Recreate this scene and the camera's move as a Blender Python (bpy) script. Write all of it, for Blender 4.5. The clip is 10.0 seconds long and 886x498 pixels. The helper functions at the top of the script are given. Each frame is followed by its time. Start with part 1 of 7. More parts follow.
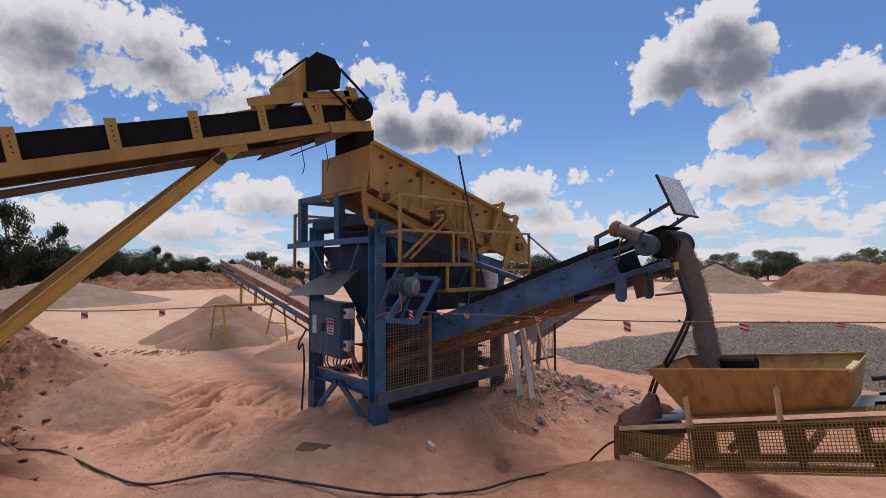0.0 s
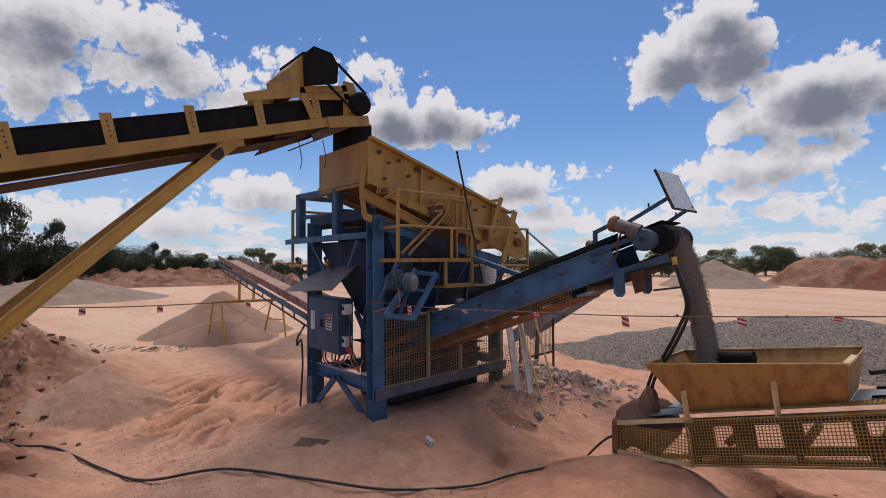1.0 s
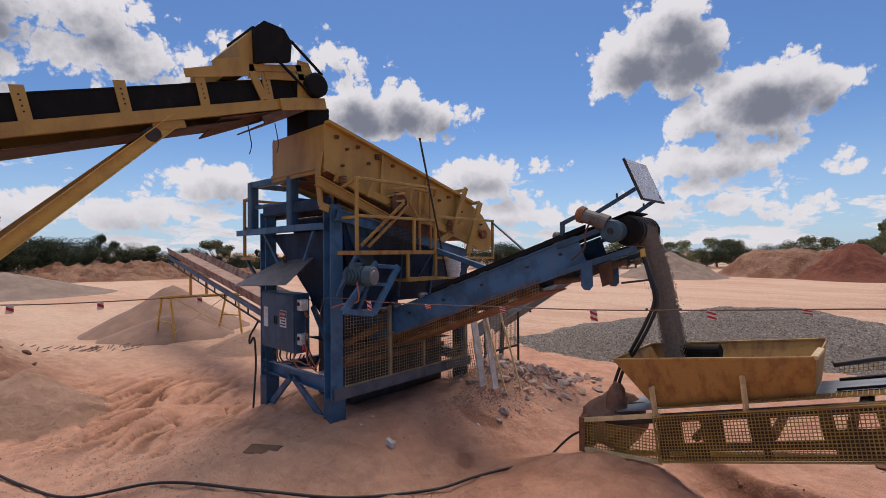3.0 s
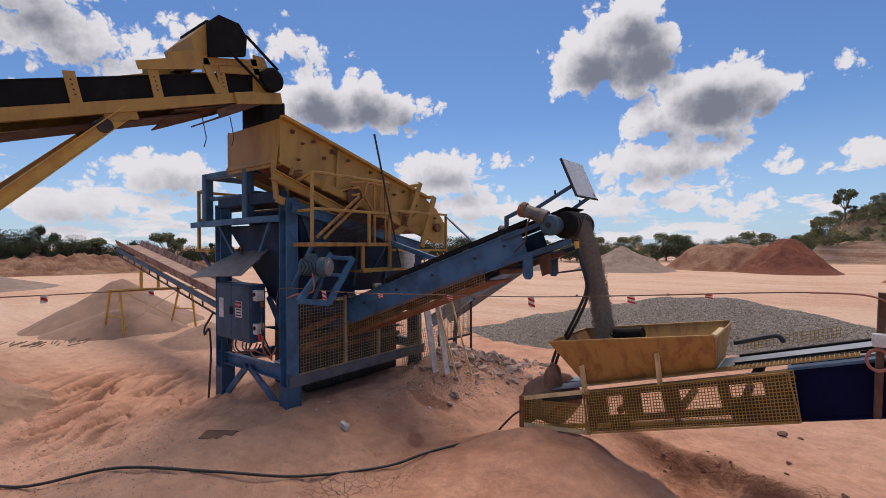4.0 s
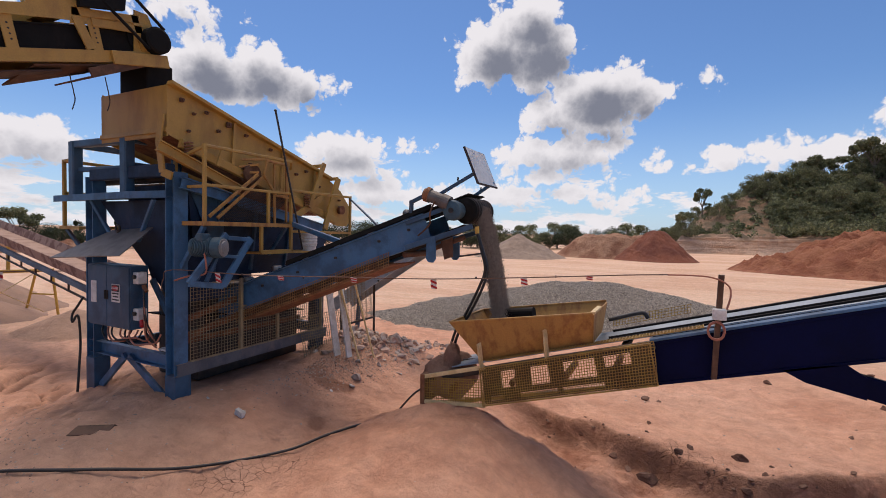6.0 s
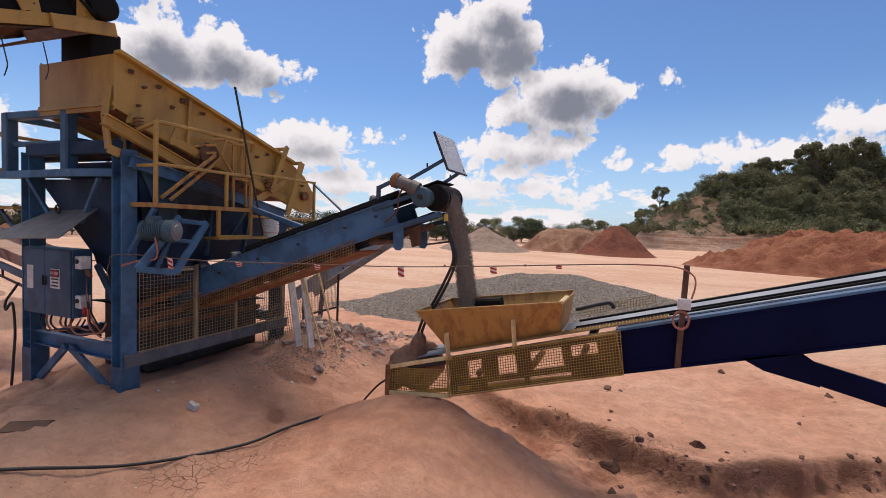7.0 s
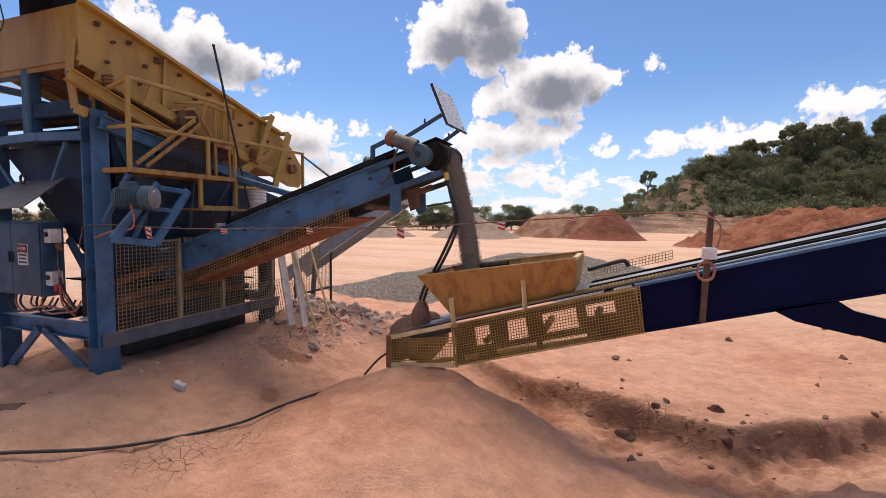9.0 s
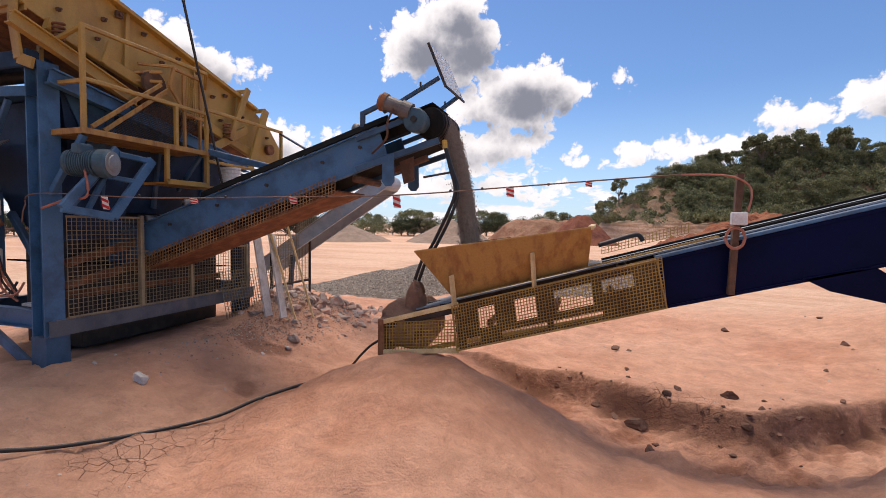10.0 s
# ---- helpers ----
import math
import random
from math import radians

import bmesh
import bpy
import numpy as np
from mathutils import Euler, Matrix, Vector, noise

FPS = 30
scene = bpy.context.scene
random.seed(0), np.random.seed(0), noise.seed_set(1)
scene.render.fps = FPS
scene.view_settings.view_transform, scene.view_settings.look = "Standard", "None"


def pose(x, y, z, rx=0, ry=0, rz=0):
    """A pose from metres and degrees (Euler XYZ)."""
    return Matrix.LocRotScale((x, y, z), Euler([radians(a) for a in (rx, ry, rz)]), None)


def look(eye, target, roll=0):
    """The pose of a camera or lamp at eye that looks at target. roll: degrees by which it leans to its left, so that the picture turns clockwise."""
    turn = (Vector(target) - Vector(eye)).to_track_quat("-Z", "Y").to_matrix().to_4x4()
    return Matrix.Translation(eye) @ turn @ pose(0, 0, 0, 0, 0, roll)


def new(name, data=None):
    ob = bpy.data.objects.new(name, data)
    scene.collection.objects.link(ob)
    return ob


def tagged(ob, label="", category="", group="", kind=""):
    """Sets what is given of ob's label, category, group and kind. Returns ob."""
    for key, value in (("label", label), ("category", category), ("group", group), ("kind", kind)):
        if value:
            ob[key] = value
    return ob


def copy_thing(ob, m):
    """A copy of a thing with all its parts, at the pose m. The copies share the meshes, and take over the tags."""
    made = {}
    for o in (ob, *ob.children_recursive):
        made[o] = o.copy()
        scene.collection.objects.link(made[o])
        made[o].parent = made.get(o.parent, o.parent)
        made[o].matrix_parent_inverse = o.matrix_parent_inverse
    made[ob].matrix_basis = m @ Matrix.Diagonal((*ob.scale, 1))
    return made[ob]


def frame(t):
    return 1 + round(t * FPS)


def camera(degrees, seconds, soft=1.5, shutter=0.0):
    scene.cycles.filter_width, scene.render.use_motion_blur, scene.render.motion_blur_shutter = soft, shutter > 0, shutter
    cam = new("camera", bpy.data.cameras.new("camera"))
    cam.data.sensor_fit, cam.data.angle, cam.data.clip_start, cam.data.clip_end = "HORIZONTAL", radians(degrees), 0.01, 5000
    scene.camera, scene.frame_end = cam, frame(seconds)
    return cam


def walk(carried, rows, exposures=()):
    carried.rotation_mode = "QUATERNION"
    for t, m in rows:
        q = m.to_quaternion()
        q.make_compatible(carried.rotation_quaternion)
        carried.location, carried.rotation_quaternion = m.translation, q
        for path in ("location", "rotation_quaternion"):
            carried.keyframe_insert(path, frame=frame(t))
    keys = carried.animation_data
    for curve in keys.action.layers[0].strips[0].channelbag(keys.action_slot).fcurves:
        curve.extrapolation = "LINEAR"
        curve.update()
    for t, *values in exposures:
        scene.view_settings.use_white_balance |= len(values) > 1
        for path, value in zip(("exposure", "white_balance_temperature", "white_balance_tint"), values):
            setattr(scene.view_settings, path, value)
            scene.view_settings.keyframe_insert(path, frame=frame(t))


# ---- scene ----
cam = camera(87.2, 10.0, 0.9)
PATH = [
    (0, (6.19, -4.085, 2.413), (4.717, -2.733, 2.475), -0.2),
    (0.5, (6.182, -4.088, 2.415), (4.714, -2.731, 2.467), -0.2),
    (1, (6.183, -4.073, 2.404), (4.714, -2.716, 2.449), -0.3),
    (1.5, (6.182, -4.072, 2.407), (4.717, -2.711, 2.445), -0.4),
    (2, (6.184, -4.077, 2.407), (4.732, -2.702, 2.442), -0.4),
    (2.5, (5.863, -3.795, 2.411), (4.453, -2.377, 2.436), -0.4),
    (4, (6.309, -3.988, 2.373), (5.07, -2.418, 2.358), -0.2),
    (4.5, (6.327, -4.103, 2.373), (5.178, -2.467, 2.347), 0.0),
    (5, (6.343, -4.14, 2.367), (5.274, -2.451, 2.33), 0.2),
    (5.5, (6.349, -4.105, 2.359), (5.365, -2.365, 2.303), 0.5),
    (6, (6.353, -4.076, 2.347), (5.463, -2.287, 2.272), 1.1),
    (7.5, (6.188, -3.923, 2.236), (5.467, -2.061, 2.125), 2.2),
    (8, (6.124, -3.889, 2.181), (5.414, -2.023, 2.058), 1.9),
    (8.5, (6.08, -3.759, 2.097), (5.366, -1.896, 1.959), 1.3),
    (9, (5.998, -3.67, 1.897), (5.288, -1.806, 1.757), 0.7),
    (9.5, (5.675, -3.587, 1.454), (4.999, -1.71, 1.327), 0.5),
    (10, (5.583, -3.313, 1.497), (4.978, -1.409, 1.392), 0.9),
]
walk(cam, [(t, look(eye, target, roll)) for t, eye, target, roll in PATH], [(0, -0.03, 6500, 16), (5, 0.06, 6530, 16), (7.5, 0.29, 6780, 16), (9.5, 0.45, 6860, 17), (10, 0.45, 6860, 17)])

# ---- world, sun, exposure ----
SUN_AZ, SUN_EL = -42.0, 66.0          # degrees clockwise from +y, and up

# puffs of the high cumulus clouds: bearing, height, half width, half height in degrees
HIGH_PUFFS = [(-16.8, 24.2, 4.1, 2.3), (-20.4, 20.9, 4.9, 2.9), (-15.3, 21.1, 4.6, 3.0), (-21.7, 18.6, 3.3, 1.6), (-16.3, 18.1, 2.7, 1.6),
              (-8.5, 15.9, 5.6, 2.9), (-4.5, 15.3, 3.3, 2.1), (-13.8, 13.8, 3.4, 2.0), (-8.4, 12.9, 5.6, 1.9), (-13.0, 9.6, 7.0, 1.8), (-8.3, 10.2, 2.5, 1.0),
              (-53.7, 17.1, 4.9, 2.9), (-48.3, 17.2, 4.8, 2.6), (-43.4, 16.6, 3.8, 2.1), (-49.8, 14.7, 6.4, 1.4)]
# thinner sheet of cloud at the edge of the view
THIN_PUFFS = [(-88.0, 21.4, 7.8, 3.8), (-80.7, 21.8, 5.4, 3.2), (-89.1, 16.3, 5.1, 2.8), (-76.6, 19.4, 5.9, 2.5), (-71.5, 17.9, 4.1, 1.8), (-56.4, 22.4, 3.0, 1.2), (-66.6, 22.1, 1.6, 1.5)]
# small and low clouds
LOW_PUFFS = [(-39.2, 9.6, 4.9, 1.7), (-36.5, 7.6, 4.0, 1.7), (-41.8, 7.0, 3.2, 1.8), (-30.4, 9.8, 1.5, 0.7), (-3.1, 8.0, 1.7, 0.7), (2.7, 16.1, 0.9, 0.4),
             (5.3, 8.5, 2.0, 1.0), (-15.9, 5.0, 5.3, 0.9), (-22.0, 4.2, 4.1, 1.2), (-68.7, 7.6, 5.2, 2.1), (-78.0, 4.6, 5.7, 1.9), (-86.0, 4.6, 4.7, 1.4),
             (-15.3, 6.6, 4.0, 1.2), (-10.6, 5.1, 4.0, 1.1), (-5.2, 4.1, 2.3, 1.0), (-18.4, 4.9, 3.7, 1.0), (-36.0, 5.0, 4.0, 1.5), (-32.1, 4.1, 5.2, 1.1),
             (24.5, 12.2, 1.8, 1.7), (18.8, 11.1, 2.8, 1.1), (11.0, 8.4, 4.0, 1.2), (4.8, 8.1, 2.5, 0.9), (17.4, 8.7, 3.2, 1.1)]


def nd(tree, kind, **props):
    node = tree.nodes.new(kind)
    for key, value in props.items():
        if key == "operation":
            node.operation = value
        elif key == "data_type":
            node.data_type = value
        elif key == "blend_type":
            node.blend_type = value
    return node


def math_node(tree, op, a, b=None, c=None, clamp=False):
    node = nd(tree, "ShaderNodeMath", operation=op)
    node.use_clamp = clamp
    for slot, value in enumerate((a, b, c)):
        if value is None:
            continue
        if isinstance(value, (int, float)):
            node.inputs[slot].default_value = value
        else:
            tree.links.new(value, node.inputs[slot])
    return node.outputs[0]


def vec_node(tree, op, a, b=None):
    node = nd(tree, "ShaderNodeVectorMath", operation=op)
    for slot, value in enumerate((a, b)):
        if value is None:
            continue
        if isinstance(value, tuple):
            node.inputs[slot].default_value = value
        else:
            tree.links.new(value, node.inputs[slot])
    return node


def noise_node(tree, vector, scale, detail=4.0, rough=0.55, distortion=0.0):
    node = nd(tree, "ShaderNodeTexNoise")
    if vector is not None:
        tree.links.new(vector, node.inputs["Vector"])
    node.inputs["Scale"].default_value = scale
    node.inputs["Detail"].default_value = detail
    node.inputs["Roughness"].default_value = rough
    node.inputs["Distortion"].default_value = distortion
    return node.outputs["Fac"]


def ramp(tree, value, low, high):
    node = nd(tree, "ShaderNodeMapRange")
    node.interpolation_type = "SMOOTHSTEP"
    tree.links.new(value, node.inputs["Value"])
    node.inputs["From Min"].default_value = low
    node.inputs["From Max"].default_value = high
    return node.outputs["Result"]


def mix_col(tree, fac, a, b, blend="MIX"):
    node = nd(tree, "ShaderNodeMix", data_type="RGBA", blend_type=blend)
    for slot, value in ((0, fac), (6, a), (7, b)):
        if isinstance(value, (int, float)):
            node.inputs[slot].default_value = value
        elif isinstance(value, tuple):
            node.inputs[slot].default_value = (*value, 1)
        else:
            tree.links.new(value, node.inputs[slot])
    return node.outputs[2]


def billow(tree, vector, scale):
    """Round heaped lobes with creases between them."""
    node = nd(tree, "ShaderNodeTexVoronoi")
    node.voronoi_dimensions = "2D"
    tree.links.new(vector, node.inputs["Vector"])
    node.inputs["Scale"].default_value = scale
    return math_node(tree, "SUBTRACT", 0.42, node.outputs["Distance"])


def cloud_group():
    """How deep inside a cloud a place on the sky lies, in degrees; below 0 is clear sky."""
    tree = bpy.data.node_groups.new("cloud_cover", "ShaderNodeTree")
    tree.interface.new_socket("Place", in_out="INPUT", socket_type="NodeSocketVector")
    tree.interface.new_socket("Cover", in_out="OUTPUT", socket_type="NodeSocketFloat")
    tree.interface.new_socket("Body", in_out="OUTPUT", socket_type="NodeSocketFloat")
    gin, gout = tree.nodes.new("NodeGroupInput"), tree.nodes.new("NodeGroupOutput")
    place = gin.outputs[0]
    cover = None
    for az, el, w, h in HIGH_PUFFS + THIN_PUFFS + LOW_PUFFS:
        steep = 0.8 * min(w, h) if (az, el, w, h) not in THIN_PUFFS else 0.42 * min(w, h)
        puff = nd(tree, "ShaderNodeMapping")
        puff.vector_type = "TEXTURE"
        tree.links.new(place, puff.inputs["Vector"])
        puff.inputs["Location"].default_value = (az, el, 0)
        puff.inputs["Scale"].default_value = (w, h, 1)
        far = vec_node(tree, "LENGTH", puff.outputs[0]).outputs["Value"]
        depth = math_node(tree, "MULTIPLY_ADD", far, -steep, steep)
        cover = depth if cover is None else math_node(tree, "SMOOTH_MAX", cover, depth, 0.5)
    wavy = nd(tree, "ShaderNodeTexNoise")
    tree.links.new(place, wavy.inputs["Vector"])
    wavy.inputs["Scale"].default_value = 0.5
    wavy.inputs["Detail"].default_value = 4.0
    bent = vec_node(tree, "ADD", place, vec_node(tree, "MULTIPLY", wavy.outputs["Color"], (1.6, 1.2, 0)).outputs[0]).outputs[0]
    body = cover
    for scale, amount in ((0.32, 1.5), (0.8, 0.8), (1.9, 0.42), (4.4, 0.2)):
        cover = math_node(tree, "MULTIPLY_ADD", billow(tree, bent, scale), amount, cover)
    cover = math_node(tree, "ADD", cover, 0.22)
    # broken low cloud along the horizon
    height = nd(tree, "ShaderNodeSeparateXYZ")
    tree.links.new(place, height.inputs[0])
    low = ramp(tree, height.outputs[1], 10.0, 2.0)
    band = noise_node(tree, vec_node(tree, "MULTIPLY", place, (0.5, 1.7, 1)).outputs[0], 0.24, 8, 0.62)
    band = math_node(tree, "ADD", math_node(tree, "MULTIPLY", math_node(tree, "SUBTRACT", band, 0.60), 7.0), math_node(tree, "MULTIPLY", low, 0.72))
    band = math_node(tree, "SUBTRACT", band, math_node(tree, "MULTIPLY", ramp(tree, height.outputs[1], 8.0, 15.0), 5.0))
    cover = math_node(tree, "MAXIMUM", cover, band)
    # broad bright cloud overhead, round the sun: unseen, added as soft fill light
    fill_cloud = noise_node(tree, vec_node(tree, "MULTIPLY", place, (0.3, 1.0, 1)).outputs[0], 0.09, 7, 0.6)
    fill_cloud = math_node(tree, "ADD", math_node(tree, "MULTIPLY", math_node(tree, "SUBTRACT", fill_cloud, 0.42), 5.0), 0.5)
    fill_cloud = math_node(tree, "SUBTRACT", fill_cloud, math_node(tree, "MULTIPLY", ramp(tree, height.outputs[1], 52.0, 37.0), 6.0))
    cover = math_node(tree, "MAXIMUM", cover, fill_cloud)
    tree.links.new(cover, gout.inputs[0])
    tree.links.new(math_node(tree, "MAXIMUM", body, math_node(tree, "MULTIPLY", band, 0.6)), gout.inputs[1])
    return tree


def build_world():
    world = bpy.data.worlds.new("sky")
    scene.world = world
    world.use_nodes = True
    tree = world.node_tree
    back = tree.nodes["Background"]
    sky = nd(tree, "ShaderNodeTexSky")
    sky.sky_type, sky.sun_disc = "NISHITA", False
    sky.sun_elevation, sky.sun_rotation = radians(SUN_EL), radians(SUN_AZ)
    sky.air_density, sky.dust_density, sky.ozone_density = 1.0, 0.3, 4.0
    coord = nd(tree, "ShaderNodeTexCoord")
    way = vec_node(tree, "NORMALIZE", coord.outputs["Generated"]).outputs[0]
    split = nd(tree, "ShaderNodeSeparateXYZ")
    tree.links.new(way, split.inputs[0])
    az = math_node(tree, "MULTIPLY", math_node(tree, "ARCTAN2", split.outputs[0], split.outputs[1]), 57.2958)
    el = math_node(tree, "MULTIPLY", math_node(tree, "ARCSINE", split.outputs[2]), 57.2958)
    place = nd(tree, "ShaderNodeCombineXYZ")
    tree.links.new(az, place.inputs[0])
    tree.links.new(el, place.inputs[1])
    group = cloud_group()
    covers, bodies = [], []
    for shift in (0.0, 1.9):
        use = tree.nodes.new("ShaderNodeGroup")
        use.node_tree = group
        tree.links.new(vec_node(tree, "ADD", place.outputs[0], (-0.5 * shift, shift, 0)).outputs[0], use.inputs[0])
        covers.append(use.outputs[0])
        bodies.append(use.outputs[1])
    alpha = ramp(tree, covers[0], -0.05, 0.42)
    depth = math_node(tree, "ADD", math_node(tree, "MULTIPLY", covers[0], 0.34), math_node(tree, "MULTIPLY", covers[1], 0.34))
    depth = math_node(tree, "ADD", depth, math_node(tree, "MULTIPLY", math_node(tree, "ADD", bodies[1], 0.5), 0.62))
    shade = ramp(tree, depth, 0.25, 2.45)
    shade = math_node(tree, "MULTIPLY", shade, math_node(tree, "ADD", 0.55, math_node(tree, "MULTIPLY", ramp(tree, el, 4.0, 12.0), 0.45)))
    white = mix_col(tree, shade, (7.4, 7.45, 7.6), (1.85, 2.05, 2.55))
    # added fill: the unseen cloud overhead shines brighter than the rest
    white = mix_col(tree, ramp(tree, el, 38.0, 62.0), white, (8.6, 8.4, 8.0))
    haze = ramp(tree, el, 16.0, -1.0)
    clear = mix_col(tree, math_node(tree, "MULTIPLY", haze, 0.5), mix_col(tree, 1.0, sky.outputs[0], (0.66, 0.85, 1.03), "MULTIPLY"), (4.8, 6.5, 8.5))
    tree.links.new(mix_col(tree, alpha, clear, white), back.inputs[0])
    back.inputs[1].default_value = 0.1
    sun = new("sun", bpy.data.lights.new("sun", "SUN"))
    sun.data.energy, sun.data.angle, sun.data.color = 2.0, radians(30.0), (1.0, 0.93, 0.84)
    a, e = radians(SUN_AZ), radians(SUN_EL)
    sun.matrix_world = look((math.sin(a) * math.cos(e) * 60, math.cos(a) * math.cos(e) * 60, math.sin(e) * 60), (0, 0, 0))


build_world()


# ---- materials ----
def material(name):
    mat = bpy.data.materials.new(name)
    mat.use_nodes = True
    tree = mat.node_tree
    shader = tree.nodes["Principled BSDF"]
    geo = nd(tree, "ShaderNodeNewGeometry")
    return mat, tree, shader, geo


def surface(name, base, second, rough=0.6, metal=0.0, scale=6.0, fine=60.0, bump=0.3, spread=0.5, dust=None, dust_amount=0.0,
            edge=(0.42, 0.62), depth=0.01, per_piece=0.0, gloss=0.5, run=1.0):
    """A plain weathered surface: two colours by coarse noise, fine grain, relief, and dust lying on upward faces."""
    mat, tree, shader, geo = material(name)
    spot = geo.outputs["Position"]
    coarse = noise_node(tree, spot if run == 1.0 else vec_node(tree, "MULTIPLY", spot, (1, 1, run)).outputs[0], scale, 5, 0.6)
    grain = noise_node(tree, spot, fine, 4, 0.65)
    fac = math_node(tree, "MULTIPLY", ramp(tree, coarse, *edge), spread)
    col = mix_col(tree, fac, base, second)
    lift = math_node(tree, "ADD", 0.72, math_node(tree, "MULTIPLY", grain, 0.56))
    col = mix_col(tree, 1.0, col, lift, "MULTIPLY")
    if per_piece:
        info = nd(tree, "ShaderNodeObjectInfo")
        col = mix_col(tree, 1.0, col, math_node(tree, "ADD", 1 - per_piece / 2, math_node(tree, "MULTIPLY", info.outputs["Random"], per_piece)), "MULTIPLY")
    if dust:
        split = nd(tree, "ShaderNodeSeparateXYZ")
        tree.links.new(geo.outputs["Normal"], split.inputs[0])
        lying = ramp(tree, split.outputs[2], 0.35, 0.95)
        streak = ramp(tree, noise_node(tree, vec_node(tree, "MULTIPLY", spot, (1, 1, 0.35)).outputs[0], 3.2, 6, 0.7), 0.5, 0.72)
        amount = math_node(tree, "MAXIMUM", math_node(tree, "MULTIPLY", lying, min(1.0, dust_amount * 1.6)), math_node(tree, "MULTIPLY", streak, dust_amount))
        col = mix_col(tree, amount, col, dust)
    tree.links.new(col, shader.inputs["Base Color"])
    shader.inputs["Metallic"].default_value = metal
    shader.inputs["Specular IOR Level"].default_value = gloss
    tree.links.new(math_node(tree, "ADD", rough - 0.12, math_node(tree, "MULTIPLY", coarse, 0.24), clamp=True), shader.inputs["Roughness"])
    node = nd(tree, "ShaderNodeBump")
    node.inputs["Strength"].default_value = bump
    node.inputs["Distance"].default_value = depth
    tree.links.new(math_node(tree, "ADD", grain, coarse), node.inputs["Height"])
    tree.links.new(node.outputs[0], shader.inputs["Normal"])
    return mat


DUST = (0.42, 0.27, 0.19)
RUST = (0.20, 0.075, 0.03)
M = {}
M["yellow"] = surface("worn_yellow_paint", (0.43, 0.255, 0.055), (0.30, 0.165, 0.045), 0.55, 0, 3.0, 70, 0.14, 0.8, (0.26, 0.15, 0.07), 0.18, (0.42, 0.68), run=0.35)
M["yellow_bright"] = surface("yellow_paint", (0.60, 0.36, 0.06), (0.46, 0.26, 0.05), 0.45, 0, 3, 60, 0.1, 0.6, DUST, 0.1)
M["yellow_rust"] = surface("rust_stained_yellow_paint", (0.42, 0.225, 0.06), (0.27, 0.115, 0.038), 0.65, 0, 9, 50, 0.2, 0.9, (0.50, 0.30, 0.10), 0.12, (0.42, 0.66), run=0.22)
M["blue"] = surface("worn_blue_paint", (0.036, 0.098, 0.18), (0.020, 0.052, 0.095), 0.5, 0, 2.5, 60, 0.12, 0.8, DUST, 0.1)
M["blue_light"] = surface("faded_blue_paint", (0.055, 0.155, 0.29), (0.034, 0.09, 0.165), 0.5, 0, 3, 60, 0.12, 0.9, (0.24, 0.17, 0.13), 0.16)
M["navy"] = surface("navy_blue_paint", (0.0018, 0.0045, 0.038), (0.0015, 0.0035, 0.022), 0.42, 0, 1.6, 40, 0.06, 0.7, gloss=0.07)
M["steel"] = surface("bare_grey_steel", (0.30, 0.29, 0.28), (0.20, 0.19, 0.18), 0.5, 0.55, 4, 80, 0.12, 0.7, DUST, 0.12)
M["rust"] = surface("rusty_steel", (0.17, 0.065, 0.03), (0.30, 0.13, 0.06), 0.85, 0.1, 7, 60, 0.4, 0.8, DUST, 0.12)
M["rubber"] = surface("black_rubber", (0.006, 0.0056, 0.0056), (0.012, 0.011, 0.010), 0.8, 0, 5, 60, 0.15, 0.6, DUST, 0.03, gloss=0.2)
M["dark_steel"] = surface("dark_oily_steel", (0.035, 0.03, 0.028), (0.07, 0.05, 0.04), 0.6, 0.3, 6, 60, 0.2, 0.7, DUST, 0.1)
M["belt_brown"] = surface("dust_covered_belt", (0.36, 0.23, 0.18), (0.18, 0.09, 0.07), 0.9, 0, 3.4, 40, 0.3, 0.9, DUST, 0.3, (0.46, 0.6))
M["belt_return"] = surface("dusty_brown_rubber", (0.10, 0.055, 0.038), (0.055, 0.032, 0.025), 0.85, 0, 3, 40, 0.2, 0.8)
M["dull_steel"] = surface("dull_scuffed_steel", (0.16, 0.145, 0.135), (0.10, 0.09, 0.085), 0.55, 0.25, 4, 80, 0.12, 0.7, DUST, 0.1)
# yellow darkened to paint the dim interior behind the guard mesh
M["dull_yellow"] = surface("yellow_paint_darkened_as_interior", (0.085, 0.055, 0.022), (0.05, 0.03, 0.015), 0.75, 0, 5, 50, 0.2, 0.8, DUST, 0.1)
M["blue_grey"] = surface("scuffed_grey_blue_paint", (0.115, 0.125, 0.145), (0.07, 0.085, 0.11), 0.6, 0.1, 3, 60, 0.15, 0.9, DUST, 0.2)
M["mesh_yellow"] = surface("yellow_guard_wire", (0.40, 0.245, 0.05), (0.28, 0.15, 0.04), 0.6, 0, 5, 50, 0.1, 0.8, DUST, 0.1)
M["mesh_grey"] = surface("dusty_guard_wire", (0.33, 0.26, 0.15), (0.20, 0.165, 0.12), 0.65, 0.1, 3, 50, 0.1, 0.8, DUST, 0.1)
M["rope"] = surface("weathered_rope", (0.20, 0.115, 0.08), (0.12, 0.07, 0.05), 0.8, 0, 12, 60, 0.2, 0.6)
M["dark_rust"] = surface("dark_brown_rusty_steel", (0.10, 0.05, 0.03), (0.17, 0.085, 0.05), 0.85, 0.1, 7, 60, 0.4, 0.8, DUST, 0.08)
M["pale_plate"] = surface("pale_grey_sheet", (0.62, 0.64, 0.64), (0.50, 0.52, 0.52), 0.5, 0, 6, 60, 0.08, 0.6)
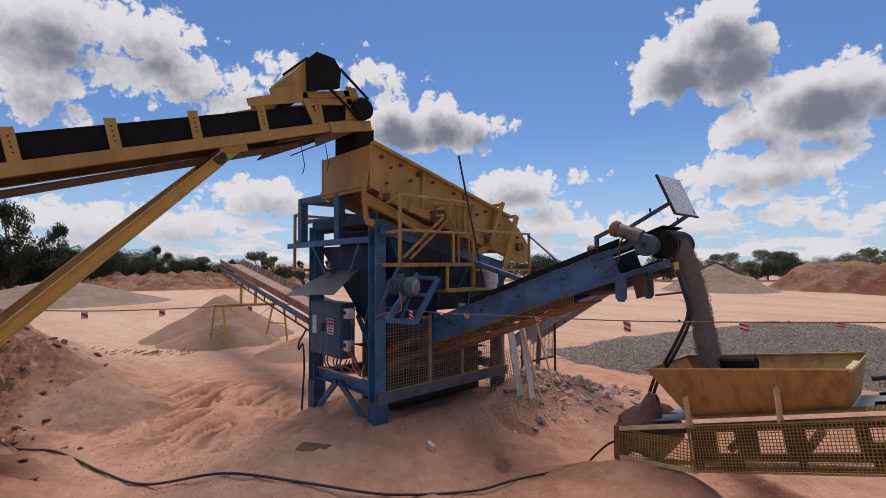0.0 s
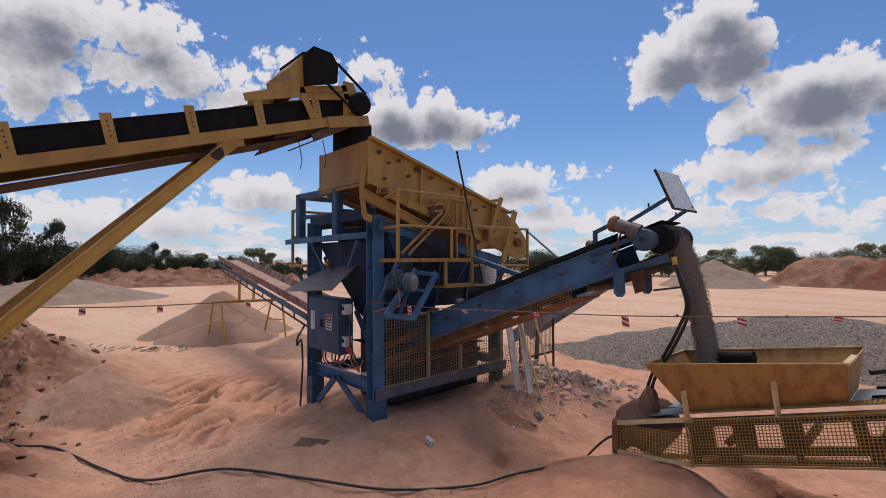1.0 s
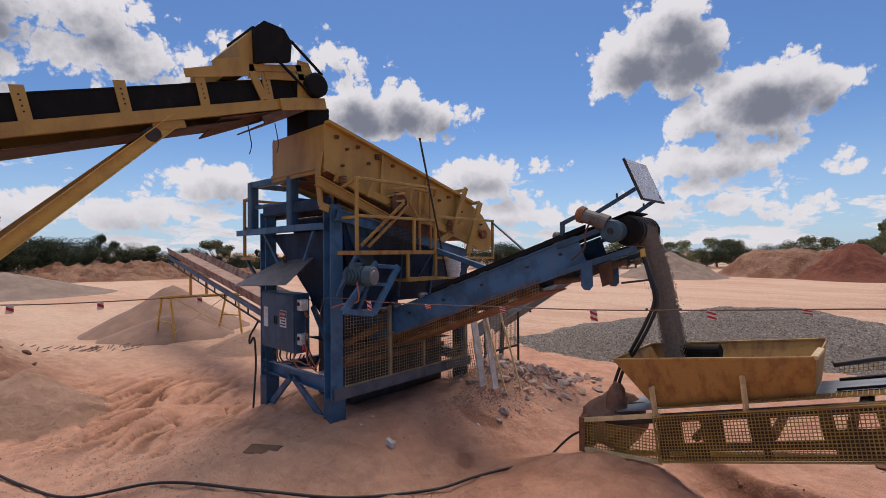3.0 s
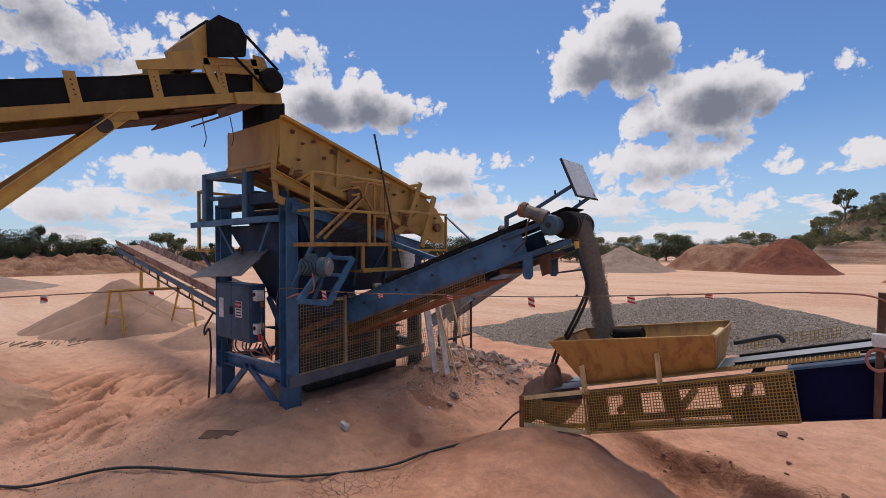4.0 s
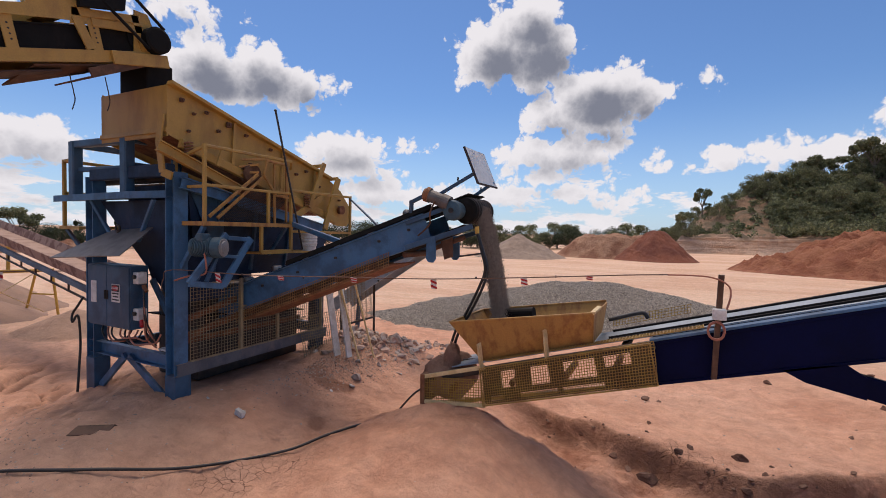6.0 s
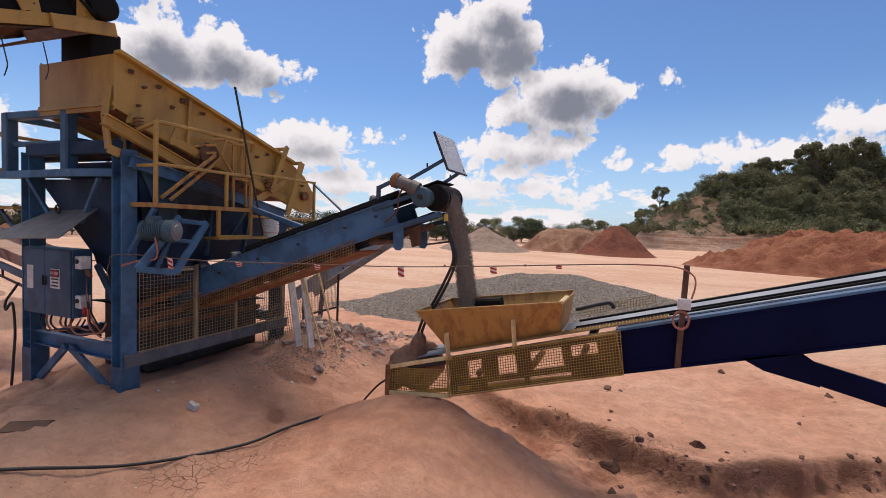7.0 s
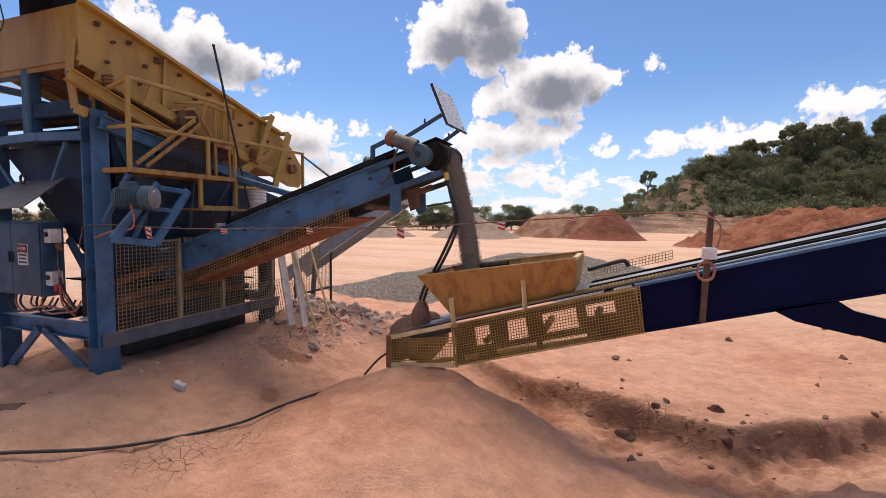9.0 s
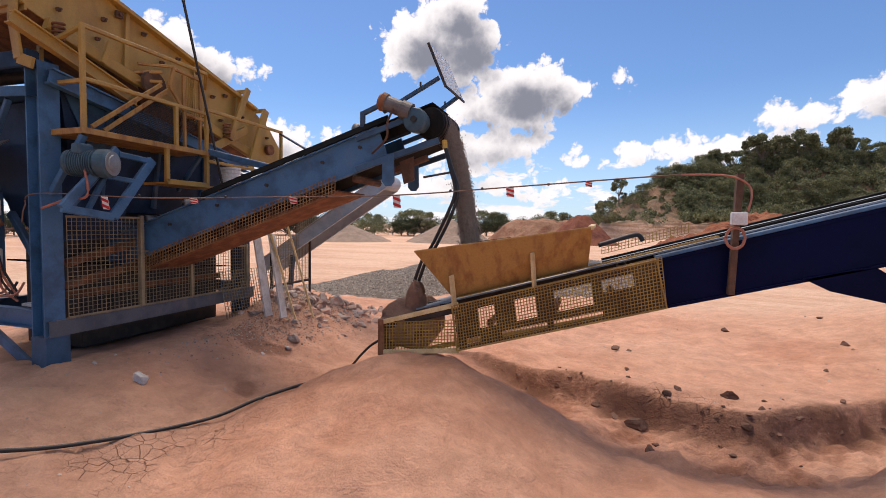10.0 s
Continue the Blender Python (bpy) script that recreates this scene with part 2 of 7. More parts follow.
M["belt_pale"] = surface("pale_grey_belt", (0.34, 0.36, 0.39), (0.24, 0.26, 0.29), 0.85, 0, 1.5, 50, 0.15, 0.7)
M["mesh_rust"] = surface("rusted_guard_wire", (0.30, 0.17, 0.07), (0.17, 0.08, 0.035), 0.75, 0.1, 5, 50, 0.1, 0.8)
M["motor"] = surface("dusty_blue_grey_casing", (0.05, 0.105, 0.14), (0.03, 0.06, 0.085), 0.55, 0.1, 6, 60, 0.15, 0.7, DUST, 0.06)
# the plant's blue, darkened to paint shade on its inner and rear parts
M["blue_shaded"] = surface("blue_paint_darkened_as_shade", (0.016, 0.04, 0.088), (0.009, 0.02, 0.044), 0.6, 0, 2.5, 60, 0.12, 0.8, DUST, 0.05, gloss=0.3)
M["white"] = surface("dirty_white_plastic", (0.72, 0.71, 0.68), (0.50, 0.46, 0.42), 0.5, 0, 8, 60, 0.1, 0.6, DUST, 0.12)
M["black"] = surface("black_plastic", (0.012, 0.012, 0.013), (0.03, 0.028, 0.026), 0.45, 0, 8, 60, 0.1, 0.5, DUST, 0.05)
M["red"] = surface("red_plastic", (0.50, 0.02, 0.025), (0.35, 0.02, 0.02), 0.5, 0, 8, 60, 0.1, 0.5)
M["orange_lead"] = surface("salmon_cable_sheath", (0.42, 0.16, 0.10), (0.30, 0.11, 0.08), 0.55, 0, 9, 60, 0.1, 0.5, DUST, 0.1)
M["wood"] = surface("raw_timber", (0.72, 0.54, 0.28), (0.55, 0.38, 0.18), 0.75, 0, 9, 80, 0.25, 0.7, DUST, 0.15)
M["grey_rock"] = surface("broken_grey_rock", (0.46, 0.38, 0.33), (0.42, 0.22, 0.15), 0.9, 0, 5, 40, 0.6, 0.8, DUST, 0.2, (0.42, 0.6), 0.02, 0.7)
M["caked"] = surface("caked_damp_soil", (0.33, 0.185, 0.125), (0.24, 0.125, 0.085), 0.95, 0, 6, 60, 0.9, 0.8, None, 0, (0.42, 0.6), 0.03)
M["clod"] = surface("dry_soil_clod", (0.15, 0.075, 0.05), (0.23, 0.12, 0.08), 0.95, 0, 9, 60, 0.8, 0.8, DUST, 0.04, (0.42, 0.6), 0.02, 0.4)
M["gravel"] = surface("grey_crushed_gravel", (0.20, 0.162, 0.13), (0.31, 0.255, 0.205), 0.95, 0, 9, 55, 0.9, 0.9, None, 0, (0.4, 0.6), 0.05)
M["pebble"] = surface("mixed_pale_pebble", (0.40, 0.27, 0.20), (0.56, 0.46, 0.40), 0.9, 0, 14, 90, 0.4, 0.9, None, 0, (0.4, 0.6), 0.01, 0.7)
# dusty blue, made paler still to paint light and dust haze into it
M["blue_dusty_lit"] = surface("dusty_blue_paint_with_painted_light", (0.46, 0.52, 0.56), (0.32, 0.39, 0.45), 0.7, 0, 3, 50, 0.15, 0.8, DUST, 0.25)
M["grey_fines"] = surface("grey_crusher_dust", (0.32, 0.225, 0.165), (0.25, 0.175, 0.13), 0.95, 0, 1.2, 20, 0.5, 0.8, None, 0, (0.4, 0.6), 0.03)
M["brown_fines"] = surface("brown_screened_sand", (0.34, 0.20, 0.135), (0.27, 0.165, 0.115), 0.95, 0, 1.6, 30, 0.5, 0.8, None, 0, (0.4, 0.6), 0.02)
M["dry_soil"] = surface("dry_pale_soil", (0.39, 0.21, 0.125), (0.24, 0.10, 0.055), 0.95, 0, 0.45, 5, 0.9, 0.9, None, 0, (0.45, 0.62), 0.2)
M["red_soil"] = surface("red_soil", (0.155, 0.044, 0.024), (0.24, 0.08, 0.043), 0.95, 0, 0.35, 6, 0.8, 0.9, None, 0, (0.42, 0.6), 0.15)
M["orange_soil"] = surface("orange_red_soil", (0.25, 0.078, 0.035), (0.36, 0.14, 0.07), 0.95, 0, 0.5, 6, 0.9, 0.9, None, 0, (0.42, 0.6), 0.2)
M["falling"] = surface("falling_grey_grit", (0.29, 0.225, 0.18), (0.21, 0.16, 0.125), 0.95, 0, 20, 90, 0.8, 0.9)
M["bark"] = surface("grey_bark", (0.17, 0.13, 0.10), (0.26, 0.21, 0.17), 0.9, 0, 4, 30, 0.5, 0.7)


def leaf_material(name, a, b):
    mat, tree, shader, geo = material(name)
    big = noise_node(tree, geo.outputs["Position"], 0.5, 3, 0.6)
    col = mix_col(tree, ramp(tree, big, 0.35, 0.65), a, b)
    col = mix_col(tree, 1.0, col, math_node(tree, "ADD", 0.55, math_node(tree, "MULTIPLY", geo.outputs["Random Per Island"], 0.9)), "MULTIPLY")
    tree.links.new(col, shader.inputs["Base Color"])
    shader.inputs["Roughness"].default_value = 0.6
    glow = nd(tree, "ShaderNodeBsdfTranslucent")
    tree.links.new(col, glow.inputs["Color"])
    mixer = nd(tree, "ShaderNodeMixShader")
    mixer.inputs[0].default_value = 0.4
    tree.links.new(shader.outputs[0], mixer.inputs[1])
    tree.links.new(glow.outputs[0], mixer.inputs[2])
    tree.links.new(mixer.outputs[0], tree.nodes["Material Output"].inputs["Surface"])
    return mat


M["leaf"] = leaf_material("gum_leaves", (0.13, 0.14, 0.065), (0.24, 0.24, 0.125))
M["leaf_far"] = leaf_material("scrub_leaves", (0.03, 0.042, 0.017), (0.055, 0.068, 0.028))


def ground_material():
    mat, tree, shader, geo = material("sandy_red_quarry_floor")
    spot = geo.outputs["Position"]
    soil = nd(tree, "ShaderNodeAttribute")
    soil.attribute_name = "soil"
    split = nd(tree, "ShaderNodeSeparateColor")
    tree.links.new(soil.outputs["Color"], split.inputs[0])
    wide = noise_node(tree, spot, 0.16, 6, 0.6)
    mid = noise_node(tree, spot, 1.3, 6, 0.65, 0.4)
    small = noise_node(tree, spot, 9.0, 6, 0.7)
    grit = noise_node(tree, spot, 70.0, 3, 0.7)
    col = mix_col(tree, ramp(tree, mid, 0.35, 0.68), (0.60, 0.315, 0.205), (0.48, 0.225, 0.138))
    col = mix_col(tree, math_node(tree, "MULTIPLY", ramp(tree, wide, 0.4, 0.65), 0.5), col, (0.66, 0.405, 0.285))
    streak = noise_node(tree, vec_node(tree, "MULTIPLY", spot, (0.07, 0.22, 1)).outputs[0], 1.0, 8, 0.7, 0.6)
    pale = mix_col(tree, ramp(tree, streak, 0.4, 0.62), (0.63, 0.42, 0.295), (0.55, 0.325, 0.215))
    col = mix_col(tree, split.outputs[0], col, pale)
    patch = ramp(tree, math_node(tree, "ADD", mid, math_node(tree, "MULTIPLY", split.outputs[1], 0.5)), 0.70, 0.92)
    col = mix_col(tree, math_node(tree, "MULTIPLY", patch, 0.75), col, (0.22, 0.085, 0.048))
    col = mix_col(tree, math_node(tree, "MULTIPLY", split.outputs[2], 0.85), col, (0.37, 0.235, 0.165))
    # alpha: dark bank soil, and painted shade in the ruts and under the lip
    col = mix_col(tree, math_node(tree, "MULTIPLY", soil.outputs["Alpha"], ramp(tree, noise_node(tree, spot, 1.1, 8, 0.72, 0.8), 0.28, 0.5)), col, (0.2, 0.098, 0.064))
    # hairline mud cracks in damp flats
    crack = nd(tree, "ShaderNodeTexVoronoi")
    crack.feature = "DISTANCE_TO_EDGE"
    wob = vec_node(tree, "ADD", spot, vec_node(tree, "SCALE", nd_color(tree, spot, 3.0)).outputs[0]).outputs[0]
    tree.links.new(wob, crack.inputs["Vector"])
    crack.inputs["Scale"].default_value = 9.0
    line = ramp(tree, crack.outputs["Distance"], 0.035, 0.0)
    mud = nd(tree, "ShaderNodeAttribute")
    mud.attribute_name = "mud"
    area = math_node(tree, "MULTIPLY", ramp(tree, noise_node(tree, spot, 2.2, 2, 0.5), 0.42, 0.55), mud.outputs["Fac"])
    line = math_node(tree, "MULTIPLY", line, area)
    col = mix_col(tree, math_node(tree, "MULTIPLY", line, 0.7), col, (0.17, 0.075, 0.045))
    lumpy = noise_node(tree, spot, 3.6, 8, 0.75, 0.5)
    lift = math_node(tree, "ADD", 0.63, math_node(tree, "ADD", math_node(tree, "MULTIPLY", ramp(tree, lumpy, 0.25, 0.7), 0.32), math_node(tree, "ADD", math_node(tree, "MULTIPLY", small, 0.34), math_node(tree, "MULTIPLY", grit, 0.38))))
    col = mix_col(tree, 1.0, col, lift, "MULTIPLY")
    speck = nd(tree, "ShaderNodeTexVoronoi")
    tree.links.new(spot, speck.inputs["Vector"])
    speck.inputs["Scale"].default_value = 11.0
    dots = math_node(tree, "MULTIPLY", ramp(tree, speck.outputs["Distance"], 0.12, 0.06), ramp(tree, small, 0.52, 0.6))
    col = mix_col(tree, math_node(tree, "MULTIPLY", dots, 0.6), col, (0.60, 0.47, 0.40))
    tree.links.new(col, shader.inputs["Base Color"])
    shader.inputs["Roughness"].default_value = 0.95
    shader.inputs["Specular IOR Level"].default_value = 0.15
    height = math_node(tree, "ADD", math_node(tree, "MULTIPLY", small, 1.0), math_node(tree, "MULTIPLY", grit, 0.25))
    height = math_node(tree, "SUBTRACT", math_node(tree, "ADD", height, math_node(tree, "MULTIPLY", lumpy, 1.0)), math_node(tree, "MULTIPLY", line, 0.7))
    node = nd(tree, "ShaderNodeBump")
    node.inputs["Strength"].default_value = 0.95
    node.inputs["Distance"].default_value = 0.06
    tree.links.new(height, node.inputs["Height"])
    tree.links.new(node.outputs[0], shader.inputs["Normal"])
    return mat


def nd_color(tree, spot, scale):
    node = nd(tree, "ShaderNodeTexNoise")
    tree.links.new(spot, node.inputs["Vector"])
    node.inputs["Scale"].default_value = scale
    off = vec_node(tree, "MULTIPLY", node.outputs["Color"], (0.12, 0.12, 0.0))
    return off.outputs[0]


M["ground"] = ground_material()


# ---- mesh helpers ----
def part(name, bm, mat, parent=None, label="", smooth=False):
    """Links a bmesh as one mesh object, under a thing or a part."""
    mesh = bpy.data.meshes.new(name)
    bmesh.ops.recalc_face_normals(bm, faces=bm.faces)
    bm.to_mesh(mesh)
    bm.free()
    if smooth:
        for face in mesh.polygons:
            face.use_smooth = True
    mesh.materials.append(mat)
    ob = new(name, mesh)
    if parent is not None:
        ob.parent = parent
        base = parent.matrix_basis.translation if parent.type == "EMPTY" else Vector((0, 0, 0))
        if parent.type == "EMPTY":
            ob.matrix_parent_inverse = Matrix.Translation(-base)
    if label:
        ob["label"] = label
    return ob


def thing(name, at, label, category, group="", kind=""):
    ob = new(name)
    ob.empty_display_size = 0.2
    ob.location = at
    return tagged(ob, label, category, group, kind)


def axes(p0, p1, up=(0, 0, 1)):
    p0, p1 = Vector(p0), Vector(p1)
    along = (p1 - p0).normalized()
    side = along.cross(Vector(up))
    if side.length < 1e-4:
        side = along.cross(Vector((1, 0, 0)))
    side.normalize()
    return p0, p1, along, side, side.cross(along).normalized()


def extrude(bm, outline, p0, p1, up=(0, 0, 1)):
    """Extrudes a 2D outline (side, up) from p0 to p1."""
    p0, p1, along, side, top = axes(p0, p1, up)
    rings = [[bm.verts.new(p + side * a + top * b) for a, b in outline] for p in (p0, p1)]
    n = len(outline)
    for i in range(n):
        bm.faces.new((rings[0][i], rings[0][(i + 1) % n], rings[1][(i + 1) % n], rings[1][i]))
    bm.faces.new(rings[0][::-1])
    bm.faces.new(rings[1])


def bar(bm, p0, p1, w, h, up=(0, 0, 1), chamfer=0.12):
    c = min(w, h) * chamfer
    a, b = w / 2, h / 2
    extrude(bm, [(-a + c, -b), (a - c, -b), (a, -b + c), (a, b - c), (a - c, b), (-a + c, b), (-a, b - c), (-a, -b + c)], p0, p1, up)


def h_beam(bm, p0, p1, w, h, t=0.014, up=(0, 0, 1)):
    a, b = w / 2, h / 2
    extrude(bm, [(-a, -b), (a, -b), (a, -b + t), (t / 2, -b + t), (t / 2, b - t), (a, b - t), (a, b), (-a, b), (-a, b - t),
                 (-t / 2, b - t), (-t / 2, -b + t), (-a, -b + t)], p0, p1, up)


def channel(bm, p0, p1, w, h, t=0.012, up=(0, 0, 1), flip=1):
    a, b = w / 2 * flip, h / 2
    t2 = t * flip
    extrude(bm, [(-a, -b), (a, -b), (a, -b + t), (-a + t2, -b + t), (-a + t2, b - t), (a, b - t), (a, b), (-a, b)], p0, p1, up)


def angle_bar(bm, p0, p1, w, t=0.008, up=(0, 0, 1), flip=1):
    extrude(bm, [(0, 0), (w * flip, 0), (w * flip, t), (t * flip, t), (t * flip, w), (0, w)], p0, p1, up)


def rod(bm, p0, p1, r, n=10, r2=None):
    r2 = r if r2 is None else r2
    p0, p1, along, side, top = axes(p0, p1)
    rings = [[bm.verts.new(p + (side * math.cos(2 * math.pi * i / n) + top * math.sin(2 * math.pi * i / n)) * q) for i in range(n)]
             for p, q in ((p0, r), (p1, r2))]
    for i in range(n):
        bm.faces.new((rings[0][i], rings[0][(i + 1) % n], rings[1][(i + 1) % n], rings[1][i]))
    bm.faces.new(rings[0][::-1])
    bm.faces.new(rings[1])


def turned(bm, p0, p1, profile, n=20):
    """A turned body: profile rows (share of the way from p0 to p1, radius)."""
    p0, p1, along, side, top = axes(p0, p1)
    rings = []
    for s, r in profile:
        p = p0.lerp(p1, s)
        rings.append([bm.verts.new(p + (side * math.cos(2 * math.pi * i / n) + top * math.sin(2 * math.pi * i / n)) * r) for i in range(n)])
    for a, b in zip(rings, rings[1:]):
        for i in range(n):
            bm.faces.new((a[i], a[(i + 1) % n], b[(i + 1) % n], b[i]))
    bm.faces.new(rings[0][::-1])
    bm.faces.new(rings[-1])


def tube(bm, points, r, n=8, closed=False):
    """A bent pipe or cable along smooth points."""
    pts = [Vector(p) for p in points]
    fine = []
    for i in range(len(pts) - 1):
        a, b, c, d = pts[max(i - 1, 0)], pts[i], pts[i + 1], pts[min(i + 2, len(pts) - 1)]
        for k in range(8):
            u = k / 8
            fine.append(0.5 * ((2 * b) + (c - a) * u + (2 * a - 5 * b + 4 * c - d) * u * u + (3 * b - a - 3 * c + d) * u ** 3))
    fine.append(pts[-1])
    rings = []
    for i, p in enumerate(fine):
        along = (fine[min(i + 1, len(fine) - 1)] - fine[max(i - 1, 0)]).normalized()
        side = along.cross(Vector((0.05, 0.03, 1))).normalized()
        top = side.cross(along)
        rings.append([bm.verts.new(p + (side * math.cos(2 * math.pi * k / n) + top * math.sin(2 * math.pi * k / n)) * r) for k in range(n)])
    for a, b in zip(rings, rings[1:]):
        for k in range(n):
            bm.faces.new((a[k], a[(k + 1) % n], b[(k + 1) % n], b[k]))
    bm.faces.new(rings[0][::-1])
    bm.faces.new(rings[-1])


def sheet(bm, corners, thick):
    """A flat plate with corners in order and a thickness along its normal."""
    pts = [Vector(c) for c in corners]
    n = (pts[1] - pts[0]).cross(pts[2] - pts[0]).normalized() * thick
    low, high = [bm.verts.new(p) for p in pts], [bm.verts.new(p + n) for p in pts]
    k = len(pts)
    for i in range(k):
        bm.faces.new((low[i], low[(i + 1) % k], high[(i + 1) % k], high[i]))
    bm.faces.new(low[::-1])
    bm.faces.new(high)


def block(bm, lo, hi, bevel=0.0):
    made = bmesh.ops.create_cube(bm, size=1.0)
    c = [(a + b) / 2 for a, b in zip(lo, hi)]
    s = [abs(b - a) for a, b in zip(lo, hi)]
    for v in made["verts"]:
        v.co = Vector([c[i] + v.co[i] * s[i] for i in range(3)])
    if bevel:
        edges = list({e for v in made["verts"] for e in v.link_edges})
        bmesh.ops.bevel(bm, geom=edges, offset=bevel, segments=2, affect="EDGES", profile=0.5)


def wire_panel(bm, corner, across, up, pitch, wire=0.005):
    """Welded wire over the parallelogram corner, corner + across, corner + up."""
    corner, across, up = Vector(corner), Vector(across), Vector(up)
    normal = across.cross(up).normalized()
    for way, span, over in ((across, up, -wire * 0.4), (up, across, wire * 0.4)):
        count = max(2, int(round(span.length / pitch)))
        for i in range(count + 1):
            p = corner + span * (i / count) + normal * over
            wide = way.cross(normal).normalized() * wire / 2
            deep = normal * wire / 2
            ends = []
            for q in (p, p + way):
                ends.append([bm.verts.new(q + wide + deep), bm.verts.new(q - wide + deep), bm.verts.new(q - wide - deep), bm.verts.new(q + wide - deep)])
            for k in range(4):
                bm.faces.new((ends[0][k], ends[0][(k + 1) % 4], ends[1][(k + 1) % 4], ends[1][k]))


def bars_of(name, rows, mat, parent, label=""):
    bm = bmesh.new()
    for p0, p1, w, h in rows:
        bar(bm, p0, p1, w, h)
    return part(name, bm, mat, parent, label)


def one_bar(name, p0, p1, w, h, mat, parent, label=""):
    return bars_of(name, [(p0, p1, w, h)], mat, parent, label)


# ---- the ground ----
def bump(x, y, cx, cy, sx, sy, turn=0.0):
    c, s = math.cos(turn), math.sin(turn)
    u, v = ((x - cx) * c + (y - cy) * s) / sx, (-(x - cx) * s + (y - cy) * c) / sy
    return math.exp(-(u * u + v * v))


def step01(v, a, b):
    u = min(1.0, max(0.0, (v - a) / (b - a)))
    return u * u * (3 - 2 * u)


def rut(x, y):
    """Wheel ruts and dug scrapes in the soft floor left of the plant: -1 to 1, negative in a rut."""
    p = Vector((x, y, 0.0))
    q = Vector((-0.5 * (x * 0.6 - y * 0.8), 2.7 * (x * 0.8 + y * 0.6), 2.0))
    n = noise.noise(q + Vector((0.6 * noise.noise(p * 1.1), 0.9 * noise.noise(p * 0.9 + Vector((8, 0, 0))), 0)))
    return n - 1.2 * max(0.0, 1 - abs(n - 0.1) / 0.1) * max(0.0, 0.55 + noise.noise(p * 1.3))


EDGE = ((3.6, 3.7), (4.9, 3.17), (6.3, 2.6), (7.05, 2.3), (7.7, 2.6), (8.7, 3.15), (11.0, 3.7), (13.0, 3.9))


def edge_y(x):
    """The broken lip of the flat beyond the stacking conveyor."""
    for (a, ya), (b, yb) in zip(EDGE, EDGE[1:]):
        if a <= x <= b:
            return ya + (yb - ya) * (x - a) / (b - a) + 0.10 * noise.noise(Vector((x * 2.1, 0.3, 0))) + 0.06 * noise.noise(Vector((x * 6.0, 4.3, 0)))
    return EDGE[0][1] if x < EDGE[0][0] else EDGE[-1][1]


def washed(x, y):
    """0 to 1: the washed-out hollow on the near side of that lip."""
    if not 3.4 < x < 13.0 or not -1.0 < y < 4.6:
        return 0.0
    u = edge_y(x) - y
    return step01(u, 0.0, 0.26 + 0.08 * noise.noise(Vector((x * 1.3, y, 7.0)))) * (1 - step01(u, 0.7, 2.3)) * step01(x, 3.6, 4.8) * (1 - step01(x, 11.0, 13.0))


def mound_in(x, y):
    """Metres inside the foot of the mound that carries the plant."""
    return (x + 1.43) * 0.81 + (y + 0.97) * 0.58


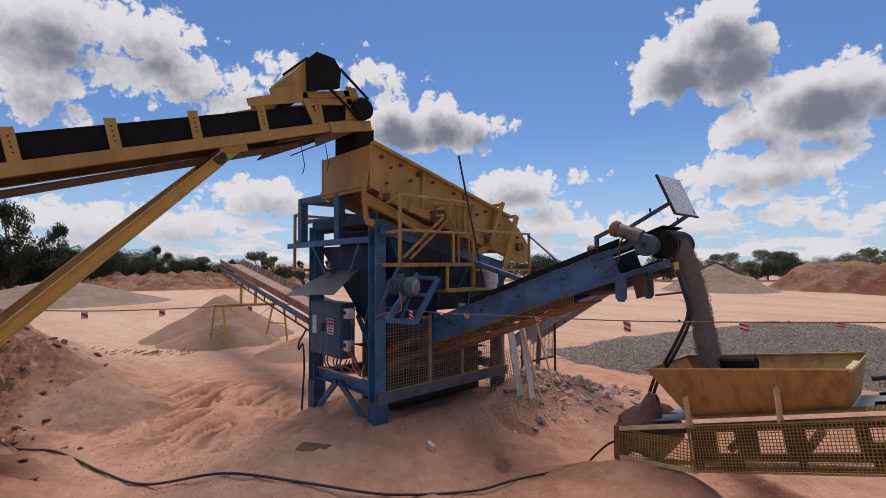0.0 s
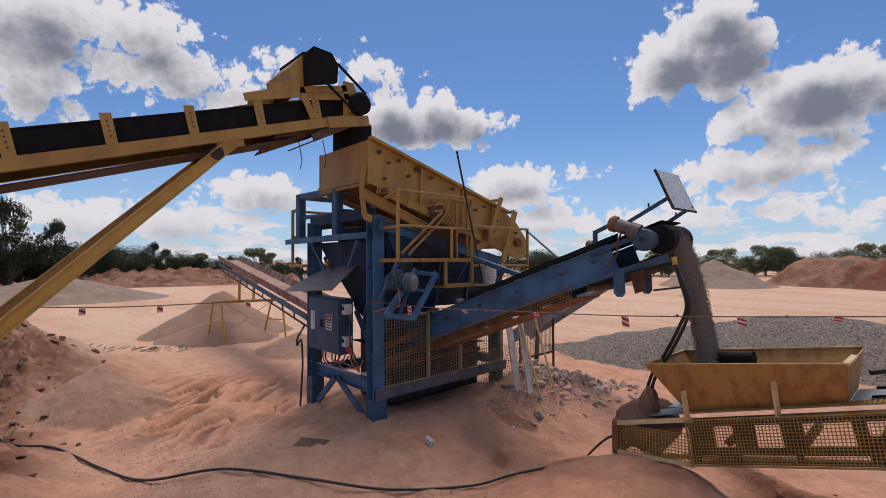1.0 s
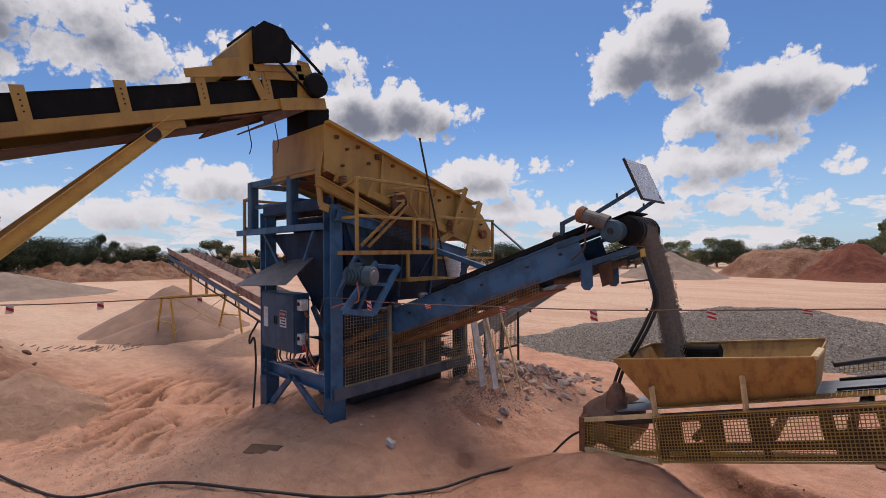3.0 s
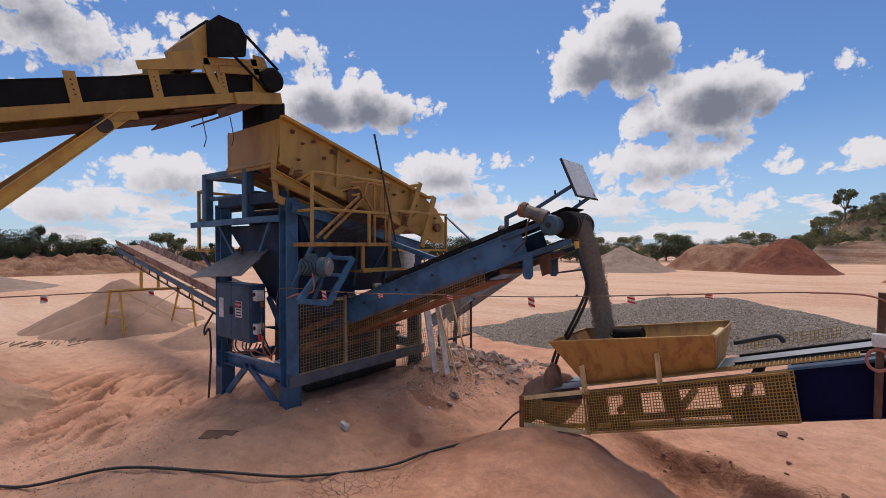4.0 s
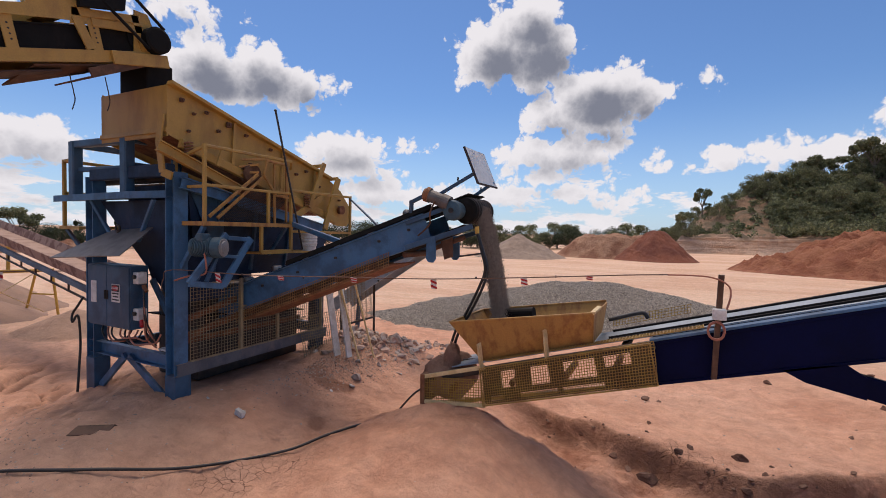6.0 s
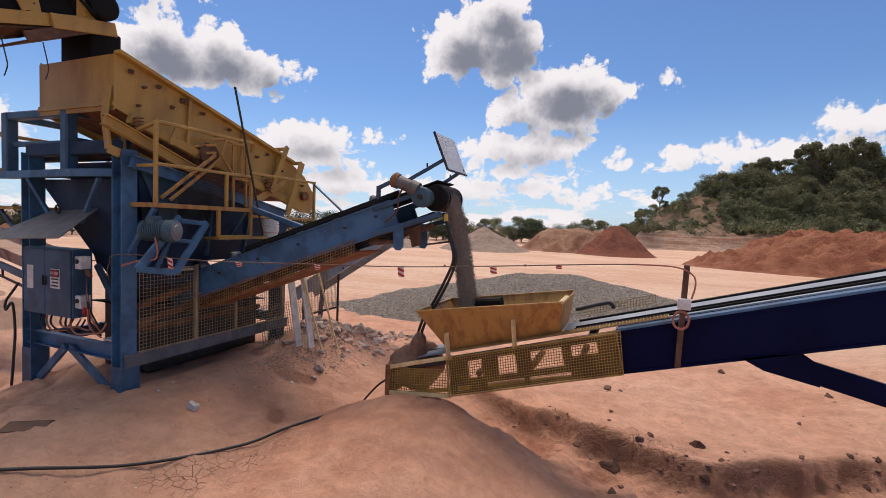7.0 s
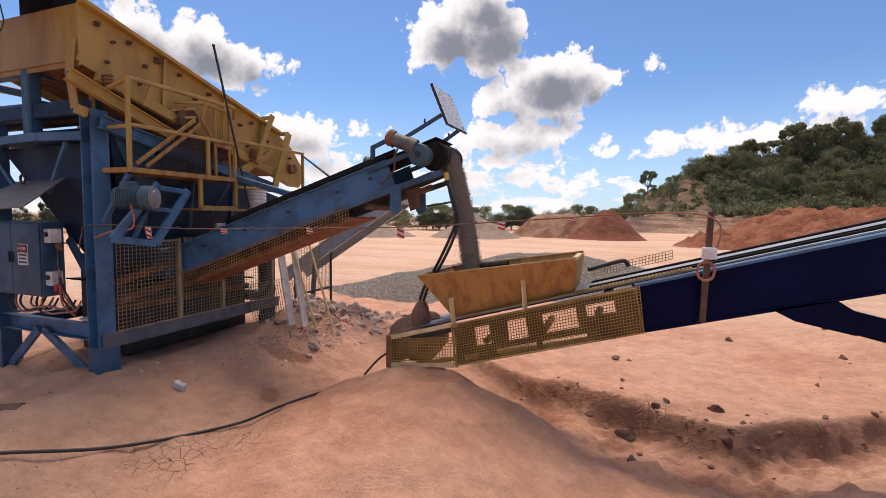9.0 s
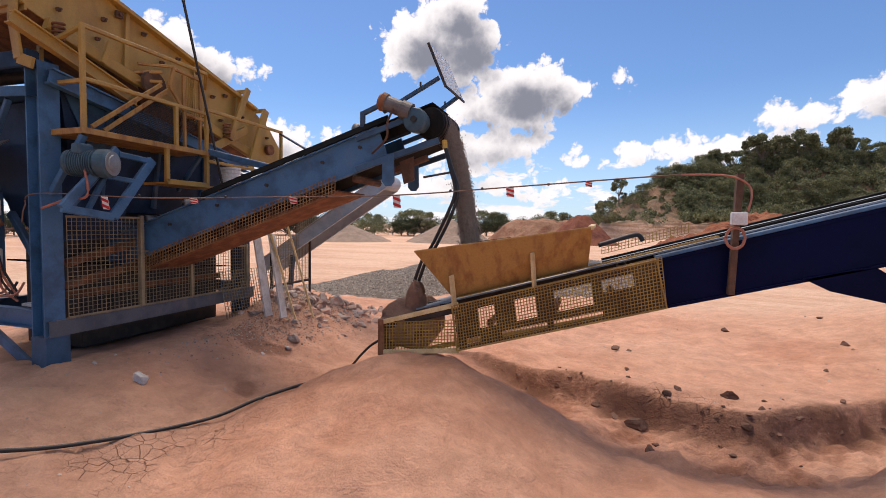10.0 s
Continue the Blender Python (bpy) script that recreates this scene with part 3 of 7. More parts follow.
def ground_z(x, y):
    """The height of the quarry floor at a place."""
    near = math.hypot(x - 2.0, y - 1.0)
    z = -0.45 - 0.35 * step01(near, 8.0, 22.0)
    # made-up mound that carries the screening plant
    plateau = step01(mound_in(x, y), -0.7, 1.2) * (1 - step01(x, 0.6, 2.6)) * (1 - step01(y, 3.0, 5.5))
    z += 0.40 * plateau - 0.13 * bump(x, y, -0.75, 1.75, 0.9, 1.4)
    # spoil tipped against the plant
    z += 0.34 * bump(x, y, 0.75, 3.35, 0.7, 0.9) + 0.22 * bump(x, y, 0.9, 4.6, 0.8, 1.0)
    # spilled sand at the tail of the stacking conveyor, running out towards the viewer
    cone = math.hypot((x - 4.0) * 0.95, (y - 1.0) * (0.72 if y < 1.0 else 1.0))
    z += 0.74 * max(0.0, 1 - cone / 1.75) ** 1.1 * (1 - 0.25 * max(0.0, 1 - cone / 0.35))
    z += 0.10 * bump(x, y, 5.2, -2.2, 1.6, 1.2)
    # bank under the viewer
    z += 1.0 * bump(x, y, 7.4, -6.6, 2.6, 2.2)
    # washed-out hollow before the flat, and low heaps of it
    dip = washed(x, y)
    z -= 0.32 * dip
    z += 0.22 * bump(x, y, 9.6, 1.1, 0.9, 0.6) + 0.10 * bump(x, y, 8.0, 1.0, 0.8, 0.4)
    # earth banks and heaps beyond the gully
    z += 1.9 * bump(x, y, -10.2, -5.3, 3.0, 2.5) + 0.75 * bump(x, y, -1.7, -5.3, 2.2, 1.2) + 0.55 * bump(x, y, -7.3, -4.0, 1.2, 1.3) + 0.5 * bump(x, y, -5.2, -5.6, 1.6, 1.0)
    z += 0.8 * max(0.0, 1 - math.hypot(x + 4.85, (y + 2.85) * 1.05) / 1.25) ** 0.9
    z += 0.55 * max(0.0, 1 - math.hypot((x + 8.0) / 1.7, (y - 2.7) / 1.3)) ** 0.95
    z += 1.0 * bump(x, y, 12.0, 6.5, 2.4, 2.6)
    if near < 40:
        f = 1 - near / 40
        p = Vector((x, y, 0.0))
        z += f * (0.07 * noise.noise(p * 0.8) + 0.05 * noise.noise(p * 2.3 + Vector((7, 1, 0))) + 0.022 * noise.noise(p * 6.1 + Vector((0.4 * noise.noise(p * 2), 0, 0))))
        bank = min(1.0, 1.3 * bump(x, y, -10.0, -5.2, 3.6, 3.0) + bump(x, y, -3.4, -5.0, 3.6, 1.1))
        if bank > 0.02:
            z += bank * (0.34 * noise.noise(p * 0.7 + Vector((1, 4, 0))) + 0.22 * (0.5 - abs(noise.noise(p * 1.5 + Vector((5, 2, 0))))) + 0.12 * noise.noise(p * 3.6) + 0.06 * noise.noise(p * 9.0))
        tracks = bump(x, y, -3.9, -1.1, 2.3, 1.5)
        if tracks > 0.02:
            z += 0.23 * min(1.0, 1.4 * tracks) * rut(x, y)
        if bump(x, y, 5.2, -0.2, 3.2, 2.2) > 0.05:
            # runnels and slumps down the spilled sand
            z += 0.05 * bump(x, y, 5.2, -0.2, 3.2, 2.2) * (noise.noise(Vector((2.6 * math.atan2(y - 1.0, x - 4.0), near * 0.5, 0.2)) * 2.0) - 0.5 * abs(noise.noise(p * 3.1)))
        rugged = step01(-x, 0.2, 1.8) * step01(-y, 3.2, 4.4) + 0.9 * dip + 0.7 * bump(x, y, 8.6, 1.5, 1.6, 0.8) + bump(x, y, -7.3, -3.6, 1.6, 1.4) + 0.5 * bump(x, y, 0.5, -0.5, 3.5, 2.0) + 0.3 * bump(x, y, -4.0, -0.8, 3.0, 1.6)
        if rugged > 0.02:
            z += rugged * (0.12 * noise.noise(p * 1.7 + Vector((3, 9, 0))) + 0.09 * abs(noise.noise(p * 4.3)) + 0.05 * noise.noise(p * 10.0))
    return z


def lines(dense_lo, dense_hi, pitch, far):
    vals = [dense_lo + pitch * i for i in range(int((dense_hi - dense_lo) / pitch) + 1)]
    gap, v = pitch, vals[-1]
    while v < far:
        gap *= 1.13
        v += gap
        vals.append(v)
    gap, v = pitch, vals[0]
    while v > -far:
        gap *= 1.13
        v -= gap
        vals.insert(0, v)
    return vals


def build_ground():
    xs, ys = lines(-9.5, 10.0, 0.05, 1500), lines(-6.0, 5.0, 0.05, 1500)
    verts = [(x, y, ground_z(x, y)) for y in ys for x in xs]
    w = len(xs)
    faces = [(j * w + i, j * w + i + 1, (j + 1) * w + i + 1, (j + 1) * w + i) for j in range(len(ys) - 1) for i in range(w - 1)]
    mesh = bpy.data.meshes.new("ground")
    mesh.from_pydata(verts, [], faces)
    for face in mesh.polygons:
        face.use_smooth = True
    # soil kinds: pale trafficked floor, dug red soil, brown screened sand; plus painted shade
    kinds = mesh.color_attributes.new("soil", "FLOAT_COLOR", "POINT")
    cols = np.zeros((len(verts), 4), dtype=np.float32)
    for i, (x, y, z) in enumerate(verts):
        near = math.hypot(x - 2.0, y - 1.0)
        cols[i, 0] = step01(near, 6.5, 13.0)
        # the washed() share paints the hollow's shade into the red soil
        cols[i, 1] = min(1.0, 0.5 * washed(x, y) + 0.8 * bump(x, y, 1.92, 0.95, 0.16, 0.4, 0.5) + 1.3 * bump(x, y, 1.1, 1.95, 0.5, 0.2, -0.4) + 0.9 * bump(x, y, 1.6, 2.0, 0.25, 0.16) + 0.8 * bump(x, y, -8.5, -5.0, 3, 1.2))
        # browner tone over the mound that carries the plant
        apron = step01(mound_in(x, y) + 0.3 * noise.noise(Vector((x * 1.3, y * 1.3, 2))), -0.2, 0.5) * (1 - step01(x, 1.4, 3.0)) * (1 - step01(y, 3.5, 5.5))
        cols[i, 2] = min(1.0, 0.65 * apron * (0.6 + 0.8 * noise.noise(Vector((x * 0.9, y * 0.9, 5)))) + 1.3 * step01(1 - math.hypot(x + 4.85, (y + 2.85) * 1.05) / 1.3, 0.0, 0.12) + step01(1 - math.hypot((x + 8.0) / 1.8, (y - 2.7) / 1.4), 0.0, 0.15))
        tracks = bump(x, y, -3.9, -1.1, 2.3, 1.5)
        # shade of the ruts put into the colour, deepest where they are deepest
        rut_shade = min(1.0, max(0.0, -5.0 * rut(x, y) - 0.7)) * min(1.0, 1.5 * tracks) if tracks > 0.03 else 0.0
        # shade painted down the near face below the lip
        lip = edge_y(x) - y
        face = 0.9 * step01(lip, -0.05, 0.08) * (1 - step01(lip, 0.16, 0.6)) if washed(x, y) > 0.0 else 0.0
        cols[i, 3] = max(rut_shade, face, step01(-x, 0.6, 1.8) * step01(-y, 3.2, 4.2), bump(x, y, -7.3, -3.7, 1.6, 1.6), 0.95 * bump(x, y, -8.6, -4.4, 2.6, 1.7)) * (1 - step01(1 - math.hypot(x + 4.85, (y + 2.85) * 1.05) / 1.3, 0.0, 0.12))
    kinds.data.foreach_set("color", cols.ravel())
    mud = mesh.attributes.new("mud", "FLOAT", "POINT")
    mud.data.foreach_set("value", np.array([min(1.0, 1.3 * (bump(x, y, 2.25, -0.5, 0.35, 0.8, -0.4) + bump(x, y, 6.6, 2.6, 0.45, 0.3) + bump(x, y, 6.6, -0.6, 0.4, 0.4))) for x, y, z in verts], dtype=np.float32))
    mesh.materials.append(M["ground"])
    tagged(new("ground", mesh), "sandy red quarry floor with tyre-worn pale flats and spilled sand", "ground", kind="structure")


build_ground()


# ---- the screening plant ----
def build_plant():
    plant = thing("screening_plant", (0, 0, 0), "blue steel screening plant with a tilted yellow screen box", "screening machine")
    # legs
    for x, y, top in ((0.1, 0.1, 3.1), (-1.9, 0.1, 3.1), (0.1, 2.95, 2.2), (-1.9, 2.95, 2.2)):
        bm = bmesh.new()
        h_beam(bm, (x, y, -0.35), (x, y, top), 0.2, 0.2, 0.016, up=(1, 0, 0))
        leg = part("leg", bm, M["blue_light"] if y < 1 else M["blue_shaded"], plant)
        if y < 1:
            bm = bmesh.new()
            block(bm, (x - 0.103, y - 0.11, -0.4), (x + 0.125, y + 0.13, 0.25), 0.006)
            part("leg_sleeve", bm, M["blue"], leg)
    # base frame
    bm = bmesh.new(); channel(bm, (-2.0, 0.08, 0.42), (0.02, 0.08, 0.42), 0.09, 0.2); part("front_base_beam", bm, M["blue_light"], plant)
    bm = bmesh.new(); channel(bm, (0.19, 0.02, 0.33), (0.19, 3.1, 0.33), 0.09, 0.17, flip=-1); part("side_base_beam", bm, M["blue_grey"], plant, "scuffed grey-blue base channel")
    bm = bmesh.new(); channel(bm, (-1.98, 0.02, 0.33), (-1.98, 3.1, 0.33), 0.09, 0.17); part("side_base_beam", bm, M["blue"], plant)
    bm = bmesh.new(); channel(bm, (-2.0, 3.0, 0.42), (0.1, 3.0, 0.42), 0.09, 0.18); part("rear_base_beam", bm, M["blue"], plant)
    for a, b in (((-1.1, 0.08, 0.36), (-1.75, 0.08, -0.2)), ((-1.0, 0.08, 0.36), (-0.08, 0.08, -0.15))):
        one_bar("knee_brace", a, b, 0.05, 0.11, M["blue_light"], plant)
    one_bar("diagonal_brace", (-0.55, 0.16, 1.55), (0.0, 0.16, 0.85), 0.06, 0.08, M["blue"], plant)
    # feed tray flange with its struts
    bm = bmesh.new()
    sheet(bm, [(-2.72, 0.25, 2.74), (-2.72, -0.1, 2.72), (-0.55, -0.16, 2.74), (0.05, -0.03, 2.76), (0.05, 0.2, 2.76)], 0.02)
    bar(bm, (-2.72, -0.1, 2.76), (-0.55, -0.16, 2.78), 0.02, 0.1)
    bar(bm, (-0.55, -0.16, 2.78), (0.06, -0.02, 2.79), 0.02, 0.1)
    part("flange", bm, M["blue_light"], plant)
    for a, b in (((-1.75, -0.04, 2.72), (-1.35, 0.05, 2.15)), ((-0.2, -0.03, 2.72), (-0.62, 0.0, 2.12))):
        one_bar("strut", a, b, 0.05, 0.05, M["blue_light"], plant)
    # fines funnel
    bm = bmesh.new()
    top = [(-1.8, 0.12, 2.72), (-0.05, 0.12, 2.72), (-0.05, 1.6, 2.72), (-1.8, 1.6, 2.72)]
    bot = [(-0.32, 0.28, 1.25), (0.02, 0.28, 1.25), (0.02, 0.9, 1.25), (-0.32, 0.9, 1.25)]
    hi, lo = [bm.verts.new(p) for p in top], [bm.verts.new(p) for p in bot]
    for i in range(4):
        bm.faces.new((lo[i], lo[(i + 1) % 4], hi[(i + 1) % 4], hi[i]))
    bm.faces.new(lo[::-1])
    part("funnel", bm, M["blue_shaded"], plant)
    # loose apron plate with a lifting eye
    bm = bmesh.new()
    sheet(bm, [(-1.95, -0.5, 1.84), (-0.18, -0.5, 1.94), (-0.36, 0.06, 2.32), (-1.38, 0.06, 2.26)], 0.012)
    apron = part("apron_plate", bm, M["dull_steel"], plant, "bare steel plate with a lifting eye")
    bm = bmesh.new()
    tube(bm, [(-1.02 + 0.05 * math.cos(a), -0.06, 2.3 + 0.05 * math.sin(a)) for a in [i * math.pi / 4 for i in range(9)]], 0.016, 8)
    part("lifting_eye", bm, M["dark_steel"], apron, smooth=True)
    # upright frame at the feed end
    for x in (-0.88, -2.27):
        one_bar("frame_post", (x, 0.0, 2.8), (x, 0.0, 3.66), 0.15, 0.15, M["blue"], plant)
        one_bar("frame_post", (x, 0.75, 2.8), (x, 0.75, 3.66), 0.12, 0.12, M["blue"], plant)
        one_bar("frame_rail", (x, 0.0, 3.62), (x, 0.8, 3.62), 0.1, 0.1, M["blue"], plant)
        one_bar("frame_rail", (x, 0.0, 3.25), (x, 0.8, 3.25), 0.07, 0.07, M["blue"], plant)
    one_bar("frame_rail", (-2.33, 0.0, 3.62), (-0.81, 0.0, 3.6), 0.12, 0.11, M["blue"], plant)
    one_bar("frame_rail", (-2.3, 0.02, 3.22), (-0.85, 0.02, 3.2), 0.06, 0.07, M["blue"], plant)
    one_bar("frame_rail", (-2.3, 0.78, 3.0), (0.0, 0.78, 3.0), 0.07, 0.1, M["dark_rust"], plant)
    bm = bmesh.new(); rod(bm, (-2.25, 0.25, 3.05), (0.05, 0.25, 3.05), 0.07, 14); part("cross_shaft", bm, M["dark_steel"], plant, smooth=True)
    one_bar("cross_beam", (-1.8, 0.02, 3.12), (0.1, 0.02, 3.12), 0.12, 0.18, M["blue_shaded"], plant)
    # hand rail on the far side
    for y in (0.0, 1.6):
        one_bar("handrail_post", (-2.62, y, 2.28), (-2.62, y, 3.4), 0.05, 0.05, M["yellow"], plant)
    for z in (3.38, 2.86):
        one_bar("handrail", (-2.62, 0.0, z), (-2.62, 1.6, z), 0.05, 0.05, M["yellow"], plant)
    one_bar("handrail", (-2.62, 0.0, 3.38), (-2.3, 0.0, 3.4), 0.04, 0.04, M["yellow"], plant)
    bm = bmesh.new(); block(bm, (-2.68, -0.05, 2.27), (-2.1, 2.6, 2.32), 0.006); part("walkway", bm, M["yellow"], plant)
    one_bar("strut", (-2.58, 0.02, 2.26), (-1.98, 0.1, 1.7), 0.05, 0.05, M["blue"], plant)

    # the screen box, sloping down along +y
    drop = -0.283
    def on(y, z0):
        return z0 + 0.03 + drop * y
    x1, x0, y0, y1 = 0.15, -1.4, -0.05, 3.55
    for x, side in ((x1, 1), (x0, -1)):
        bm = bmesh.new()
        pts = [(x, y0, on(y0, 3.55)), (x, y0, on(y0, 4.25)), (x, 3.1, on(3.1, 4.25)), (x, 3.6, on(3.6, 4.12)), (x, 3.88, on(3.88, 3.9)),
               (x, 3.95, on(3.95, 3.66)), (x, 3.8, on(3.8, 3.46)), (x, 3.5, on(3.5, 3.38))]
        sheet(bm, pts, 0.02)
        wall = part("side_plate", bm, M["yellow"], plant)
        if side == 1:
            # top and bottom flanges, stiffeners and bolted lugs
            bm = bmesh.new(); bar(bm, (x + 0.035, y0, on(y0, 4.245)), (x + 0.035, 3.2, on(3.2, 4.235)), 0.13, 0.05); part("top_flange", bm, M["yellow"], wall)
            bm = bmesh.new(); bar(bm, (x + 0.03, 0.1, on(0.1, 3.5)), (x + 0.03, 3.4, on(3.4, 3.46)), 0.08, 0.13); part("bottom_flange", bm, M["yellow"], wall)
            for y in (0.95, 1.95, 2.75):
                bm = bmesh.new(); bar(bm, (x + 0.04, y, on(y, 3.52)), (x + 0.04, y + 0.04, on(y, 4.2)), 0.02, 0.05, up=(0, 1, 0)); part("stiffener", bm, M["yellow"], wall)
            for y, z0, s in ((0.12, 4.1, .07), (0.3, 4.0, .05), (0.5, 4.12, .06), (0.7, 3.95, .06), (0.88, 4.13, .1), (1.2, 4.12, .06), (1.45, 3.92, .06), (1.7, 4.12, .06), (2.0, 4.11, .05),
                             (2.3, 3.95, .06), (2.55, 4.1, .06), (0.22, 3.72, .05), (0.62, 3.68, .05), (1.28, 3.7, .06), (2.45, 3.68, .05), (2.9, 3.95, .06), (3.25, 3.7, .06), (3.5, 3.9, .05)):
                bm = bmesh.new()
                s *= 0.8
                block(bm, (x + 0.015, y - s / 2, on(y, z0) - s / 2), (x + 0.06, y + s / 2, on(y, z0) + s / 2), 0.008)
                rod(bm, (x + 0.05, y, on(y, z0)), (x + 0.085, y, on(y, z0)), s * 0.3, 6)
                part("bolted_lug", bm, M["dark_rust"], wall)
            # braces on the discharge end
            for a, b, w in (((x + 0.07, 2.06, 2.46), (x + 0.07, 2.95, 2.96), 0.12), ((x + 0.12, 2.55, 2.75), (x + 0.14, 2.93, 3.6), 0.09), ((x + 0.13, 2.97, 2.35), (x + 0.15, 3.34, 3.36), 0.12)):
                one_bar("stay", a, b, 0.05, w, M["yellow"], wall)
            bm = bmesh.new(); rod(bm, (x + 0.02, 3.55, on(3.55, 3.72)), (x + 0.09, 3.55, on(3.55, 3.72)), 0.09, 14); part("bearing_cap", bm, M["rust"], wall)
    bm = bmesh.new()
    sheet(bm, [(x0, y0, 3.57), (x1, y0, 3.57), (x1, y0, 4.26), (x0, y0, 4.26)], 0.02)
    sheet(bm, [(x0, y0 - 0.02, 3.62), (x1 + 0.02, y0 - 0.02, 3.62), (x1 + 0.02, y0 - 0.01, 3.68), (x0, y0 - 0.01, 3.68)], 0.03)
    part("back_plate", bm, M["yellow"], plant)
    bm = bmesh.new()
    for y in [0.3 + 0.45 * i for i in range(8)]:
        bar(bm, (x0 + 0.03, y, on(y, 3.75)), (x1 - 0.03, y, on(y, 3.75)), 0.06, 0.05)
    sheet(bm, [(x0 + 0.03, 0, on(0, 3.62)), (x1 - 0.03, 0, on(0, 3.62)), (x1 - 0.03, 3.6, on(3.6, 3.62)), (x0 + 0.03, 3.6, on(3.6, 3.62))], 0.02)
    part("screen_deck", bm, M["rust"], plant)
    for p, q in (((-0.9, 2.75, 3.5), (0.3, 2.9, 3.56)), ((-0.9, 3.2, 3.3), (0.3, 3.32, 3.36))):
        one_bar("spreader", p, q, 0.06, 0.06, M["yellow"], plant)
    # hooked bracket at the feed corner
    bm = bmesh.new()
    for a, b in (((0.12, -0.12, 3.86), (0.05, -0.12, 3.48)), ((0.05, -0.12, 3.5), (0.13, -0.12, 3.08)), ((0.13, -0.12, 3.08), (0.3, -0.1, 3.02))):
        bar(bm, a, b, 0.03, 0.11)
    part("hooked_bracket", bm, M["yellow"], plant)
    # sloping support rail below the box, on coil springs
    bm = bmesh.new(); h_beam(bm, (0.3, -0.28, 3.40), (0.3, 1.0, 2.92), 0.09, 0.14); part("support_rail", bm, M["yellow"], plant)
    bm = bmesh.new(); h_beam(bm, (0.28, 0.05, 2.95), (0.28, 2.9, 2.36), 0.1, 0.16); part("support_rail", bm, M["blue_light"], plant)
    for y, z in ((0.17, 3.3), (2.5, 2.75)):
        bm = bmesh.new()
        tube(bm, [(0.26 + 0.055 * math.cos(k * math.pi / 2), y + 0.055 * math.sin(k * math.pi / 2), z + k * 0.0105) for k in range(23)], 0.012, 6)
        part("coil_spring", bm, M["rust"], plant, smooth=True)
    one_bar("lever", (0.33, 0.57, 3.24), (0.33, 0.66, 3.5), 0.04, 0.05, M["yellow"], plant)
    # drive guard with wire screen
    bm = bmesh.new()
    for a, b in (((0.42, 1.42, 3.46), (0.42, 1.35, 3.2)), ((0.42, 1.35, 3.2), (0.42, 1.6, 2.9)), ((0.2, 1.1, 3.42), (0.42, 1.42, 3.46)), ((0.4, 1.85, 2.45), (0.4, 1.85, 3.45)), ((0.4, 1.58, 2.9), (0.4, 1.58, 3.4)),
                 ((0.4, 1.42, 3.44), (0.4, 1.85, 3.42)), ((0.4, 1.58, 2.88), (0.4, 1.85, 2.9)), ((0.5, 1.5, 2.42), (0.5, 1.5, 2.9)), ((0.5, 1.5, 2.88), (0.5, 1.8, 2.86)), ((0.2, 1.05, 3.3), (0.36, 1.3, 3.36)), ((0.2, 1.05, 3.2), (0.36, 1.3, 3.24))):
        bar(bm, a, b, 0.035, 0.035)
    guard = part("drive_guard", bm, M["yellow_rust"], plant)
    bm = bmesh.new(); wire_panel(bm, (0.4, 1.58, 2.9), (0, 0.27, 0.0), (0, 0, 0.52), 0.03, 0.006); part("wire_screen", bm, M["mesh_yellow"], guard)
    bm = bmesh.new()
    turned(bm, (0.17, 1.25, 3.2), (0.3, 1.25, 3.2), [(0, 0.15), (0.25, 0.17), (0.3, 0.12), (0.7, 0.12), (0.75, 0.17), (1, 0.16)], 24)
    part("flywheel", bm, M["dark_rust"], plant)
    bm = bmesh.new(); wire_panel(bm, (0.36, 0.58, 2.46), (0.0, 0.85, -0.02), (0, 0.62, 0.5), 0.035, 0.006); part("belt_guard_screen", bm, M["dark_steel"], plant)
    for a, b in (((0.38, 0.4, 2.5), (0.36, 1.28, 3.2)), ((0.38, 0.53, 2.48), (0.36, 1.38, 3.16))):
        one_bar("guard_rail", a, b, 0.035, 0.045, M["yellow_rust"], plant)

    # discharge boot under the box
    bm = bmesh.new()
    top = [(-1.4, 0.25, 2.95), (0.12, 0.25, 2.95), (0.12, 3.3, 2.2), (-1.4, 3.3, 2.2)]
    bot = [(-1.1, 0.5, 1.45), (-0.05, 0.5, 1.6), (-0.05, 2.8, 1.55), (-1.1, 2.8, 1.45)]
    hi, lo = [bm.verts.new(p) for p in top], [bm.verts.new(p) for p in bot]
    for i in range(4):
        bm.faces.new((lo[i], lo[(i + 1) % 4], hi[(i + 1) % 4], hi[i]))
    bm.faces.new(lo[::-1])
    bm.faces.new(hi)
    boot = part("boot", bm, M["blue_shaded"], plant)
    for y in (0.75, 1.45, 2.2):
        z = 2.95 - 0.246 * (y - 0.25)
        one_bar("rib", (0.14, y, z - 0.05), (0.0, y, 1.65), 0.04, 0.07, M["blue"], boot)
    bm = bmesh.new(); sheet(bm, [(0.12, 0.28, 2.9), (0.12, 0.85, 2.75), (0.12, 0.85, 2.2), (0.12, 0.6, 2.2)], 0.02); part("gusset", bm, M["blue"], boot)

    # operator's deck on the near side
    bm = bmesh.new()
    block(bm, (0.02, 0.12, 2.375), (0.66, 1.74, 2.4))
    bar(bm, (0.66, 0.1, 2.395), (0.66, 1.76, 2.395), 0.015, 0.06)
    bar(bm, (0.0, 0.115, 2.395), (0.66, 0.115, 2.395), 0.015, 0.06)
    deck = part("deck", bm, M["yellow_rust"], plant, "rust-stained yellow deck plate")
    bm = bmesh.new()
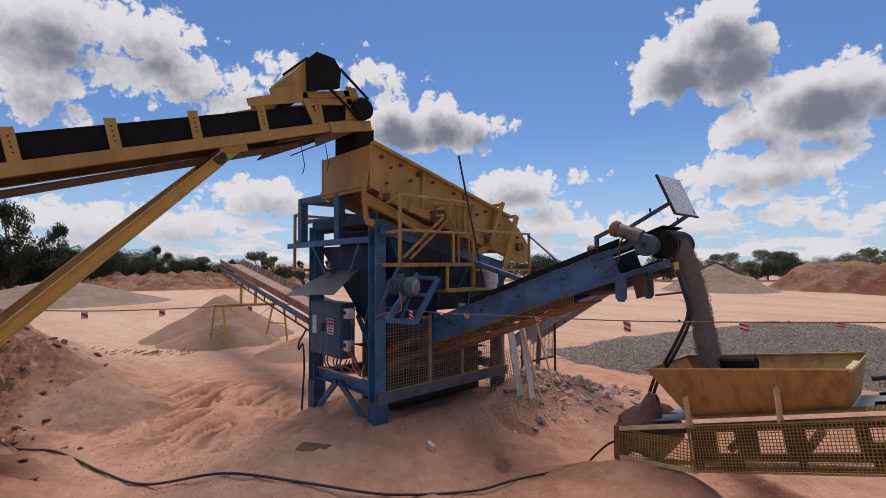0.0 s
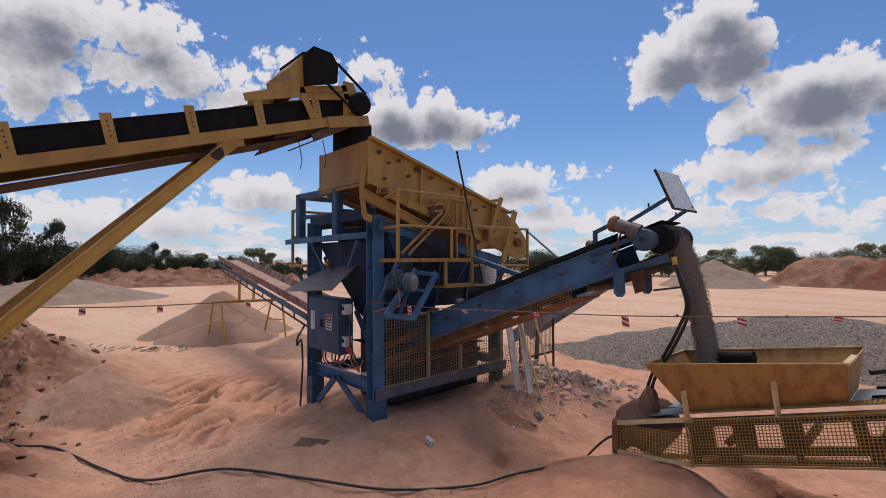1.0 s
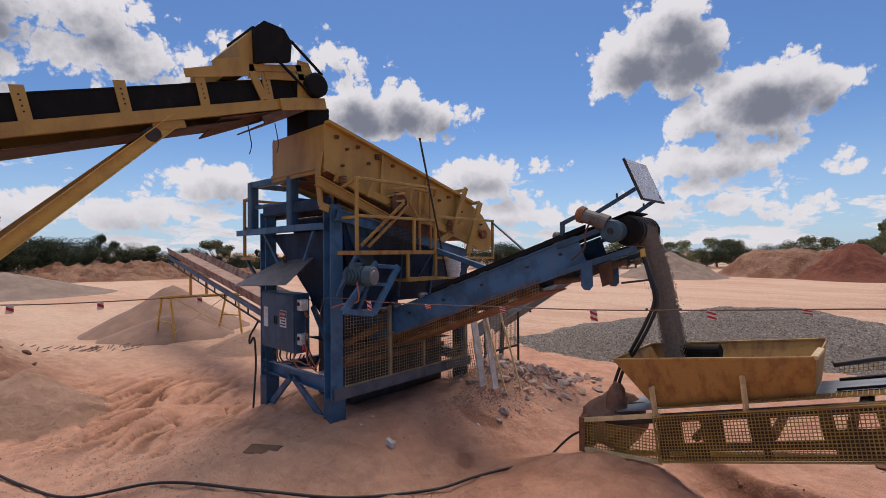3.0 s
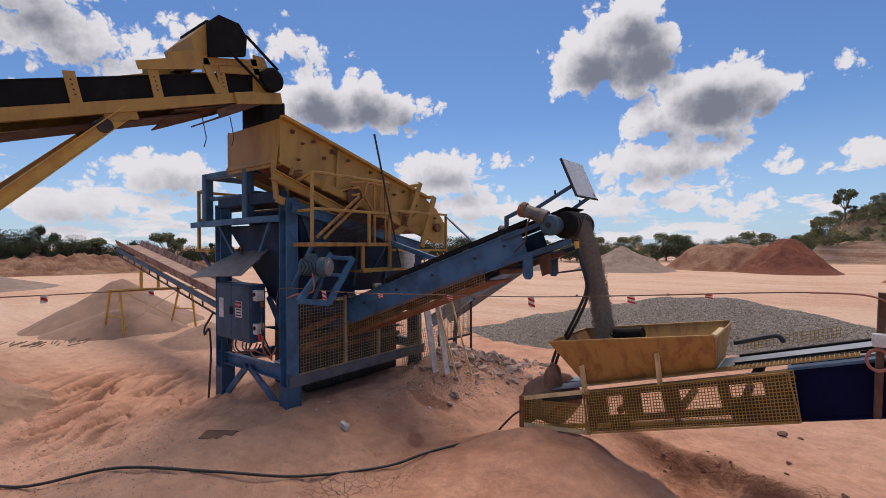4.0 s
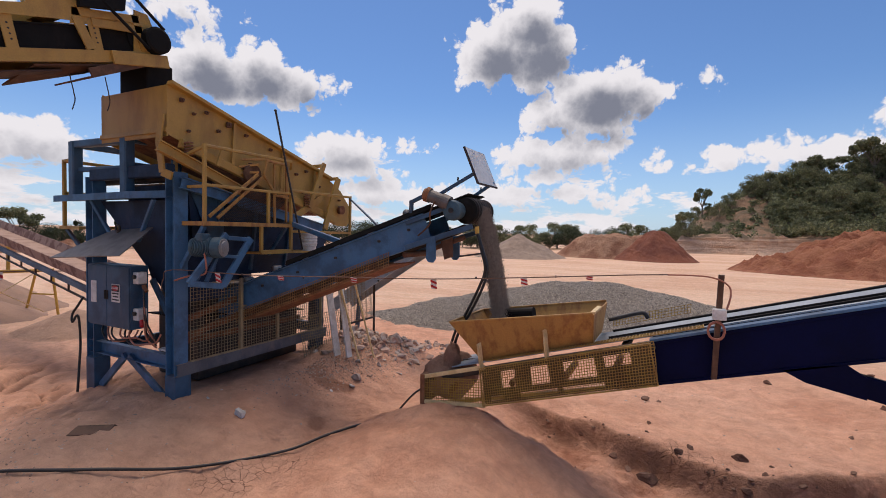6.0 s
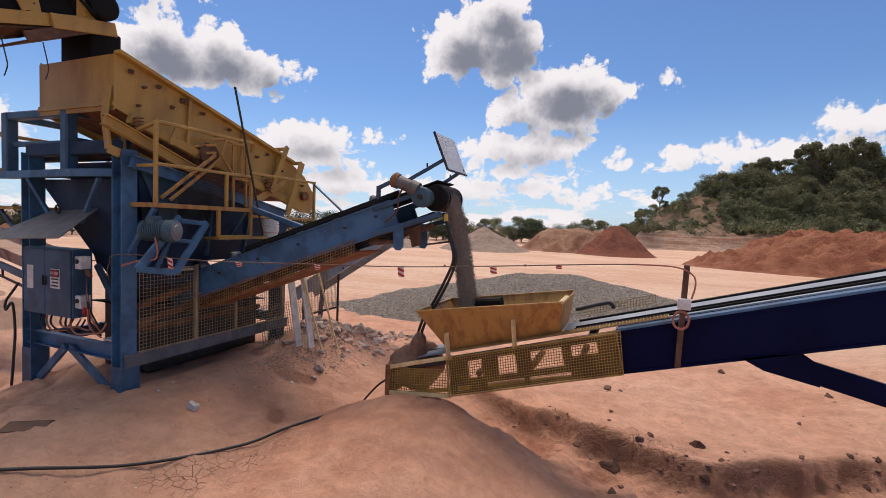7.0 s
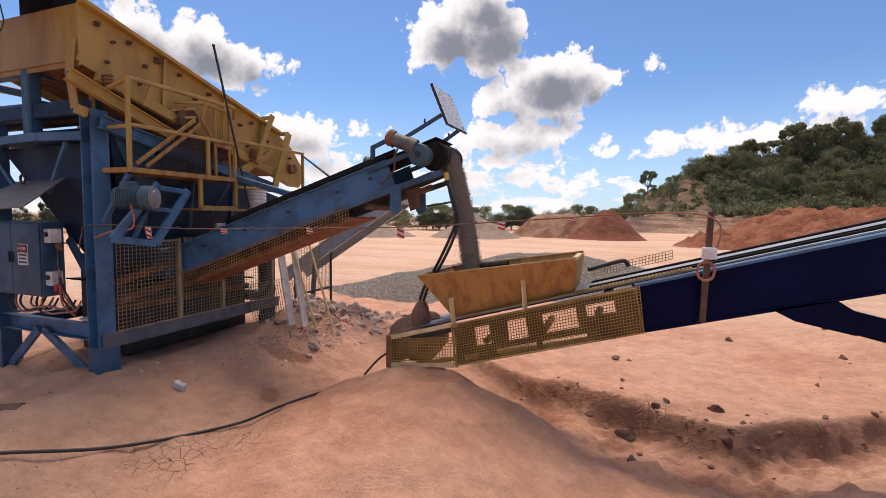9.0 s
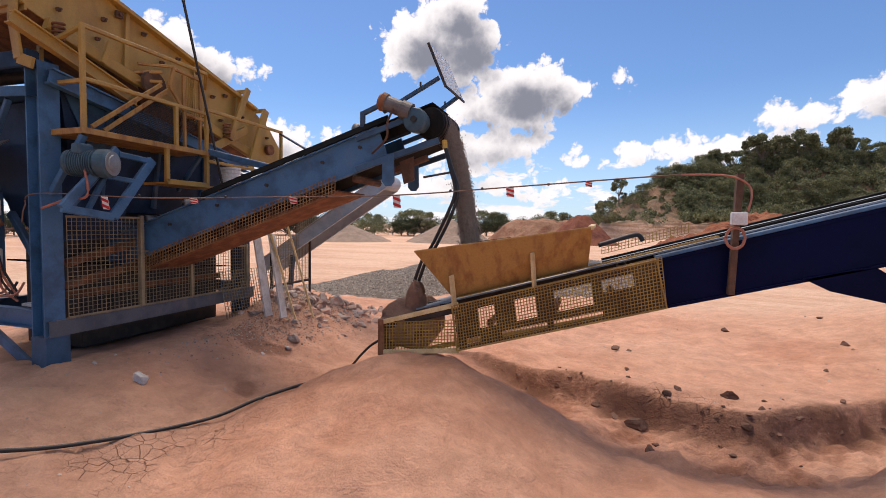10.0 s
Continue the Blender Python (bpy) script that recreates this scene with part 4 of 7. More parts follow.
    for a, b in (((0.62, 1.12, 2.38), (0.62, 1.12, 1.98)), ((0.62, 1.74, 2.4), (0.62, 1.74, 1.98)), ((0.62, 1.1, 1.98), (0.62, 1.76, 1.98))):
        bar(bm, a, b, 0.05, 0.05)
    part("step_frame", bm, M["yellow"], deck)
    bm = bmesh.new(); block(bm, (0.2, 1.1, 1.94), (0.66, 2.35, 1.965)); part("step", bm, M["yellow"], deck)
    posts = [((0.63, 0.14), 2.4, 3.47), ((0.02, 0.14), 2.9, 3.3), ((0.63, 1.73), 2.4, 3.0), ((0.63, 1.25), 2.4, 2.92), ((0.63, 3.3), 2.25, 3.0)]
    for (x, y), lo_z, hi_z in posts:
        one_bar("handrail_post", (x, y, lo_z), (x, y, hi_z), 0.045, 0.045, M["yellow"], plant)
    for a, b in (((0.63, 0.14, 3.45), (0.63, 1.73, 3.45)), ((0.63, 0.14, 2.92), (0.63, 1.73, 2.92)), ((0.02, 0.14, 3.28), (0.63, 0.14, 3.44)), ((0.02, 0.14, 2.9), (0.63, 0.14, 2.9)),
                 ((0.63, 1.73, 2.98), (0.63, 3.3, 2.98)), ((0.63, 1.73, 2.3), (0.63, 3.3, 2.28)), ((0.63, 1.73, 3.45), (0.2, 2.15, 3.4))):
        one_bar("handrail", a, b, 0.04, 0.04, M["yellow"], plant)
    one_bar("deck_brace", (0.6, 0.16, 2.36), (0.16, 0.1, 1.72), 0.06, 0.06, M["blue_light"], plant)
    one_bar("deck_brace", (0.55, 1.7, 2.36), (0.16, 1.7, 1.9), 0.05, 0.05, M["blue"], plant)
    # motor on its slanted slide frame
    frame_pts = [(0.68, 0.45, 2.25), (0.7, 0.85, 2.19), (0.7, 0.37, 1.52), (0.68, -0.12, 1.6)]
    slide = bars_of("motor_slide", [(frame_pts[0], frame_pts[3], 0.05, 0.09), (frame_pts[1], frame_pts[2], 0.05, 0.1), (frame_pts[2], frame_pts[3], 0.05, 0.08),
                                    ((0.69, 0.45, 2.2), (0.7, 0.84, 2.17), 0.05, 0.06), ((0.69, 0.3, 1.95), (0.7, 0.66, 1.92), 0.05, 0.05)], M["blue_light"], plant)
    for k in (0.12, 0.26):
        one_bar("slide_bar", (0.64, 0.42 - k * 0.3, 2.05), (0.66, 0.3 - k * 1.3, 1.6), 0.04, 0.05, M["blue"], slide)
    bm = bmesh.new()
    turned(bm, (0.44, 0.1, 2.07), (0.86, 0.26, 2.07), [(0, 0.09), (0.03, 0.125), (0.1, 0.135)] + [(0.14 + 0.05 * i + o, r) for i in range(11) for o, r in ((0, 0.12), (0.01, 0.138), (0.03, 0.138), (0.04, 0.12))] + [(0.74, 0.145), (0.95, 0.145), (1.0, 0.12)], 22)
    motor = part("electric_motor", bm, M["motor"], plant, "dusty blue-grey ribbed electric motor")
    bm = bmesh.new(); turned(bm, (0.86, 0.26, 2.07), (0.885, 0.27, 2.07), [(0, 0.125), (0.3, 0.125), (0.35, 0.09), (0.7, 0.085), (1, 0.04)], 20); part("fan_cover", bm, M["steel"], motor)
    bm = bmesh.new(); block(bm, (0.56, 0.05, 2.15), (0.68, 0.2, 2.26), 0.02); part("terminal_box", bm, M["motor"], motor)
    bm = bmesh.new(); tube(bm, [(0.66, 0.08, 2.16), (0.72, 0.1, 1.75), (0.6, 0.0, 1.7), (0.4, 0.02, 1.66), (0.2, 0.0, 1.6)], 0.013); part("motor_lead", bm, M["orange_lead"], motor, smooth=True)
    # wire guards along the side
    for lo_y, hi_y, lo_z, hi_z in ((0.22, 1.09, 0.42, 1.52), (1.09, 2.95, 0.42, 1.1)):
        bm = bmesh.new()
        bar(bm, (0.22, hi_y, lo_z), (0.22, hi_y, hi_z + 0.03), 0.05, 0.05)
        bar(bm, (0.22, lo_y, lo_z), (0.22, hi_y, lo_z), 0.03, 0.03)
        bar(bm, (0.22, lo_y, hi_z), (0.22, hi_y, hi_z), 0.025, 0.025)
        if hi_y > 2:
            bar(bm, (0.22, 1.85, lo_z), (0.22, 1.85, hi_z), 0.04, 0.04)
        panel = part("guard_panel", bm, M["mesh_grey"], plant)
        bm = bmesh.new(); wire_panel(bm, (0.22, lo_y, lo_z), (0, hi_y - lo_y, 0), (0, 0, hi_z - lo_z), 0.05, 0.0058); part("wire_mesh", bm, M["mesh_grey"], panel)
    # lower belt and clutter inside the base; first box and panel only block light
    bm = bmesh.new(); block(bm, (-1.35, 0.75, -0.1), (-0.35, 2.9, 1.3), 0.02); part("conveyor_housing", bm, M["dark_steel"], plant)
    bm = bmesh.new(); sheet(bm, [(-1.93, 1.6, -0.05), (-1.93, 2.9, -0.05), (-1.93, 2.9, 2.0), (-1.93, 1.6, 2.0)], 0.01); part("far_panel", bm, M["blue_shaded"], plant)
    bm = bmesh.new(); sheet(bm, [(-0.9, 0.3, 1.0), (-0.15, 0.3, 1.0), (-0.15, 2.9, 0.75), (-0.9, 2.9, 0.75)], 0.02); part("under_belt", bm, M["rubber"], plant)
    for a, b in (((0.0, 0.35, 0.75), (0.0, 2.9, 1.25)), ((0.0, 0.35, 1.0), (0.0, 1.8, 1.35)), ((-0.3, 0.25, 0.6), (-0.3, 2.9, 0.6))):
        one_bar("inner_beam", a, b, 0.07, 0.09, M["rust"], plant)
    bm = bmesh.new(); block(bm, (-0.36, 0.12, 0.53), (-0.1, 0.34, 0.56), 0.004); part("scrap_tray", bm, M["white"], plant)
    return plant


build_plant()


def build_cabinet():
    box = thing("electrical_cabinet", (-1.0, -0.05, 0.86), "blue steel electrical cabinet with warning sign, hung on the plant's legs", "electrical cabinet")
    bm = bmesh.new(); block(bm, (-1.56, -0.18, 0.86), (-0.5, 0.07, 1.77), 0.008); part("body", bm, M["blue"], box)
    for lo, hi in ((-1.55, -1.06), (-1.05, -0.51)):
        bm = bmesh.new(); block(bm, (lo, -0.2, 0.88), (hi, -0.183, 1.75), 0.006)
        door = part("door", bm, M["blue"], box)
        bm = bmesh.new(); block(bm, (-1.08 if hi < -1 else -1.03, -0.225, 1.27), (-1.065 if hi < -1 else -1.015, -0.2, 1.4), 0.004); part("handle", bm, M["dark_steel"], door)
    bm = bmesh.new(); block(bm, (-1.45, -0.206, 1.2), (-1.31, -0.2, 1.52)); part("notice", bm, M["white"], box, "white paper notice")
    bm = bmesh.new(); block(bm, (-0.92, -0.207, 1.24), (-0.72, -0.2, 1.5)); sign = part("warning_sign", bm, M["white"], box, "white and red danger sign")
    bm = bmesh.new(); block(bm, (-0.91, -0.211, 1.395), (-0.73, -0.207, 1.49)); part("sign_header", bm, M["black"], sign)
    bm = bmesh.new(); turned(bm, (-0.82, -0.211, 1.443), (-0.82, -0.214, 1.443), [(0, 0.04), (1, 0.04)], 24)
    for v in bm.verts:
        v.co.x = -0.82 + (v.co.x + 0.82) * 2.0
    part("sign_oval", bm, M["red"], sign)
    words = bpy.data.curves.new("sign_word", "FONT")
    words.body, words.size, words.align_x, words.align_y, words.extrude = "DANGER", 0.042, "CENTER", "CENTER", 0.0008
    text = new("sign_word", words)
    text.matrix_world = Matrix.Translation((-0.82, -0.2155, 1.443)) @ Euler((radians(90), 0, 0)).to_matrix().to_4x4()
    words.materials.append(M["white"])
    text.parent = sign
    for k, wide in enumerate((0.15, 0.13, 0.155)):
        bm = bmesh.new(); block(bm, (-0.82 - wide / 2, -0.2095, 1.355 - k * 0.045), (-0.82 + wide / 2, -0.207, 1.375 - k * 0.045)); part("sign_line", bm, M["black"], sign)
    for z, h in ((1.52, 0.17), (1.0, 0.17)):
        bm = bmesh.new(); block(bm, (-0.5, -0.15, z), (-0.38, -0.02, z + h), 0.01); sock = part("switch_box", bm, M["white"], box)
        bm = bmesh.new(); rod(bm, (-0.44, -0.15, z + h * 0.6), (-0.44, -0.18, z + h * 0.6), 0.03, 12); part("switch_knob", bm, M["black"], sock)
    bm = bmesh.new(); rod(bm, (-0.38, -0.1, 1.0), (-0.32, -0.13, 0.93), 0.028, 12); part("plug", bm, M["red"], box)
    bm = bmesh.new(); rod(bm, (-0.36, -0.08, 1.5), (-0.3, -0.08, 1.42), 0.03, 12); part("plug", bm, M["rust"], box)
    rnd = random.Random(4)
    for i in range(6):
        x = -1.35 + 0.13 * i + rnd.uniform(-0.05, 0.05)
        low = 0.62 + rnd.random() * 0.12
        bm = bmesh.new(); tube(bm, [(x, -0.06, 0.88), (x + 0.05, -0.12, 0.75), (x + 0.2, -0.13, low), (x + 0.4, -0.1, low + 0.02), (x + 0.55, -0.05, 0.7), (x + 0.6, 0.0, 0.82)], 0.013, 6)
        part("cable", bm, M["orange_lead"] if i % 2 else M["black"], box, smooth=True)
    for i in range(4):
        bm = bmesh.new(); tube(bm, [(-0.36, -0.08, 1.5 - 0.1 * i), (-0.25, -0.14, 1.3 - 0.1 * i), (-0.27, -0.1, 1.0 - 0.08 * i), (-0.2, 0.0, 0.7 - 0.03 * i)], 0.012, 6)
        part("cable", bm, M["orange_lead"] if i % 2 else M["black"], box, smooth=True)


build_cabinet()


def build_leg_cable():
    bm = bmesh.new()
    tube(bm, [(-2.04, -0.02, 1.2), (-2.1, -0.06, 1.08), (-2.2, -0.1, 0.92), (-2.16, -0.12, 0.8), (-2.08, -0.08, 0.9), (-2.06, -0.06, 0.5), (-2.02, -0.1, 0.1), (-1.95, -0.16, ground_z(-1.95, -0.16) + 0.01)], 0.018, 8)
    tagged(part("hanging_cable", bm, M["black"], None, smooth=True), "black cable hanging down beside the plant's leg", "cable")


build_leg_cable()


def build_buckets():
    stack = thing("bucket_stack", (0.56, 2.24, 1.965), "stack of nested dirty white plastic buckets on the step", "bucket")
    for i in range(4):
        z = 1.965 + 0.055 * i
        bm = bmesh.new()
        turned(bm, (0.56, 2.24, z), (0.56, 2.24, z + 0.14), [(0, 0.115), (0.55, 0.125), (0.6, 0.138), (0.72, 0.138), (0.76, 0.128), (0.8, 0.142), (1, 0.142)], 22)
        part("bucket", bm, M["white"], stack)


build_buckets()


def build_rod():
    bm = bmesh.new()
    rod(bm, (0.70, 1.93, 2.0), (0.75, 1.27, 4.17), 0.016, 10)
    bmesh.ops.create_uvsphere(bm, u_segments=10, v_segments=6, radius=0.022, matrix=Matrix.Translation((0.75, 1.27, 4.17)))
    tagged(part("steel_bar", bm, M["black"], None), "long thin black steel bar leaning on the handrail", "bar")


build_rod()


# ---- the blue discharge conveyor ----
def build_discharge():
    conv = thing("discharge_conveyor", (0.5, 1.6, 0.0), "blue inclined belt conveyor with wire guards coming out of the plant", "conveyor")
    slope = 0.372
    def at(x, off, z):
        """A point on the belt line: x along, off across, z above the lower edge of the near side."""
        return (x, 1.15 + 0.13 * (x - 0.15) + off, 1.03 + slope * (x - 0.15) + z)
    width = 0.72
    for off, flip in ((0.0, 1), (width, -1)):
        bm = bmesh.new()
        channel(bm, at(-0.6, off, 0.2), at(3.3, off, 0.2), 0.07, 0.4, 0.012, flip=flip)
        side = part("side_channel", bm, M["blue_light"], conv)
        for x in (0.6, 1.25, 1.9, 2.6, 3.05):
            bm = bmesh.new(); p = at(x, off - 0.03 * flip, 0.25); rod(bm, p, (p[0], p[1] - 0.03 * flip, p[2]), 0.02, 8); part("bolt", bm, M["dark_steel"], side)
    bm = bmesh.new()
    sheet(bm, [at(-0.6, 0.06, 0.42), at(3.85, 0.06, 0.45), at(3.85, width - 0.06, 0.45), at(-0.6, width - 0.06, 0.42)], 0.012)
    sheet(bm, [at(-0.6, 0.06, -0.02), at(3.8, 0.06, 0.05), at(3.8, width - 0.06, 0.05), at(-0.6, width - 0.06, -0.02)], 0.012)
    part("belt", bm, M["rubber"], conv)
    bm = bmesh.new()
    for off in (0.0, width):
        sheet(bm, [at(1.0, off, 0.43), at(3.35, off, 0.43), at(3.35, off + 0.02, 0.5), at(1.0, off + 0.02, 0.5)], 0.02)
    part("skirt_rubber", bm, M["rubber"], conv)
    for x in [0.2 + 0.55 * i for i in range(6)]:
        bm = bmesh.new(); rod(bm, at(x, 0.02, 0.46), at(x, 0.16, 0.46), 0.05, 12); part("idler_roller", bm, M["steel"], conv, smooth=True)
        bm = bmesh.new(); rod(bm, at(x, 0.05, -0.06), at(x, width - 0.05, -0.06), 0.045, 12); part("return_roller", bm, M["dark_rust"], conv, smooth=True)
    bm = bmesh.new(); sheet(bm, [at(0.1, 0.02, -0.18), at(2.75, 0.02, -0.14), at(2.75, width, -0.14), at(0.1, width, -0.18)], 0.02); part("spill_plate", bm, M["rust"], conv)
    bm = bmesh.new()
    wire_panel(bm, at(0.1, -0.035, -0.2), Vector(at(2.75, -0.035, -0.16)) - Vector(at(0.1, -0.035, -0.2)), (0, 0, 0.2), 0.042, 0.008)
    part("wire_guard", bm, M["mesh_rust"], conv)
    # head end
    hx = 3.82
    for off in (-0.03, width + 0.03):
        bm = bmesh.new(); bar(bm, at(3.0, off, 0.02), at(3.95, off, -0.02), 0.04, 0.07); bar(bm, at(3.0, off, 0.36), at(3.75, off, 0.36), 0.03, 0.06); part("head_arm", bm, M["blue"], conv)
        bm = bmesh.new()
        p = at(3.38, off - 0.02, 0)
        sheet(bm, [(p[0] - 0.07, p[1], p[2] + 0.05), (p[0] + 0.07, p[1], p[2] + 0.05), (p[0] + 0.08, p[1], p[2] - 0.26), (p[0] + 0.04, p[1], p[2] - 0.31), (p[0] - 0.03, p[1], p[2] - 0.31), (p[0] - 0.07, p[1], p[2] - 0.26)], 0.015)
        part("hanger_plate", bm, M["blue_light"], conv)
    bm = bmesh.new(); turned(bm, at(hx, 0.03, 0.24), at(hx, width - 0.03, 0.24), [(0, 0.1), (0.02, 0.17), (0.5, 0.18), (0.98, 0.17), (1, 0.1)], 24); part("head_pulley", bm, M["rubber"], conv, smooth=False)
    for k in range(7):
        y = 0.1 + k * 0.085
        bm = bmesh.new(); turned(bm, at(hx, y, 0.24), at(hx, y + 0.03, 0.24), [(0, 0.184), (1, 0.184)], 24)
        part("lagging_strip", bm, M["dark_steel"], conv)
    bm = bmesh.new(); turned(bm, at(3.72, -0.18, 0.27), at(3.72, 0.02, 0.27), [(0, 0.05), (0.04, 0.12), (0.12, 0.135), (0.5, 0.135), (0.55, 0.12), (1, 0.12)], 24); gear = part("gearbox", bm, M["motor"], conv)
    bm = bmesh.new(); rod(bm, at(3.72, -0.2, 0.27), at(3.72, -0.18, 0.27), 0.035, 10); part("shaft_end", bm, M["dark_steel"], gear)
    a, b = Vector(at(3.66, -0.1, 0.38)), Vector(at(3.3, -0.1, 0.66))
    bm = bmesh.new(); turned(bm, a, b, [(0, 0.1), (0.3, 0.1), (0.32, 0.085), (0.75, 0.085), (0.77, 0.1)], 18); motor = part("drive_motor", bm, M["dull_steel"], conv, "dusty grey drive motor")
    bm = bmesh.new(); turned(bm, a.lerp(b, 0.77), b, [(0, 0.1), (0.6, 0.105), (1, 0.07)], 18); part("fan_cowl", bm, M["rust"], motor)
    bm = bmesh.new(); tube(bm, [at(3.5, -0.16, 0.5), at(3.44, -0.2, 0.35), at(3.4, -0.14, 0.2), at(3.2, -0.06, 0.12)], 0.012); part("motor_lead", bm, M["dark_rust"], motor, smooth=True)
    bars_of("belt_tensioner", [(at(3.05, 0.02, 0.4), at(3.05, 0.02, 0.66), 0.05, 0.05), (at(3.05, 0.02, 0.64), at(3.3, 0.02, 0.66), 0.05, 0.05)], M["blue"], conv)
    bm = bmesh.new(); rod(bm, at(2.95, 0.06, 0.52), at(2.95, 0.2, 0.52), 0.06, 14); part("idler_roller", bm, M["steel"], conv, smooth=True)
    bm = bmesh.new(); sheet(bm, [at(3.45, 0.1, -0.05), at(3.62, 0.1, -0.05), at(3.62, 0.12, -0.32), at(3.5, 0.12, -0.32)], 0.03); bar(bm, at(3.3, 0.2, -0.1), at(3.75, 0.2, -0.1), 0.1, 0.06); part("belt_scraper", bm, M["dark_rust"], conv)
    # deflector plate on two arms
    arms = bars_of("deflector_arm", [((3.3, 1.56, 2.755), (3.93, 1.66, 3.12), 0.035, 0.045)], M["blue"], conv)
    bars_of("deflector_arm", [((3.45, 2.2, 2.70), (4.04, 2.14, 3.05), 0.035, 0.045)], M["blue"], conv)
    for p in ((3.72, 1.63, 3.03), (3.84, 2.16, 2.94)):
        bm = bmesh.new(); rod(bm, p, (p[0], p[1], p[2] + 0.05), 0.012, 8); part("eye_bolt", bm, M["dark_steel"], conv)
    bm = bmesh.new()
    sheet(bm, [(3.84, 1.57, 3.47), (3.86, 2.2, 3.47), (4.07, 2.2, 2.98), (4.05, 1.57, 2.98)], 0.012)
    plate = part("deflector_plate", bm, M["pale_plate"], conv, "thin pale grey steel deflector plate")
    bm = bmesh.new(); bar(bm, (3.83, 1.56, 3.47), (4.04, 1.56, 2.98), 0.02, 0.03); bar(bm, (4.05, 1.56, 2.98), (4.07, 2.2, 2.98), 0.015, 0.025); part("plate_rim", bm, M["dark_steel"], plate)
    # stays to the plant
    one_bar("stay", (0.66, 1.75, 2.42), (2.0, 1.5, 2.12), 0.05, 0.08, M["blue_light"], conv)
    one_bar("stay", (0.63, 3.3, 2.95), (2.2, 2.2, 2.3), 0.03, 0.03, M["blue"], conv)


build_discharge()


# ---- the yellow feed conveyor ----
def build_feed():
    conv = thing("feed_conveyor", (-0.75, -3.0, 0.0), "yellow inclined feed conveyor with black belt discharging into the screen box", "conveyor")
    slope = 0.317
    near, far = -0.38, -1.18
    def z(y, up=0.0):
        return 4.80 + slope * y + up
    for x, flip in ((near, -1), (far, 1)):
        bm = bmesh.new()
        channel(bm, (x, -9.5, z(-9.5, -0.085)), (x, 0.02, z(0.02, -0.085)), 0.09, 0.145, 0.012, flip=flip)
        part("stringer", bm, M["yellow"], conv)
    # belt, troughed, and its return run
    bm = bmesh.new()
    prof = [(near - 0.02, 0.30), (near - 0.16, 0.1), (far + 0.16, 0.1), (far + 0.02, 0.30)]
    rows = []
    for y in (-9.5, -0.4, 0.0):
        rows.append([bm.verts.new((x, y, z(y, up))) for x, up in prof] + [bm.verts.new((x, y, z(y, up - 0.02))) for x, up in prof[::-1]])
    for a, b in zip(rows, rows[1:]):
        for i in range(8):
            bm.faces.new((a[i], a[(i + 1) % 8], b[(i + 1) % 8], b[i]))
    sheet(bm, [(near - 0.03, -9.5, z(-9.5, -0.02)), (near - 0.03, -0.1, z(-0.1, -0.02)), (near - 0.04, -0.1, z(-0.1, 0.29)), (near - 0.04, -9.5, z(-9.5, 0.29))], 0.012)
    part("belt", bm, M["rubber"], conv)
    bm = bmesh.new()
    sheet(bm, [(near - 0.05, -9.5, z(-9.5, -0.36)), (near - 0.05, -1.0, z(-1.0, -0.26)), (far + 0.05, -1.0, z(-1.0, -0.26)), (far + 0.05, -9.5, z(-9.5, -0.36))], 0.02)
    part("return_belt", bm, M["belt_return"], conv, "dusty brown return run of the belt")
    for i in range(11):
        y = -0.63 - 0.87 * i
        for x, s in ((near + 0.02, 1), (far - 0.02, -1)):
            bm = bmesh.new()
            bar(bm, (x, y, z(y, -0.03)), (x - 0.0 * s, y - 0.08, z(y, 0.34)), 0.02, 0.12, up=(0, 1, 0))
            bracket = part("idler_bracket", bm, M["yellow"], conv)
            if s == 1:
                for k in range(4):
                    bm = bmesh.new()
                    p = Vector((x + 0.011, y - 0.02 - 0.014 * k, z(y, 0.08 + 0.055 * k)))
                    rod(bm, p, p + Vector((0.004, 0, 0)), 0.011, 8)
                    part("bolt_hole", bm, M["black"], bracket)
        bm = bmesh.new(); rod(bm, (near - 0.05, y - 0.05, z(y, 0.06)), (far + 0.05, y - 0.05, z(y, 0.06)), 0.05, 10); part("idler_roller", bm, M["dark_steel"], conv)
    bm = bmesh.new(); rod(bm, (near + 0.02, -2.1, z(-2.1, -0.3)), (far, -2.1, z(-2.1, -0.3)), 0.09, 14); part("return_roller", bm, M["dark_steel"], conv)
    # head frame, chute and drive
    for x in (near + 0.03, far - 0.03):
        for a, b, w in (((x, -0.72, z(-0.72, 0)), (x, -0.95, z(-0.95, 0.52)), 0.11), ((x, -0.05, z(-0.05, 0)), (x, -0.2, z(-0.2, 0.48)), 0.12), ((x, -0.98, z(-0.98, 0.46)), (x, -0.15, z(-0.15, 0.42)), 0.1),
                        ((x, -0.72, z(-0.72, 0.34)), (x, -0.1, z(-0.1, 0.28)), 0.1)):
            one_bar("head_frame", a, b, 0.03, w, M["yellow"], conv)
    for x in (near + 0.04, far - 0.04):
        bm = bmesh.new()
        sheet(bm, [(x, -1.75, z(-1.75, 0.36)), (x, -0.95, z(-0.95, 0.34)), (x, -0.95, z(-0.95, 0.62)), (x, -1.4, z(-1.4, 0.58)), (x, -1.4, z(-1.4, 0.5)), (x, -1.78, z(-1.78, 0.47))], 0.015)
        part("skirt_plate", bm, M["yellow"], conv)
    bm = bmesh.new()
    lo = [(near + 0.05, -1.04, z(-1.04, 0.50)), (near + 0.05, -0.74, z(-0.74, 0.50)), (far - 0.02, -0.74, z(-0.74, 0.50)), (far - 0.02, -1.04, z(-1.04, 0.50))]
